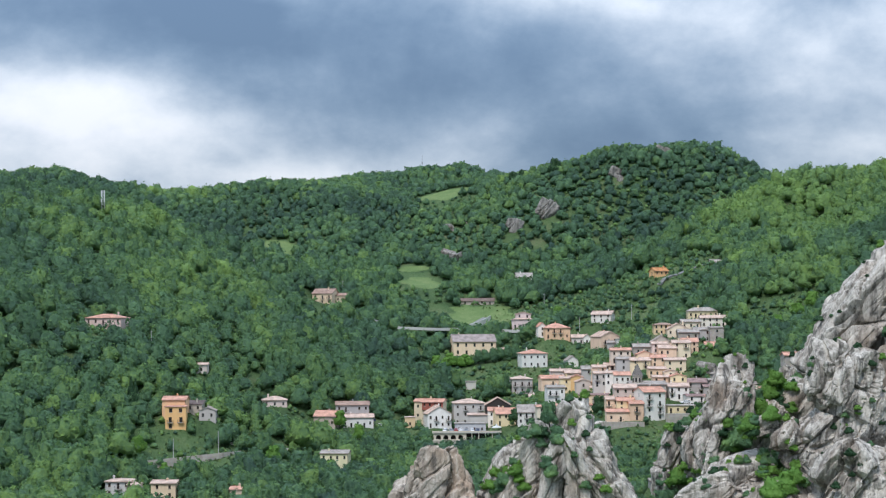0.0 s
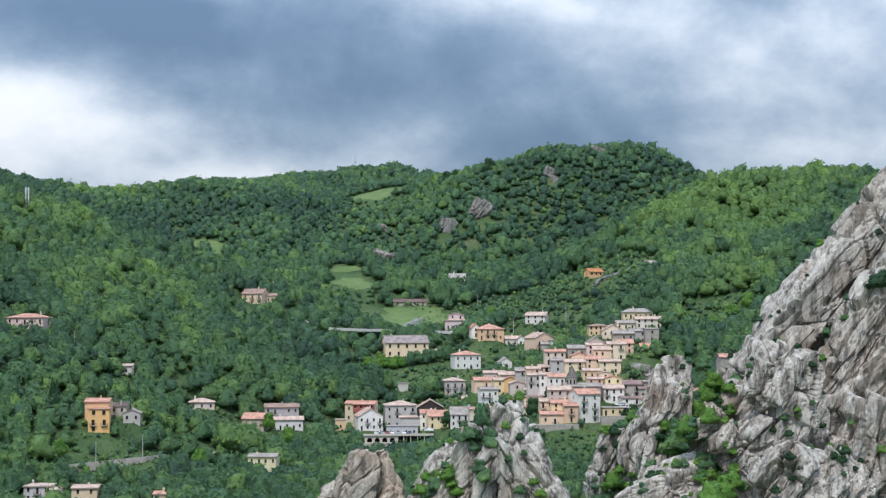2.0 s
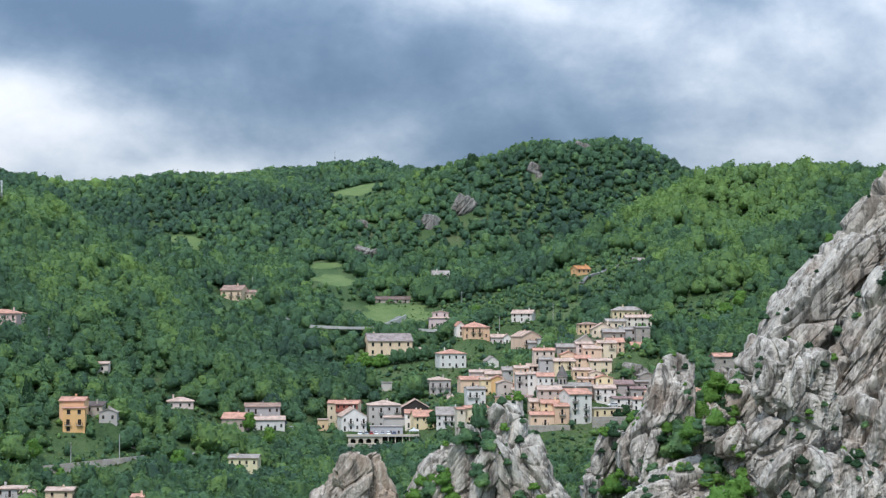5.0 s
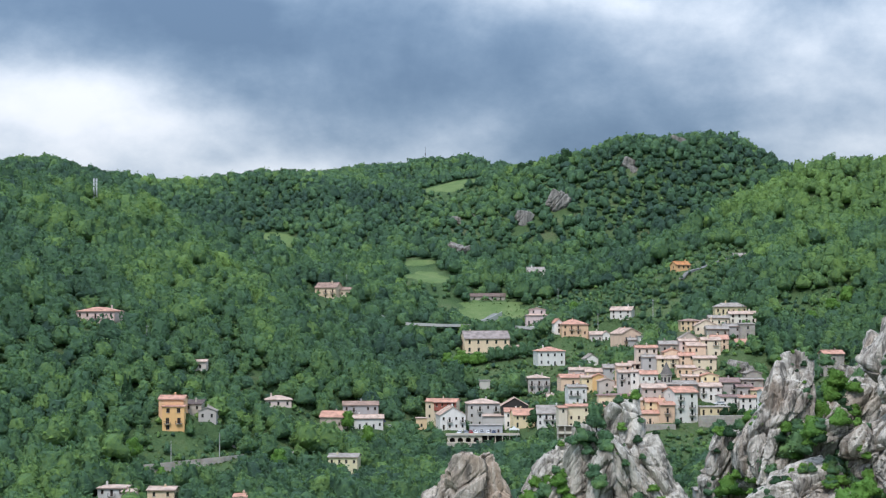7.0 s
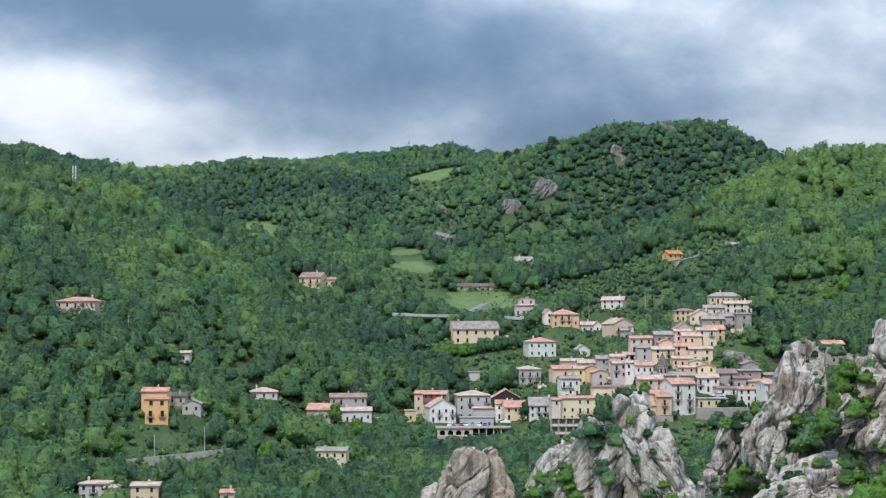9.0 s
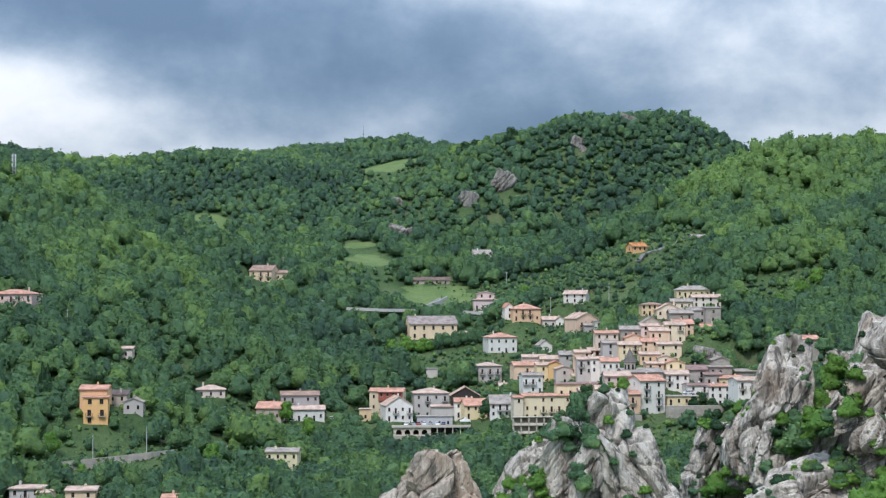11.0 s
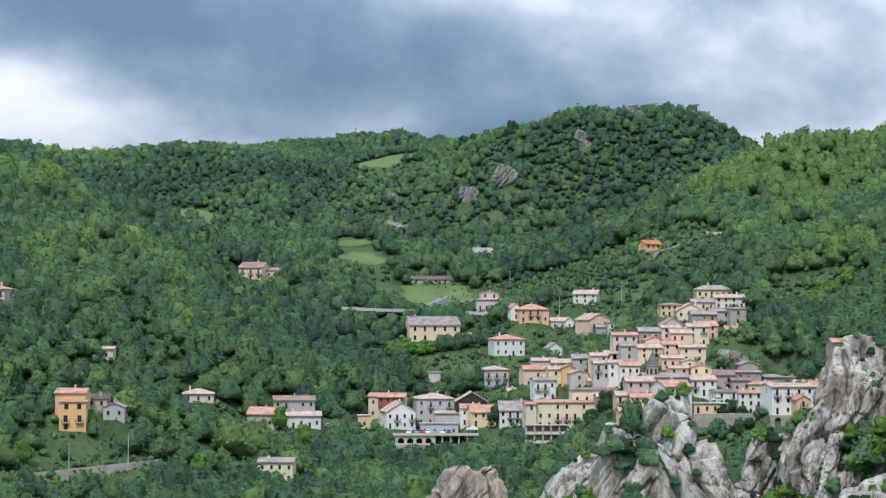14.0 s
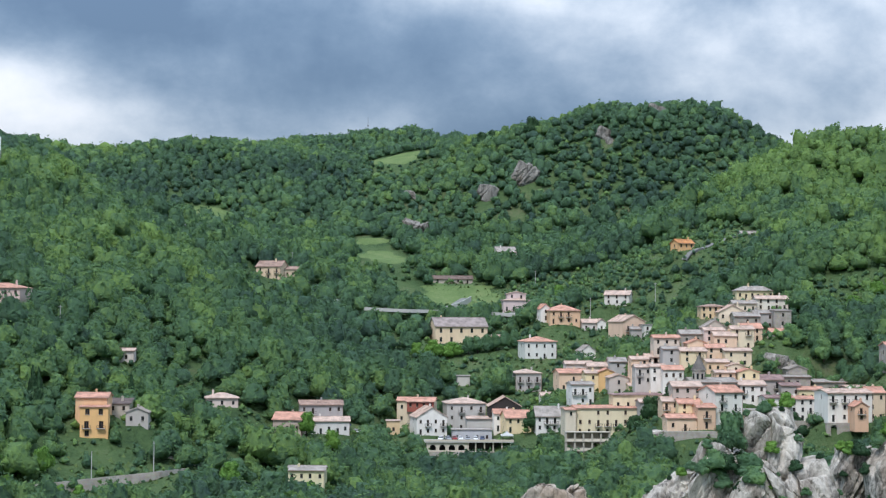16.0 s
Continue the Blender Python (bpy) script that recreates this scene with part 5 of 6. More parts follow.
def scatter(x0, x1, y0, y1, step, seed):
    rng = np.random.RandomState(seed)
    gx, gy = np.meshgrid(np.arange(x0, x1, step), np.arange(y0, y1, step))
    gx = gx.ravel() + rng.uniform(-0.48, 0.48, gx.size) * step
    gy = gy.ravel() + rng.uniform(-0.48, 0.48, gy.size) * step
    wide = (gx > -0.272 * gy - 12) & (gx < 0.333 * gy + 12)
    return gx[wide], gy[wide], rng


CREST_LINE = [(-470, 1180), (-234, 1195), (-154, 1259), (-99, 1470), (-18, 1430), (30, 1390), (53, 1217), (178, 1193), (225, 1199), (250, 1120), (268, 1091), (540, 1150)]


def sun_shade_tint(x, y):
    """Sun patches (+) and cloud shade (-) put into leaf tint, besides lighter- and darker-leaved trees."""
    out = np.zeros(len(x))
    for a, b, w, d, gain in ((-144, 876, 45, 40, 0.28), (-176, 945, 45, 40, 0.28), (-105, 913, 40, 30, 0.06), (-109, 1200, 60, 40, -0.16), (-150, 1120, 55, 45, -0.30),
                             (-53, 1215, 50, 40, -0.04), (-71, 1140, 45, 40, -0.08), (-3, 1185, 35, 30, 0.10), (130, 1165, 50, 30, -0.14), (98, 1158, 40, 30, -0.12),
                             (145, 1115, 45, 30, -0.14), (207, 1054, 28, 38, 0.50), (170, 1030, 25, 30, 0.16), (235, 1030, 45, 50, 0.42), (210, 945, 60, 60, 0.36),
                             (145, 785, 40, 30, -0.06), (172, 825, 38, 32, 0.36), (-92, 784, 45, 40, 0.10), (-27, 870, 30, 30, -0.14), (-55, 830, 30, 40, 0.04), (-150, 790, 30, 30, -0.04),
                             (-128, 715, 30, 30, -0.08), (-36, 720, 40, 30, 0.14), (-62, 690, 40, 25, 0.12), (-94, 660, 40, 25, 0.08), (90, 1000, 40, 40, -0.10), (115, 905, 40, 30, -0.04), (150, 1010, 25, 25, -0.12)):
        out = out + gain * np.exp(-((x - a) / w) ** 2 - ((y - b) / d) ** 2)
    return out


def forest():
    near_crowns = [crown(s, 95, 9, t, leaf=(0.04, 0.085)) for s, t in ((1, 1.0), (2, 0.9), (3, 1.1), (4, 1.0), (5, 0.85), (6, 1.05))]
    mid_crowns = [crown(s, 62, 8, t, leaf=(0.045, 0.095)) for s, t in ((7, 1.0), (8, 0.9), (9, 1.1), (10, 0.95))]
    far_crowns = [crown(s, 28, 7, 1.0, leaf=(0.055, 0.11)) for s in range(11, 17)]
    for name, label, y0, y1, step, crowns, size, seed in (
            ("valley_wood", "dense green deciduous wood on the lower slopes", 470, 830, 5.4, near_crowns, (7.2, 12.0), 1),
            ("hillside_wood", "dense green deciduous wood on the hillside", 830, 1110, 5.6, mid_crowns, (7.6, 12.2), 2),
            ("ridge_wood", "dense green wood on the far ridges", 1110, 1540, 5.0, far_crowns, (6.4, 10.2), 3)):
        x, y, rng = scatter(-470, 540, y0, y1, step, seed)
        thick = fractal(np.c_[x / 45, y / 45, np.zeros(len(x))], 3, 40 + seed)
        keep = ~inside(x, y, CLEARINGS) & ~inside(x, y, CRAG_AREAS) & ~near_house(x, y, 1.8, 9)
        keep &= y < np.interp(x, *zip(*CREST_LINE)) + 40
        scrub = inside(x, y, SCRUB)
        keep &= rng.uniform(0, 1, len(x)) < np.where(scrub, 0.62, np.clip(1.04 + 0.25 * thick, 0.8, 1))
        x, y, thick, scrub = x[keep], y[keep], thick[keep], scrub[keep]
        w = (size[0] + (size[1] - size[0]) * rng.uniform(0, 1, len(x)) ** 1.5) * np.where(scrub, 0.45, 1.0)
        clump = fractal(np.c_[x / 17, y / 17, np.zeros(len(x))], 2, 60 + seed)
        w = w * (1 + 0.28 * clump)
        w = np.where(near_house(x, y, 2.5, 24), np.minimum(w, 4.8) * 0.9, w)
        w = np.where(inside(x, y, LOW), np.minimum(w, 7) * 0.5, w)
        h = w * rng.uniform(0.85, 1.2, len(x)) * (0.85 if y0 > 1100 else 1.0)
        # the zone shift paints sunlit and shaded slopes into the tint
        tint = np.clip(rng.normal(0.46, 0.19, len(x)) + 0.16 * thick + 0.17 * clump + 1.5 * sun_shade_tint(x, y), 0, 1)
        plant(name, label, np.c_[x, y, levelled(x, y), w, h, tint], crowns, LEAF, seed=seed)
    # low bushes fill the ground between the trees
    x, y, rng = scatter(-330, 380, 480, 1230, 4.0, 9)
    keep = ~inside(x, y, CLEARINGS, 0.97) & ~inside(x, y, CRAG_AREAS, 0.8) & ~near_house(x, y, 0.7, 1.2)
    keep &= rng.uniform(0, 1, len(x)) < np.where(inside(x, y, SCRUB, 1.15) | near_house(x, y, 5, 14) | inside(x, y, THICKETS), 0.9, 0.10)
    x, y = x[keep], y[keep]
    w = np.where(inside(x, y, THICKETS), 2.6, 1.5) + 3.2 * rng.uniform(0, 1, len(x)) ** 2
    plant("bushes", "low green bushes and scrub on the slopes", np.c_[x, y, levelled(x, y), w, w * rng.uniform(0.7, 1.0, len(x)), rng.uniform(0, 1, len(x))],
          [crown(s, 8, 4, 0.9, leaf=(0.06, 0.12)) for s in (31, 32, 33)], LEAF, "bushes", 9, 0.3)
    # tufts of long grass and herbs
    x, y, rng = scatter(-200, 260, 560, 1080, 2.6, 19)
    keep = (inside(x, y, SCRUB, 1.15) | near_house(x, y, 6, 14)) & ~near_house(x, y, 0.3, 0.4) & ~inside(x, y, CRAG_AREAS, 0.8) & (rng.uniform(0, 1, len(x)) < 0.7)
    x, y = x[keep], y[keep]
    n = len(x)
    a, w, t = rng.uniform(0, 6.283, n), rng.uniform(0.5, 1.3, n), rng.uniform(0.5, 1.3, n)
    z = levelled(x, y) - 0.1
    ca, sa = np.cos(a) * w, np.sin(a) * w
    v = np.stack([np.c_[x - ca, y - sa, z], np.c_[x + ca, y + sa, z], np.c_[x + sa * 0.4, y - ca * 0.4, z + t]], 1).reshape(-1, 3)
    me = mesh_from("grass_tufts", v, np.arange(len(v)).reshape(-1, 3), [MEADOW], False)
    tagged(new("grass_tufts", me), "tufts of long grass on the terraces", "grass", kind="stuff")


forest()


# ---- meadows, roads and walls ----
def drape(name, label, ring, material, lift, step=1.3):
    """A patch of other ground laid on the land. ring: middle x, y, half width, half depth."""
    cx, cy, rx, ry = ring
    xs, ys = np.arange(-rx * 1.25, rx * 1.25, step), np.arange(-ry * 1.25, ry * 1.25, step)
    gx, gy = np.meshgrid(xs, ys)
    edge = 1 + 0.35 * value_noise(np.c_[gx.ravel() / 9 + cx, gy.ravel() / 9 + cy, np.zeros(gx.size)], 3)
    near = ((gx.ravel() / rx) ** 2 + (gy.ravel() / ry) ** 2) < edge
    z = lie(gx.ravel() + cx, gy.ravel() + cy) + lift
    nx = len(xs)
    i = (np.arange(len(ys) - 1)[:, None] * nx + np.arange(nx - 1)[None, :]).ravel()
    f = np.c_[i, i + 1, i + nx + 1, i + nx]
    f = f[near[f].all(1)]
    used, inv = np.unique(f, return_inverse=True)
    me = mesh_from(name, np.c_[gx.ravel() + cx, gy.ravel() + cy, z][used], inv.reshape(-1, 4), [material])
    return tagged(new(name, me), label, name, kind="structure")


for _ring in ((-15, 1052, 14, 26), (-22, 1099, 13, 7), (22, 985, 22, 24), (-113, 1133, 12, 15), (3, 1234, 22, 15), (190, 902, 19, 9), (232, 1000, 19, 8), (-46, 672, 10, 9), (-74, 678, 9, 5)):
    drape("meadow", "bright mown meadow between the woods", _ring, MEADOW, 0.12)


def resample(points, step):
    pts = np.array(points, float)
    along = np.r_[0, np.cumsum(np.linalg.norm(np.diff(pts, axis=0), axis=1))]
    t = np.arange(0, along[-1], step)
    return np.stack([np.interp(t, along, pts[:, k]) for k in range(3)], 1)


def road(label, points, width, wall=0.0, below=3.0, lifted=True):
    """A road along points (x, y, z), with a kerb wall on its valley side."""
    c = resample(points, 2.0)
    if not lifted:
        c[:, 2] = lie(c[:, 0], c[:, 1]) + 0.3
    d = np.gradient(c[:, :2], axis=0)
    d /= np.linalg.norm(d, axis=1)[:, None]
    n = np.c_[d[:, 1], -d[:, 0]]
    bm = bmesh.new()
    rows = []
    for (x, y, z), (u, v) in zip(c, n):
        rows.append([bm.verts.new(p) for p in ((x + u * width / 2, y + v * width / 2, z - below), (x + u * width / 2, y + v * width / 2, z), (x - u * width / 2, y - v * width / 2, z), (x - u * width / 2, y - v * width / 2, z - 1))])
    for a, b in zip(rows, rows[1:]):
        for i in range(3):
            bm.faces.new((a[i], a[i + 1], b[i + 1], b[i]))
    me = bpy.data.meshes.new("road")
    bmesh.ops.recalc_face_normals(bm, faces=bm.faces)
    bm.to_mesh(me)
    bm.free()
    me.materials.append(ASPHALT)
    top = tagged(new("road", me), label, "road", kind="structure")
    if wall:
        bm = bmesh.new()
        for (p, q), (r, s) in zip(zip(c, n), zip(c[1:], n[1:])):
            a, b = p[:2] + q * width / 2, r[:2] + s * width / 2
            a2, b2 = a + q * 0.35, b + s * 0.35
            solid(bm, [(*a, p[2] - below), (*a2, p[2] - below), (*b2, r[2] - below), (*b, r[2] - below)], [(*a, p[2] + wall), (*a2, p[2] + wall), (*b2, r[2] + wall), (*b, r[2] + wall)])
        me = bpy.data.meshes.new("retaining_wall")
        bm.to_mesh(me)
        bm.free()
        me.materials.append(STONE if below > 2.5 else paint("concrete", (0.50, 0.49, 0.46), 0.85))
        tagged(new("retaining_wall", me), "low stone wall along the outer side of the road", "wall", kind="structure")


road("narrow grey road with a pale parapet above the village", [(-62, 941, 5), (-42, 927, -1), (-24, 916, -6.2), (-6, 917, -7), (12, 925, -7.2), (30, 925, -7.6), (48, 912, -9), (64, 893, -10), (80, 880, -13)], 5.5, 0.6, 0.9)
road("pale ramp of the hairpin bend above the hall", [(2, 955, -9.5), (10, 962, -7), (20, 972, -3.5), (26, 984, -0.5)], 5, 1.0, 2.2)
road("lower road held by a long stone wall", [(-136, 625, -56), (-116, 630, -54.7), (-100, 636, -53.5), (-87, 641, -52.6), (-80, 650, -52.4)], 3.6, 0.4, 3.2)
road("dirt track to the hill farm", [(118, 908, 20), (132, 922, 24), (146, 932, 28), (158, 934, 31)], 3.5, 0.0, 1.0, False)


def stone_wall(label, x0, x1, y, z0, z1, thick=1.2, holes=(), material=None):
    """A retaining wall from x0 to x1 whose face stands at y, with arched bays (middle x, half width, foot, crown)."""
    top = tagged(new("retaining_wall"), label, "wall", kind="structure")
    top.location = (x0, y, z0)
    bm = bmesh.new()
    cuts = sorted((m - h, m + h, a, b) for m, h, a, b in holes)
    x = x0
    spans = []
    for a, b, foot, crown_z in cuts:
        spans.append((x, a, z0, z1))
        for k in range(10):
            u0, u1 = a + (b - a) * k / 10, a + (b - a) * (k + 1) / 10
            um = ((u0 + u1) / 2 - (a + b) / 2) / ((b - a) / 2)
            spring = crown_z - (b - a) / 2
            spans.append((u0, u1, spring + (b - a) / 2 * math.sqrt(max(0.0, 1 - um * um)), z1))
        if foot > z0 + 0.05:
            spans.append((a, b, z0, foot))
        x = b
    spans.append((x, x1, z0, z1))
    for a, b, c, d in spans:
        if b - a > 0.01 and d - c > 0.01:
            box(bm, a - x0, 0, c - z0, b - x0, thick, d - z0)
    part("masonry", bm, material or STONE, top)
    if cuts:
        # back wall coloured dark for the shade inside the arches
        bm = bmesh.new()
        box(bm, cuts[0][0] - x0, thick + 2.2, 0, cuts[-1][1] - x0, thick + 2.5, z1 - z0)
        part("back_wall", bm, paint("arch_shade", (0.10, 0.095, 0.09), 0.9), top)
    return top


stone_wall("pale stone base of the white house with two dark arches", 114.9, 127.6, 676.0, -51, -40.6, 1.4, ((117.3, 0.95, -45.5, -41.2), (121.6, 1.2, -49.5, -43.4)))
stone_wall("rough grey retaining wall under the low yellow house", 92.0, 114.5, 687.5, -47, -40.8, 1.5)
stone_wall("grey retaining wall under the cliff houses", 66.0, 82.6, 683.5, -51, -43.9, 1.5)


def bays(label, x0, x1, y, z0, z1, rows, cols, deep=1.7):
    """Open concrete bays in rows: piers, floors, low fronts and a dark back."""
    top = tagged(new("retaining_wall"), label, "wall", kind="structure")
    top.location = (x0, y, z0)
    bare = paint("bare_concrete", (0.46, 0.42, 0.36), 0.9)
    w, h = x1 - x0, (z1 - z0) / rows
    for k in range(cols + 1):
        bm = bmesh.new()
        box(bm, w * k / cols - 0.3, 0.003, -3.0, w * k / cols + 0.3, deep, z1 - z0 - 0.003)
        part("pier", bm, bare, top)
    for k in range(rows + 1):
        bm = bmesh.new()
        box(bm, -0.4, -0.25, h * k - 0.3, w + 0.4, deep, h * k)
        part("floor_slab", bm, bare, top)
    for k in range(rows):
        for c in range(cols):
            bm = bmesh.new()
            box(bm, w * c / cols + 0.304, 0.1, h * k, w * (c + 1) / cols - 0.304, 0.25, h * k + 0.75)
            part("low_front", bm, plaster((0.66, 0.60, 0.50)), top)
    bm = bmesh.new()
    box(bm, 0.0, deep + 0.004, -3.0, w, deep + 0.3, z1 - z0)
    part("back_wall", bm, plaster((0.44, 0.38, 0.30)), top)


bays("bare concrete bays in two rows under the big yellow house", 40.0, 54.6, 721.0, -53.0, -46.8, 2, 5)
stone_wall("long dry wall holding a garden terrace", -98, -76, 663, -53, -49.4, 0.8)
stone_wall("white parapet under the stepped pink house", 40.5, 56, 921, -12.5, -7.6, 0.6, (), paint("white_render", (0.66, 0.65, 0.63), 0.9))


def church_spire(x, y, z):
    """An eight-sided drum of pale stone with a slated cone on it."""
    top = tagged(new("church_spire"), "pointed grey spire on a pale stone drum", "spire")
    top.location = (x, y, z)
    bm = bmesh.new()
    bmesh.ops.create_cone(bm, cap_ends=True, segments=8, radius1=2.2, radius2=2.2, depth=9.0, matrix=Matrix.Translation((0, 0, -1.4)))
    part("drum", bm, STONE, top)
    bm = bmesh.new()
    bmesh.ops.create_cone(bm, cap_ends=True, segments=8, radius1=2.5, radius2=2.5, depth=0.3, matrix=Matrix.Translation((0, 0, 3.2)))
    part("cornice", bm, paint("cornice_stone", (0.42, 0.39, 0.35), 0.9), top)
    bm = bmesh.new()
    for k in range(7):
        r0, r1 = 2.4 * (1 - k / 7) + 0.05, 2.4 * (1 - (k + 1) / 7)
        bmesh.ops.create_cone(bm, cap_ends=True, segments=16, radius1=r0, radius2=r1 + 0.03, depth=0.72, matrix=Matrix.Translation((0, 0, 3.7 + 0.7 * k)))
    part("spire", bm, roof_tiles((0.17, 0.155, 0.145)), top)
    bm = bmesh.new()
    box(bm, -0.04, -0.04, 8.2, 0.04, 0.04, 9.4)
    box(bm, -0.3, -0.03, 8.85, 0.3, 0.03, 8.95)
    part("cross", bm, paint("wrought_iron", (0.05, 0.05, 0.052), 0.5, 0.6), top)
    for k in range(8):
        a = radians(22.5 + 45 * k)
        bm = bmesh.new()
        box(bm, -0.35, -0.03, 0.2, 0.35, 0.05, 2.0)
        ob = part("belfry_opening", bm, GLASS, top)
        ob.matrix_basis = pose(2.05 * math.sin(a), -2.05 * math.cos(a), 0, 0, 0, math.degrees(a))


church_spire(83.6, 716, -29)


def terrace():
    """A café terrace: half on an arcaded wall, half on posts over a hollow with a near-black back."""
    top = tagged(new("terrace"), "long cream terrace on arches below the village square", "terrace")
    top.location = (-4.8, 757.6, -56.6)
    # shade below the deck is put into the near-black back wall
    wall_mat, dark = plaster((0.62, 0.55, 0.45)), paint("undercroft_shade", (0.035, 0.033, 0.03), 0.9)
    bm = bmesh.new()
    box(bm, -0.6, -0.6, 3.2, 31.0, 9.0, 3.6)
    part("deck", bm, paint("deck_concrete", (0.48, 0.46, 0.43), 0.85), top)
    bm = bmesh.new()
    x = 0.0
    for m in (2.2, 5.6, 9.0, 12.4):
        box(bm, x, 0, 0, m - 1.1, 0.5, 3.2)
        for k in range(10):
            u0, u1 = m - 1.1 + 0.22 * k, m - 1.1 + 0.22 * (k + 1)
            um = ((u0 + u1) / 2 - m) / 1.1
            box(bm, u0, 0, 1.25 + 1.1 * math.sqrt(1 - um * um), u1, 0.5, 3.2)
        box(bm, m - 1.1, 0, 0, m + 1.1, 0.5, 0.4)
        x = m + 1.1
    box(bm, x, 0, 0, 15.0, 0.5, 3.2)
    part("arcade", bm, wall_mat, top)
    bm = bmesh.new()
    box(bm, 0, 3.0, 0, 30.4, 3.3, 3.2)
    part("back_wall", bm, dark, top)
    for px in (17.5, 20.6, 23.7, 26.8, 29.9):
        bm = bmesh.new()
        box(bm, px - 0.22, 0.1, 0, px + 0.22, 0.54, 3.2)
        part("post", bm, wall_mat, top)
    bm = bmesh.new()
    box(bm, -0.6, -0.6, 3.6, 31.0, -0.35, 4.25)
    part("parapet", bm, wall_mat, top)
    bm = bmesh.new()
    box(bm, -0.8, -0.8, -1.6, 31.2, 3.3, 0.0)
    part("footing", bm, STONE, top)


terrace()


def pavilion(x, y, z):
    top = tagged(new("pavilion_tent"), "white pavilion tent with a pointed roof on the terrace", "tent")
    top.location = (x, y, z)
    cloth = paint("tent_cloth", (0.82, 0.82, 0.82), 0.7)
    for sx in (-2, 2):
        for sy in (-2, 2):
            bm = bmesh.new()
            box(bm, sx - 0.05, sy - 0.05, 0, sx + 0.05, sy + 0.05, 2.2)
            part("leg", bm, paint("tent_steel", (0.6, 0.6, 0.6), 0.4, 0.8), top)
    bm = bmesh.new()
    ring = [bm.verts.new(p) for p in ((-2.15, -2.15, 2.2), (2.15, -2.15, 2.2), (2.15, 2.15, 2.2), (-2.15, 2.15, 2.2))]
    mid = [bm.verts.new(p) for p in ((-0.8, -0.8, 2.7), (0.8, -0.8, 2.7), (0.8, 0.8, 2.7), (-0.8, 0.8, 2.7))]
    tip = bm.verts.new((0, 0, 3.7))
    for i in range(4):
        bm.faces.new((ring[i], ring[(i + 1) % 4], mid[(i + 1) % 4], mid[i]))
        bm.faces.new((mid[i], mid[(i + 1) % 4], tip))
    bmesh.ops.solidify(bm, geom=bm.faces[:], thickness=0.03)
    part("canopy", bm, cloth, top)
    bm = bmesh.new()
    for a, b, c, d in ((-2.15, -2.17, 2.15, -2.13), (-2.15, 2.13, 2.15, 2.17), (-2.17, -2.12, -2.13, 2.12), (2.13, -2.12, 2.17, 2.12)):
        box(bm, a, b, 1.85, c, d, 2.2)
    part("valance", bm, cloth, top)


pavilion(24.0, 760, -53.0)


# ---- cars ----
def car_proto(color, label):
    top = tagged(new("car"), label, "car", "parked cars")
    bm = bmesh.new()
    side = [(-2.05, 0.35), (-2.1, 0.75), (-1.5, 0.92), (-0.75, 1.0), (1.7, 1.0), (2.05, 0.8), (2.05, 0.35)]
    a, b = [bm.verts.new((x, -0.83, z)) for x, z in side], [bm.verts.new((x, 0.83, z)) for x, z in side]
    bm.faces.new(a)
    bm.faces.new(b[::-1])
    for i in range(len(side)):
        j = (i + 1) % len(side)
        bm.faces.new((a[j], a[i], b[i], b[j]))
    bmesh.ops.bevel(bm, geom=bm.edges[:], offset=0.06, segments=2, affect="EDGES")
    part("body", bm, paint("car_paint", color, 0.3), top)
    for name, mat, s, z0, z1 in (("windows", GLASS, 1.0, 0.98, 1.38), ("roof", paint("car_paint", color, 0.3), 0.97, 1.38, 1.47)):
        bm = bmesh.new()
        k = (z0 - 0.98) / 0.49
        lo, hi = (-0.85 + 0.55 * k, 1.85 - 0.35 * k, 0.74 - 0.12 * k), (-0.85 + 0.55 * (z1 - 0.98) / 0.49, 1.85 - 0.35 * (z1 - 0.98) / 0.49, 0.74 - 0.12 * (z1 - 0.98) / 0.49)
        solid(bm, [(lo[0], -lo[2], z0), (lo[1], -lo[2], z0), (lo[1], lo[2], z0), (lo[0], lo[2], z0)], [(hi[0], -hi[2], z1), (hi[1], -hi[2], z1), (hi[1], hi[2], z1), (hi[0], hi[2], z1)])
        part(name, bm, mat, top)
    for x in (-1.3, 1.3):
        for s in (-1, 1):
            bm = bmesh.new()
            bmesh.ops.create_cone(bm, cap_ends=True, segments=16, radius1=0.32, radius2=0.32, depth=0.2, matrix=pose(x, s * 0.76, 0.32, 90, 0, 0))
            wheel = part("wheel", bm, paint("tyre", (0.03, 0.03, 0.03), 0.9), top)
            bm = bmesh.new()
            bmesh.ops.create_cone(bm, cap_ends=True, segments=12, radius1=0.19, radius2=0.19, depth=0.03, matrix=pose(x, s * 0.87, 0.32, 90, 0, 0))
            part("rim", bm, paint("rim_steel", (0.5, 0.5, 0.5), 0.35, 0.9), wheel)
    return top


CAR_SPOTS = (((0.75, 0.75, 0.75), "small white car parked on a terrace", ((0.5, 762, -53, 80), (7.4, 763, -53, 95), (13.0, 762, -53, 88), (-49, 955, None, 10), (100.5, 690, -36.9, 15), (-30, 762, None, 20))),
             ((0.32, 0.33, 0.35), "small grey car parked on a terrace", ((3.2, 762.5, -53, 100), (10.2, 762, -53, 85), (-26.3, 915.5, -6.1, 12), (24.0, 872, None, 5), (27.5, 871, None, 175))),
             ((0.30, 0.03, 0.03), "small dark red car parked in a row", ((5.4, 763, -53, 92), (30.5, 872, None, 0))),
             ((0.05, 0.07, 0.14), "small dark blue car parked in a row", ((15.4, 762.5, -53, 84), (-33.5, 764, None, 35))))
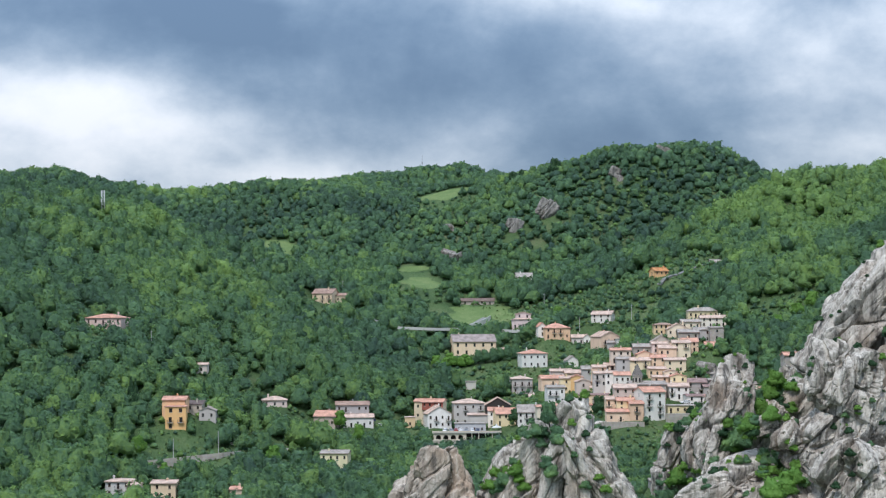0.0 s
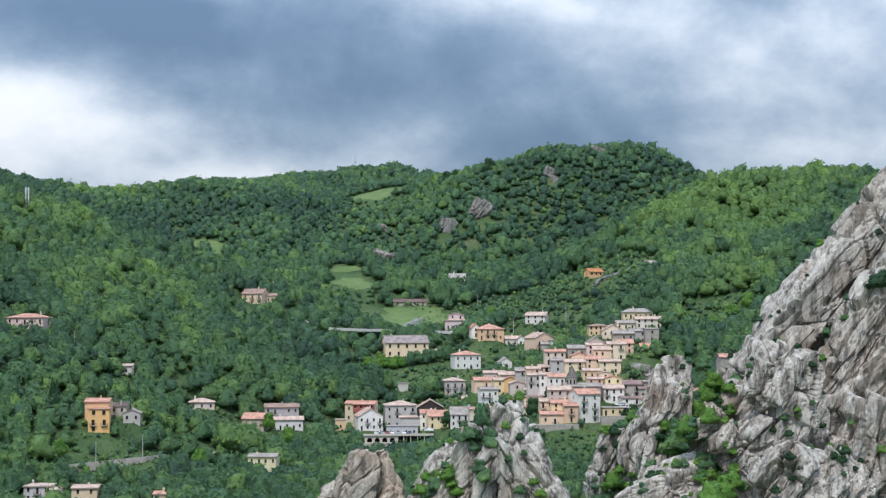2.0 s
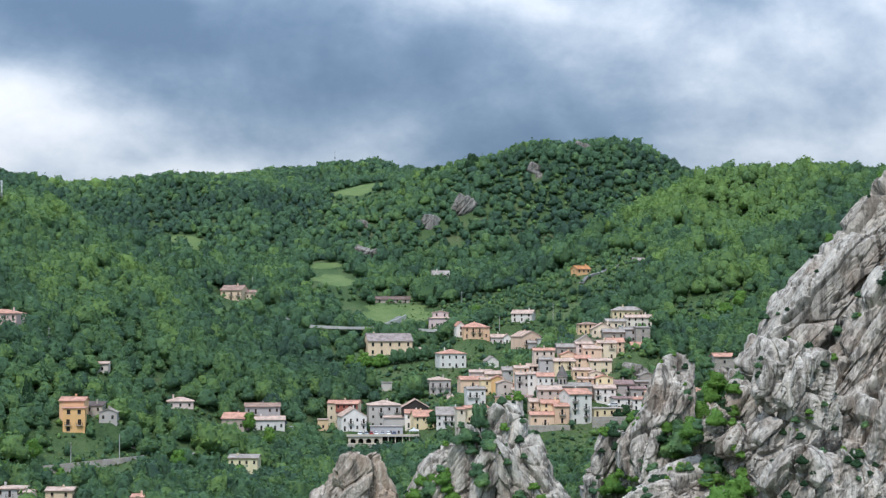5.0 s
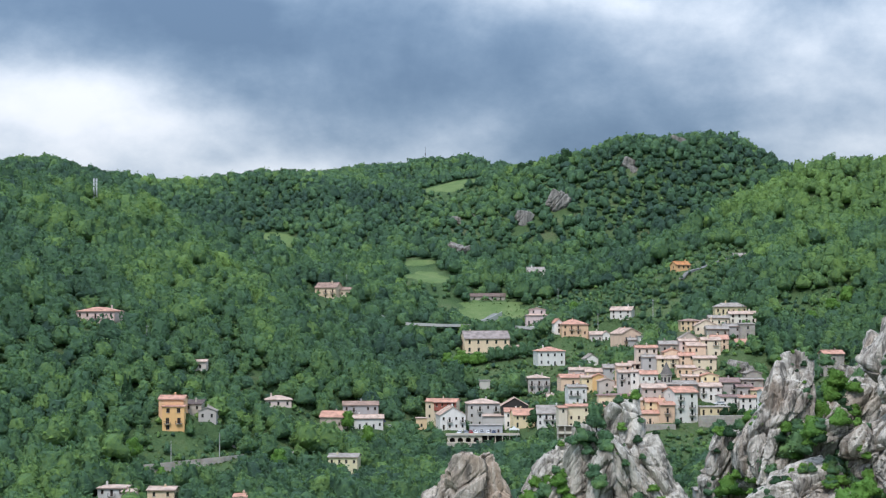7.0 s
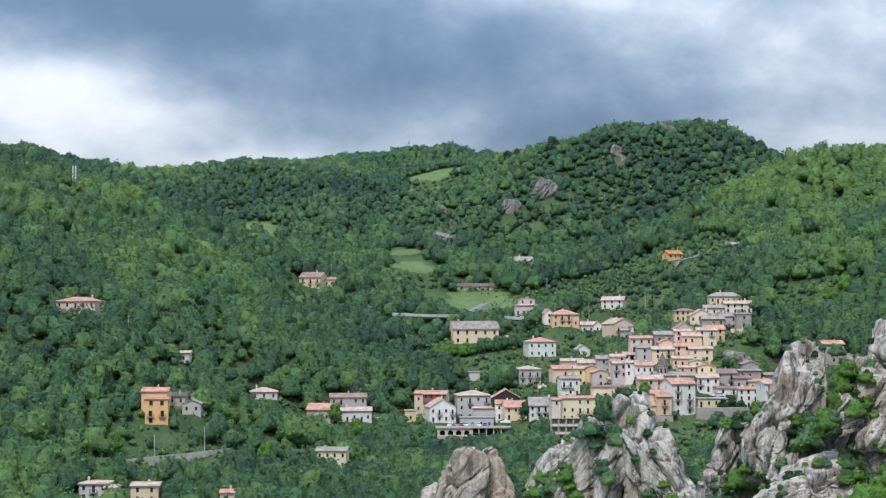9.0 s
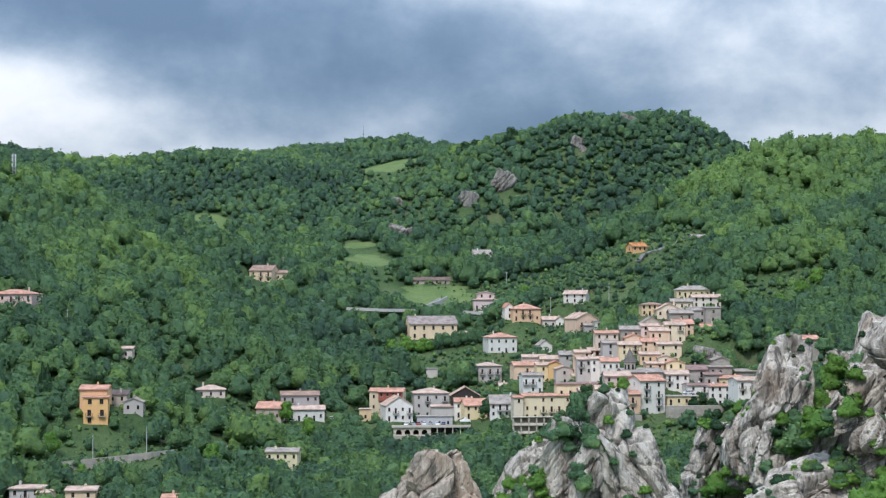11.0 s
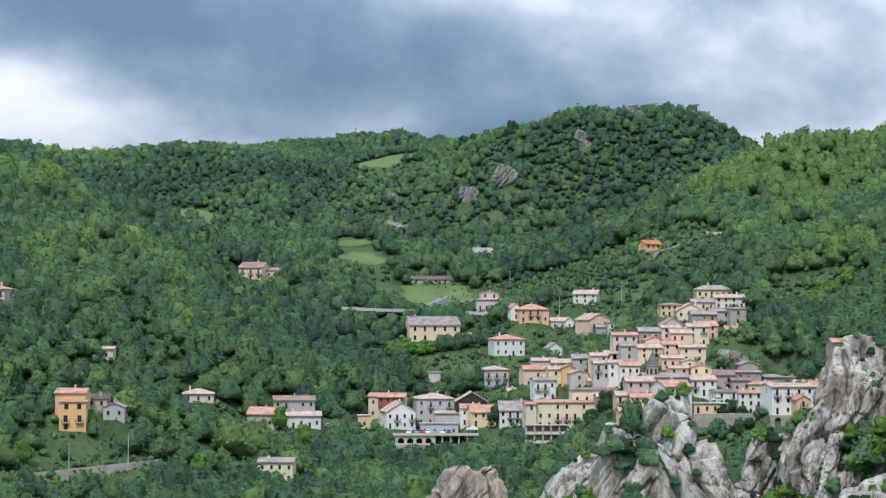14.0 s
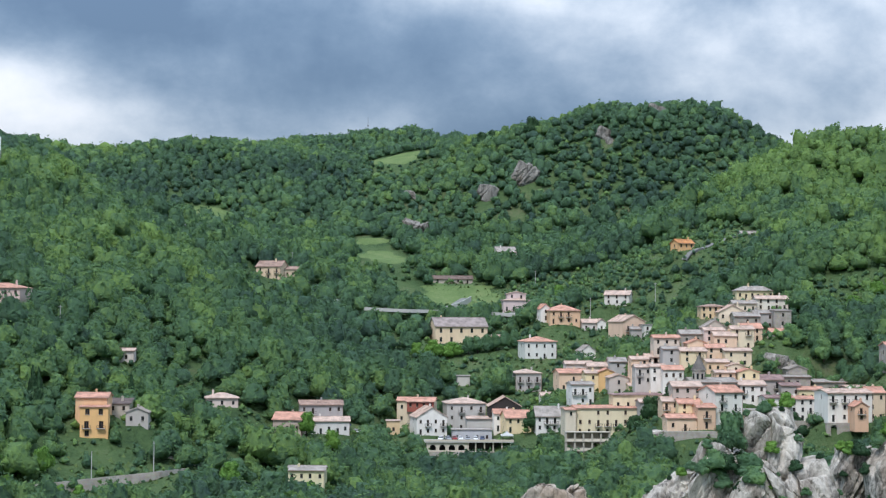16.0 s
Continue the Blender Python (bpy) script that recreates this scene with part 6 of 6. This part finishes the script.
for _color, _label, _spots in CAR_SPOTS:
    _proto = car_proto(_color, _label)
    for _i, (_x, _y, _z, _a) in enumerate(_spots):
        _m = pose(_x, _y, _z if _z is not None else float(levelled(_x, _y)[0]) + 0.05, 0, 0, _a)
        if _i:
            copy_thing(_proto, _m)
        else:
            _proto.matrix_basis = _m


# ---- masts and poles ----
def pylon(x, y, z, tall):
    """A lattice mast with panel antennas near its top."""
    top = tagged(new("lattice_mast"), "pale steel lattice mast with panel antennas on the hillside", "mast")
    top.location = (x, y, z)
    steel = paint("galvanised_steel", (0.50, 0.51, 0.52), 0.5, 0.5)
    half = lambda h: 1.2 - 0.75 * h / tall
    for sx in (-1, 1):
        for sy in (-1, 1):
            bm = bmesh.new()
            a, b = half(0), half(tall)
            solid(bm, [(sx * a - 0.09, sy * a - 0.09, 0), (sx * a + 0.09, sy * a - 0.09, 0), (sx * a + 0.09, sy * a + 0.09, 0), (sx * a - 0.09, sy * a + 0.09, 0)],
                  [(sx * b - 0.09, sy * b - 0.09, tall), (sx * b + 0.09, sy * b - 0.09, tall), (sx * b + 0.09, sy * b + 0.09, tall), (sx * b - 0.09, sy * b + 0.09, tall)])
            part("leg", bm, steel, top)
    for k in range(9):
        h0, h1 = tall * k / 9, tall * (k + 1) / 9
        bm = bmesh.new()
        for sy in (-1, 1):
            for s in (-1, 1):
                p, q = (s * half(h0), sy * half(h0), h0), (-s * half(h1), sy * half(h1), h1)
                solid(bm, [(p[0], p[1] - 0.04, p[2]), (p[0] + 0.1, p[1] - 0.04, p[2]), (p[0] + 0.1, p[1] + 0.04, p[2]), (p[0], p[1] + 0.04, p[2])],
                      [(q[0], q[1] - 0.04, q[2]), (q[0] + 0.1, q[1] - 0.04, q[2]), (q[0] + 0.1, q[1] + 0.04, q[2]), (q[0], q[1] + 0.04, q[2])])
        part("brace", bm, steel, top)
    for k, h in enumerate((0.93, 0.80, 0.66)):
        for s in (-1, 1):
            bm = bmesh.new()
            box(bm, s * 0.9 - 0.25, -0.9, tall * h - 1.0, s * 0.9 + 0.25, -0.7, tall * h + 1.0)
            part("antenna", bm, paint("antenna_white", (0.75, 0.75, 0.74), 0.5), top)


pylon(-200.8, 975, 58, 17.5)


def pole_proto():
    top = tagged(new("utility_pole"), "slim grey utility pole with a crossarm", "pole", "poles along the roads")
    bm = bmesh.new()
    bmesh.ops.create_cone(bm, cap_ends=True, segments=8, radius1=0.16, radius2=0.10, depth=9.0, matrix=Matrix.Translation((0, 0, 4.0)))
    part("pole", bm, paint("pole_concrete", (0.48, 0.47, 0.45), 0.8), top)
    bm = bmesh.new()
    box(bm, -0.7, -0.05, 7.9, 0.7, 0.05, 8.02)
    part("crossarm", bm, paint("galvanised_steel", (0.50, 0.51, 0.52), 0.5, 0.5), top)
    return top


_pole = pole_proto()
for _i, (_x, _y) in enumerate(((-129.8, 735), (46.9, 950), (73, 888), (-110, 960), (-3.8, 560), (-104.6, 641), (-88, 647), (100, 880), (60, 985), (-60, 985))):
    _m = pose(_x, _y, float(levelled(_x, _y)[0]), 0, 0, 20 * _i)
    if _i:
        copy_thing(_pole, _m)
    else:
        _pole.matrix_basis = _m
_top = tagged(new("radio_mast"), "thin dark radio mast on the far ridge", "mast")
_top.location = (-17.6, 1414, 119)
_bm = bmesh.new()
bmesh.ops.create_cone(_bm, cap_ends=True, segments=8, radius1=0.22, radius2=0.1, depth=20.0, matrix=Matrix.Translation((0, 0, 9.0)))
part("mast", _bm, paint("mast_steel", (0.25, 0.25, 0.26), 0.5, 0.4), _top)
_bm = bmesh.new()
box(_bm, -0.5, -0.3, 12.0, 0.5, 0.3, 13.2)
part("antenna", _bm, paint("mast_steel", (0.25, 0.25, 0.26), 0.5, 0.4), _top)


# ---- single trees and shrubs ----
def crown_object(seed, leaves, lobes, mat, parent, cone=False, sink=0.0, name="crown"):
    v, f = crown(seed, leaves, lobes + 4, 1.0, cone, (0.028, 0.062), 3)
    v = v - np.array((0, 0, sink))
    rng = np.random.RandomState(seed)
    me = mesh_from(name, v, f, [mat], True, tint=np.full(len(v), rng.uniform(0.35, 0.75)))
    ob = new(name, me)
    ob.parent = parent
    return ob


def tree_proto(label, seed, mat, cone=False, leaves=900, lobes=9):
    """A tree 1 high and 1 wide, to be scaled: a tapered trunk, limbs and a crown."""
    top = tagged(new("tree"), label, "tree", "single trees")
    rng = random.Random(seed)
    bm = bmesh.new()
    bmesh.ops.create_cone(bm, cap_ends=True, segments=8, radius1=0.035, radius2=0.018, depth=0.62, matrix=Matrix.Translation((0, 0, 0.27)))
    part("trunk", bm, BARK, top, smooth=True)
    for k in range(4):
        bm = bmesh.new()
        bmesh.ops.create_cone(bm, cap_ends=True, segments=6, radius1=0.015, radius2=0.005, depth=0.34, matrix=pose(0, 0, 0.32 + 0.06 * k, 0, 0, 90 * k + rng.uniform(0, 50)) @ pose(0, 0, 0, 0, 48, 0) @ Matrix.Translation((0, 0, 0.16)))
        part("limb", bm, BARK, top)
    crown_object(seed, leaves, lobes, mat, top, cone)
    return top


def shrub_proto(label, seed, mat):
    top = tagged(new("shrub"), label, "shrub", "shrubs in the rocks")
    crown_object(seed, 420, 7, mat, top, sink=0.16)
    bm = bmesh.new()
    bmesh.ops.create_cone(bm, cap_ends=True, segments=6, radius1=0.03, radius2=0.015, depth=0.4, matrix=Matrix.Translation((0, 0, 0.1)))
    part("stem", bm, BARK, top)
    return top


def spread(protos, spots):
    """Puts copies of the protos at (x, y, z, width, height); the first of each is the proto itself."""
    rng = random.Random(4)
    poses = [pose(x, y, float(levelled(x, y)[0]) - 0.2 if z is None else z, 0, 0, rng.uniform(0, 360)) @ Matrix.Diagonal((w, w, h, 1)) for x, y, z, w, h in spots]
    for i, m in enumerate(poses[len(protos):]):
        copy_thing(protos[i % len(protos)], m)
    for proto, m in zip(protos, poses):
        proto.matrix_basis = m


spread([tree_proto("leafy green tree in a row below the hall", 201, LEAF), tree_proto("leafy green tree in a row below the hall", 202, LEAF)],
       [(18 + 3.9 * k, 865 + 0.4 * k, None, 5.8, 8.2) for k in range(6)])
spread([tree_proto("big round tree standing out on the skyline", 203, LEAF_DARK)], [(81, 1186, None, 11, 13), (52, 1212, None, 10, 9), (59, 1210, None, 10, 8), (-60, 1432, None, 10, 10)])
spread([tree_proto("dark evergreen tree below the village houses", 204, LEAF_DARK), tree_proto("dark evergreen tree below the village houses", 205, LEAF_DARK)],
       [(67, 712, None, 7.5, 9.5), (73, 711, None, 6, 7), (62, 715, None, 6, 6), (34, 736, None, 8, 8), (107, 700, None, 5, 6), (111, 699, None, 5, 5), (33, 757, None, 8, 8)])
spread([tree_proto("tall narrow grey-green conifer beside the orange house", 206, LEAF_DARK, True, 420, 9)], [(-125.5, 674, None, 5.0, 15), (-101.6, 702, None, 4.2, 12), (-128.5, 680, None, 4.5, 12), (-30, 1004, None, 4, 9)])
spread([tree_proto("fresh yellow-green tree in spring leaf", 207, LEAF_FRESH), tree_proto("fresh yellow-green tree in spring leaf", 208, LEAF_FRESH)],
       [(1, 861, None, 6.5, 5.5), (5, 862, None, 6.5, 6), (9, 861, None, 6, 5.5), (13, 863, None, 6.5, 5.5), (3, 867, None, 6.5, 6), (11, 867, None, 6.5, 5.5), (-4, 863, None, 6, 6), (114, 836, None, 4.5, 5.5), (64, 925, None, 7, 8), (-47, 745, None, 7, 9), (-38, 741, None, 6, 8), (-66, 640, None, 7, 8), (-44, 636, None, 8, 9), (-118, 640, None, 7, 9), (40, 935, None, 6, 6), (170, 795, None, 8, 7), (178, 798, None, 8, 8), (160, 792, None, 7, 6)])

spread([tree_proto("full green tree on the steep slope beside the village", 209, LEAF), tree_proto("full green tree on the steep slope beside the village", 210, LEAF)],
       [(128 + 4.6 * (k % 6) + 1.3 * math.sin(k * 2.1), 742 + 7.5 * (k // 6) + 2.2 * math.cos(k * 1.7), None, 6.5 + 1.6 * math.sin(k * 3.3), 7.5 + 1.5 * math.cos(k * 2.3)) for k in range(24)])
spread([tree_proto("small dark tree below the white houses", 218, LEAF_DARK), tree_proto("small green tree below the white houses", 219, LEAF)],
       [(103, 692, None, 4.5, 5), (107, 688, None, 4, 4.5), (110, 684, None, 4.5, 4.5), (100, 686, None, 5, 5), (105, 680, None, 5, 5), (110, 676, None, 4, 4), (126, 668, None, 5, 6), (130, 672, None, 5, 6), (124, 662, None, 5, 5), (97, 678, None, 5, 6), (112, 664, None, 4, 4)])
spread([shrub_proto("dense green bush at the foot of the road wall", 220, LEAF), shrub_proto("fresh green bush at the foot of the road wall", 221, LEAF_FRESH)],
       [(-134 + 2.6 * k + math.sin(k * 2.7), 623.5 + 0.62 * k + 1.2 * math.cos(k * 1.9), None, 3.2 + 1.3 * math.sin(k * 3.1), 2.6 + 0.9 * math.cos(k * 2.2)) for k in range(17)])
spread([shrub_proto("dark shrub between the rocks below the upper houses", 222, LEAF_DARK), shrub_proto("green shrub between the rocks below the upper houses", 223, LEAF)],
       [(114 + 1.9 * k, 744 + 2.2 * math.sin(k * 2.3), None, 3.6 + math.cos(k), 3.4 + math.sin(k * 1.4)) for k in range(9)])


# bushes and tufts on the ledges of the crags, wherever soil can lie
def ledge_plants(protos, crags, step, most, salt):
    """Copies of the protos on the flatter, open parts of the crags, in drifts along the clefts."""
    rng = np.random.RandomState(salt)
    bodies = [o for c in crags for o in c.children]
    pts, nor = [], []
    trees = []
    for o in bodies:
        n = len(o.data.polygons)
        mid, nrm = np.empty(n * 3), np.empty(n * 3)
        o.data.polygons.foreach_get("center", mid)
        o.data.polygons.foreach_get("normal", nrm)
        pts.append(mid.reshape(-1, 3))
        nor.append(nrm.reshape(-1, 3))
        flat = np.empty(len(o.data.vertices) * 3)
        o.data.vertices.foreach_get("co", flat)
        trees.append(BVHTree.FromPolygons([Vector(p) for p in flat.reshape(-1, 3)], [tuple(f.vertices) for f in o.data.polygons]))
    pts, nor = np.concatenate(pts), np.concatenate(nor)
    drift = fractal(pts / 7.0, 2, salt)
    good = np.flatnonzero((nor[:, 2] > 0.42) & (nor[:, 1] < 0.35) & (drift > 0.12) & (pts[:, 2] > -62))
    rng.shuffle(good)
    spots = []
    for i in good:
        p = pts[i]
        if any((p[0] - a[0]) ** 2 + (p[1] - a[1]) ** 2 + (p[2] - a[2]) ** 2 < step * step for a in spots):
            continue
        up = Vector(p) + Vector((0, -0.15, 0.4))
        if any(t.ray_cast(up, Vector((0, -0.35, 1)), 60)[0] for t in trees):
            continue
        w = rng.uniform(0.9, 2.6) * (1 + 0.6 * drift[i])
        spots.append((p[0], p[1], p[2] - 0.15, w, w * rng.uniform(0.7, 1.0)))
        if len(spots) >= most:
            break
    spread(protos, spots)


ledge_plants([shrub_proto("fresh green tuft on a ledge of the crag", 231, LEAF_FRESH), shrub_proto("green bush on a ledge of the crag", 232, LEAF),
              shrub_proto("dark low bush on a ledge of the crag", 233, LEAF_DARK)], CRAGS, 2.2, 170, 5)


# shrubs rooted in the clefts and ledges of the crags
spread([shrub_proto("green shrub growing in a cleft of the crag", 211, LEAF), shrub_proto("green shrub growing in a cleft of the crag", 212, LEAF)],
       [(23.7, 427.6, -30.7, 4.9, 4.1), (28.9, 426.8, -31.9, 5.6, 4.8), (32.1, 430.6, -30.5, 3.7, 3.1), (24.9, 427.4, -33.9, 3.7, 3.1), (29, 423.4, -32.6, 4.1, 3.5),
        (26.3, 423.7, -38.7, 5.1, 4.3), (27.3, 421.9, -40.8, 4.6, 3.9), (22.7, 428.1, -27.7, 2.2, 1.9), (104.4, 500.4, -25.9, 6.6, 5.6), (86.7, 488.7, -33, 5.1, 4.3),
        (93.2, 492.6, -36.5, 7.3, 6.2), (77.5, 488, -44, 6.6, 5.6), (80.8, 489.9, -41.5, 4.5, 3.8), (67, 507.5, -51.9, 6.3, 5.3), (87.7, 454.4, -40.8, 3.3, 2.8),
        (99.5, 496.9, -40.4, 3.1, 2.6), (107.5, 534, -27.9, 5.1, 4.3), (89.2, 490.7, -24.5, 5.1, 4.4), (113.3, 525.6, -22.3, 7.7, 6.6)])
spread([shrub_proto("green shrub growing in a cleft of the crag", 211, LEAF), shrub_proto("green shrub growing in a cleft of the crag", 212, LEAF)],
       [(86.7, 488.8, -32.9, 5.2, 4.5), (86.7, 451.8, -43.5, 4.2, 3.5), (122.2, 456.9, -5.3, 2.8, 2.4), (109.1, 479.1, -1.8, 2.2, 1.9), (99.4, 444.9, -14.1, 4.1, 3.5),
        (70.5, 447.8, -46.8, 5.1, 4.4), (122.7, 436.3, -28.4, 2.4, 2), (85.1, 455.6, -30, 4.2, 3.6), (86.5, 487.9, -39.2, 10.1, 8.6), (76.3, 489.8, -41.8, 7.1, 6.1),
        (97.3, 500.2, -15.8, 5, 4.2), (93.8, 498.2, -26.4, 6.5, 5.5), (84.1, 488.6, -40, 6.6, 5.6), (82.7, 488.3, -44.8, 5.1, 4.3), (74, 500.2, -33, 4, 3.4),
        (24.3, 427.9, -31.9, 3.2, 2.7)])
spread([shrub_proto("fresh yellow-green shrub growing among the rocks", 213, LEAF_FRESH), shrub_proto("fresh yellow-green shrub growing among the rocks", 214, LEAF_FRESH)],
       [(31.8, 423.2, -33.5, 2.2, 1.8), (36.2, 426.6, -38.5, 3.4, 2.9), (37.7, 425, -40.8, 4.6, 3.9), (40.9, 426, -33.7, 2.2, 1.9), (15.4, 434.2, -38.8, 4.2, 3.6),
        (18.1, 426.3, -40.7, 4.6, 3.9), (16.2, 430.2, -42, 5.7, 4.8), (109.9, 534.8, -26.4, 8.2, 6.9), (90.1, 487.3, -32.3, 5.7, 4.9), (76.2, 500.2, -31.2, 5.2, 4.4),
        (75.8, 491.6, -47.2, 6.9, 5.9), (70.9, 504.1, -51.5, 8.7, 7.4), (86.6, 451.5, -44.1, 4.7, 4), (86.5, 488.1, -42.9, 3, 2.6), (69.5, 505.8, -35.4, 3.1, 2.6),
        (103.3, 503.9, -25.5, 8.9, 7.6), (88.1, 487.9, -36.9, 7.9, 6.7), (92.5, 438, -44.4, 6.4, 5.4), (89.5, 434.6, -47.2, 5.7, 4.8)])
spread([shrub_proto("fresh yellow-green shrub growing among the rocks", 213, LEAF_FRESH), shrub_proto("fresh yellow-green shrub growing among the rocks", 214, LEAF_FRESH)],
       [(109.4, 438.2, -26.5, 3.1, 2.6), (106.3, 439.9, -29.7, 2.7, 2.3), (112.6, 439, -23, 2.2, 1.9), (137.8, 439.2, -7.4, 5.2, 4.4), (76.3, 489.8, -31.8, 4.9, 4.1),
        (90, 453.7, -28.3, 3.8, 3.3), (99.7, 500.2, -21.3, 7.7, 6.5), (98, 500.2, -25.6, 8.9, 7.5), (94.5, 495.4, -30.1, 8.4, 7.1), (84.2, 457.1, -32.3, 7.7, 6.5),
        (85, 488.6, -40.5, 7.1, 6.1), (78.5, 488.7, -46.3, 6.4, 5.4), (104, 497.2, -29.2, 5, 4.2), (73.8, 500.6, -50.8, 6.9, 5.9), (89.2, 435.7, -45.2, 6.7, 5.7),
        (85.6, 433.1, -47.9, 8.3, 7.1), (83.5, 488.9, -33.3, 5.6, 4.8), (89.7, 453.8, -28.9, 6.3, 5.4), (78.9, 488.6, -46.4, 6, 5.1)])
spread([shrub_proto("dark evergreen shrub clinging to the rock face", 215, LEAF_DARK), shrub_proto("dark evergreen shrub clinging to the rock face", 216, LEAF_DARK)],
       [(36.9, 429.8, -26.5, 2.2, 1.9), (71.3, 504.4, -35.7, 4.3, 3.7), (71.6, 501.1, -39.1, 3.7, 3.1), (68, 505.4, -40, 2.2, 1.8), (89.9, 494.1, -15.8, 2.4, 2.1),
        (133.4, 447.2, 6.5, 7.7, 6.6), (101.5, 499.9, -26.9, 6.6, 5.6), (115.7, 439.9, -29.4, 3.4, 2.9), (117, 429.2, -36.3, 3.3, 2.8), (103.8, 425, -36.5, 3.6, 3.1),
        (106.5, 424.8, -38.9, 2, 1.7), (104.1, 424.4, -41.6, 2.3, 2), (100.1, 424.9, -44.6, 3, 2.5), (113.5, 439.3, -13.8, 2.7, 2.3), (110.9, 443.4, -9.8, 3.4, 2.9),
        (104, 442.9, -30.7, 3.1, 2.6), (73.5, 497.9, -39.7, 3.4, 2.9), (81.5, 488.6, -35.8, 5.4, 4.6), (85, 455.7, -33.3, 5.5, 4.7)])
spread([shrub_proto("dark evergreen shrub clinging to the rock face", 215, LEAF_DARK), shrub_proto("dark evergreen shrub clinging to the rock face", 216, LEAF_DARK)],
       [(101.2, 497.9, -28.4, 6.2, 5.3), (72.8, 500.6, -45.1, 3.7, 3.1), (25.8, 427.2, -31.1, 4.1, 3.5), (27.6, 425.3, -34.7, 3.6, 3.1)])
spread([tree_proto("dark green bushy tree on a ledge of the crag", 217, LEAF)], [(27.4, 431.2, -29.6, 5.4, 8.1)])
spread([shrub_proto("bright green bush at the foot of the crag", 241, LEAF_FRESH), shrub_proto("green bush at the foot of the crag", 242, LEAF)],
       [(13.4, 430.4, -41.6, 4.6, 4.0), (15.5, 427.8, -43.8, 5.2, 4.6), (12.0, 429.6, -45.0, 5.0, 4.4), (17.7, 426.6, -38.2, 3.0, 2.6), (19.1, 426.2, -42.6, 4.0, 3.4), (13.8, 429.2, -45.8, 5.2, 4.8),
        (39.2, 421.8, -41.8, 3.0, 2.6), (35.7, 421.8, -44.0, 3.6, 3.0), (40.9, 421.4, -45.0, 4.0, 3.4), (33.0, 421.5, -36.0, 2.4, 2.2), (20.4, 426.6, -45.0, 4.4, 4.0), (37.1, 423.4, -34.6, 2.0, 1.8),
        (94.4, 445.4, -41.2, 4.4, 3.8), (95.0, 439.6, -45.8, 4.8, 4.2), (93.6, 444.5, -36.4, 3.4, 3.0), (88.4, 458.4, -39.4, 4.2, 3.6), (89.2, 452.3, -43.6, 4.6, 4.0), (106.0, 438.5, -27.4, 2.6, 2.2),
        (108.9, 437.0, -25.3, 2.4, 2.2), (112.9, 437.1, -23.4, 2.2, 2.0), (104.5, 497.5, -23.0, 5.0, 4.4), (78.7, 484.8, -44.2, 4.6, 4.0), (72.1, 496.0, -46.4, 5.0, 4.4), (80.8, 455.3, -41.0, 3.6, 3.0)])
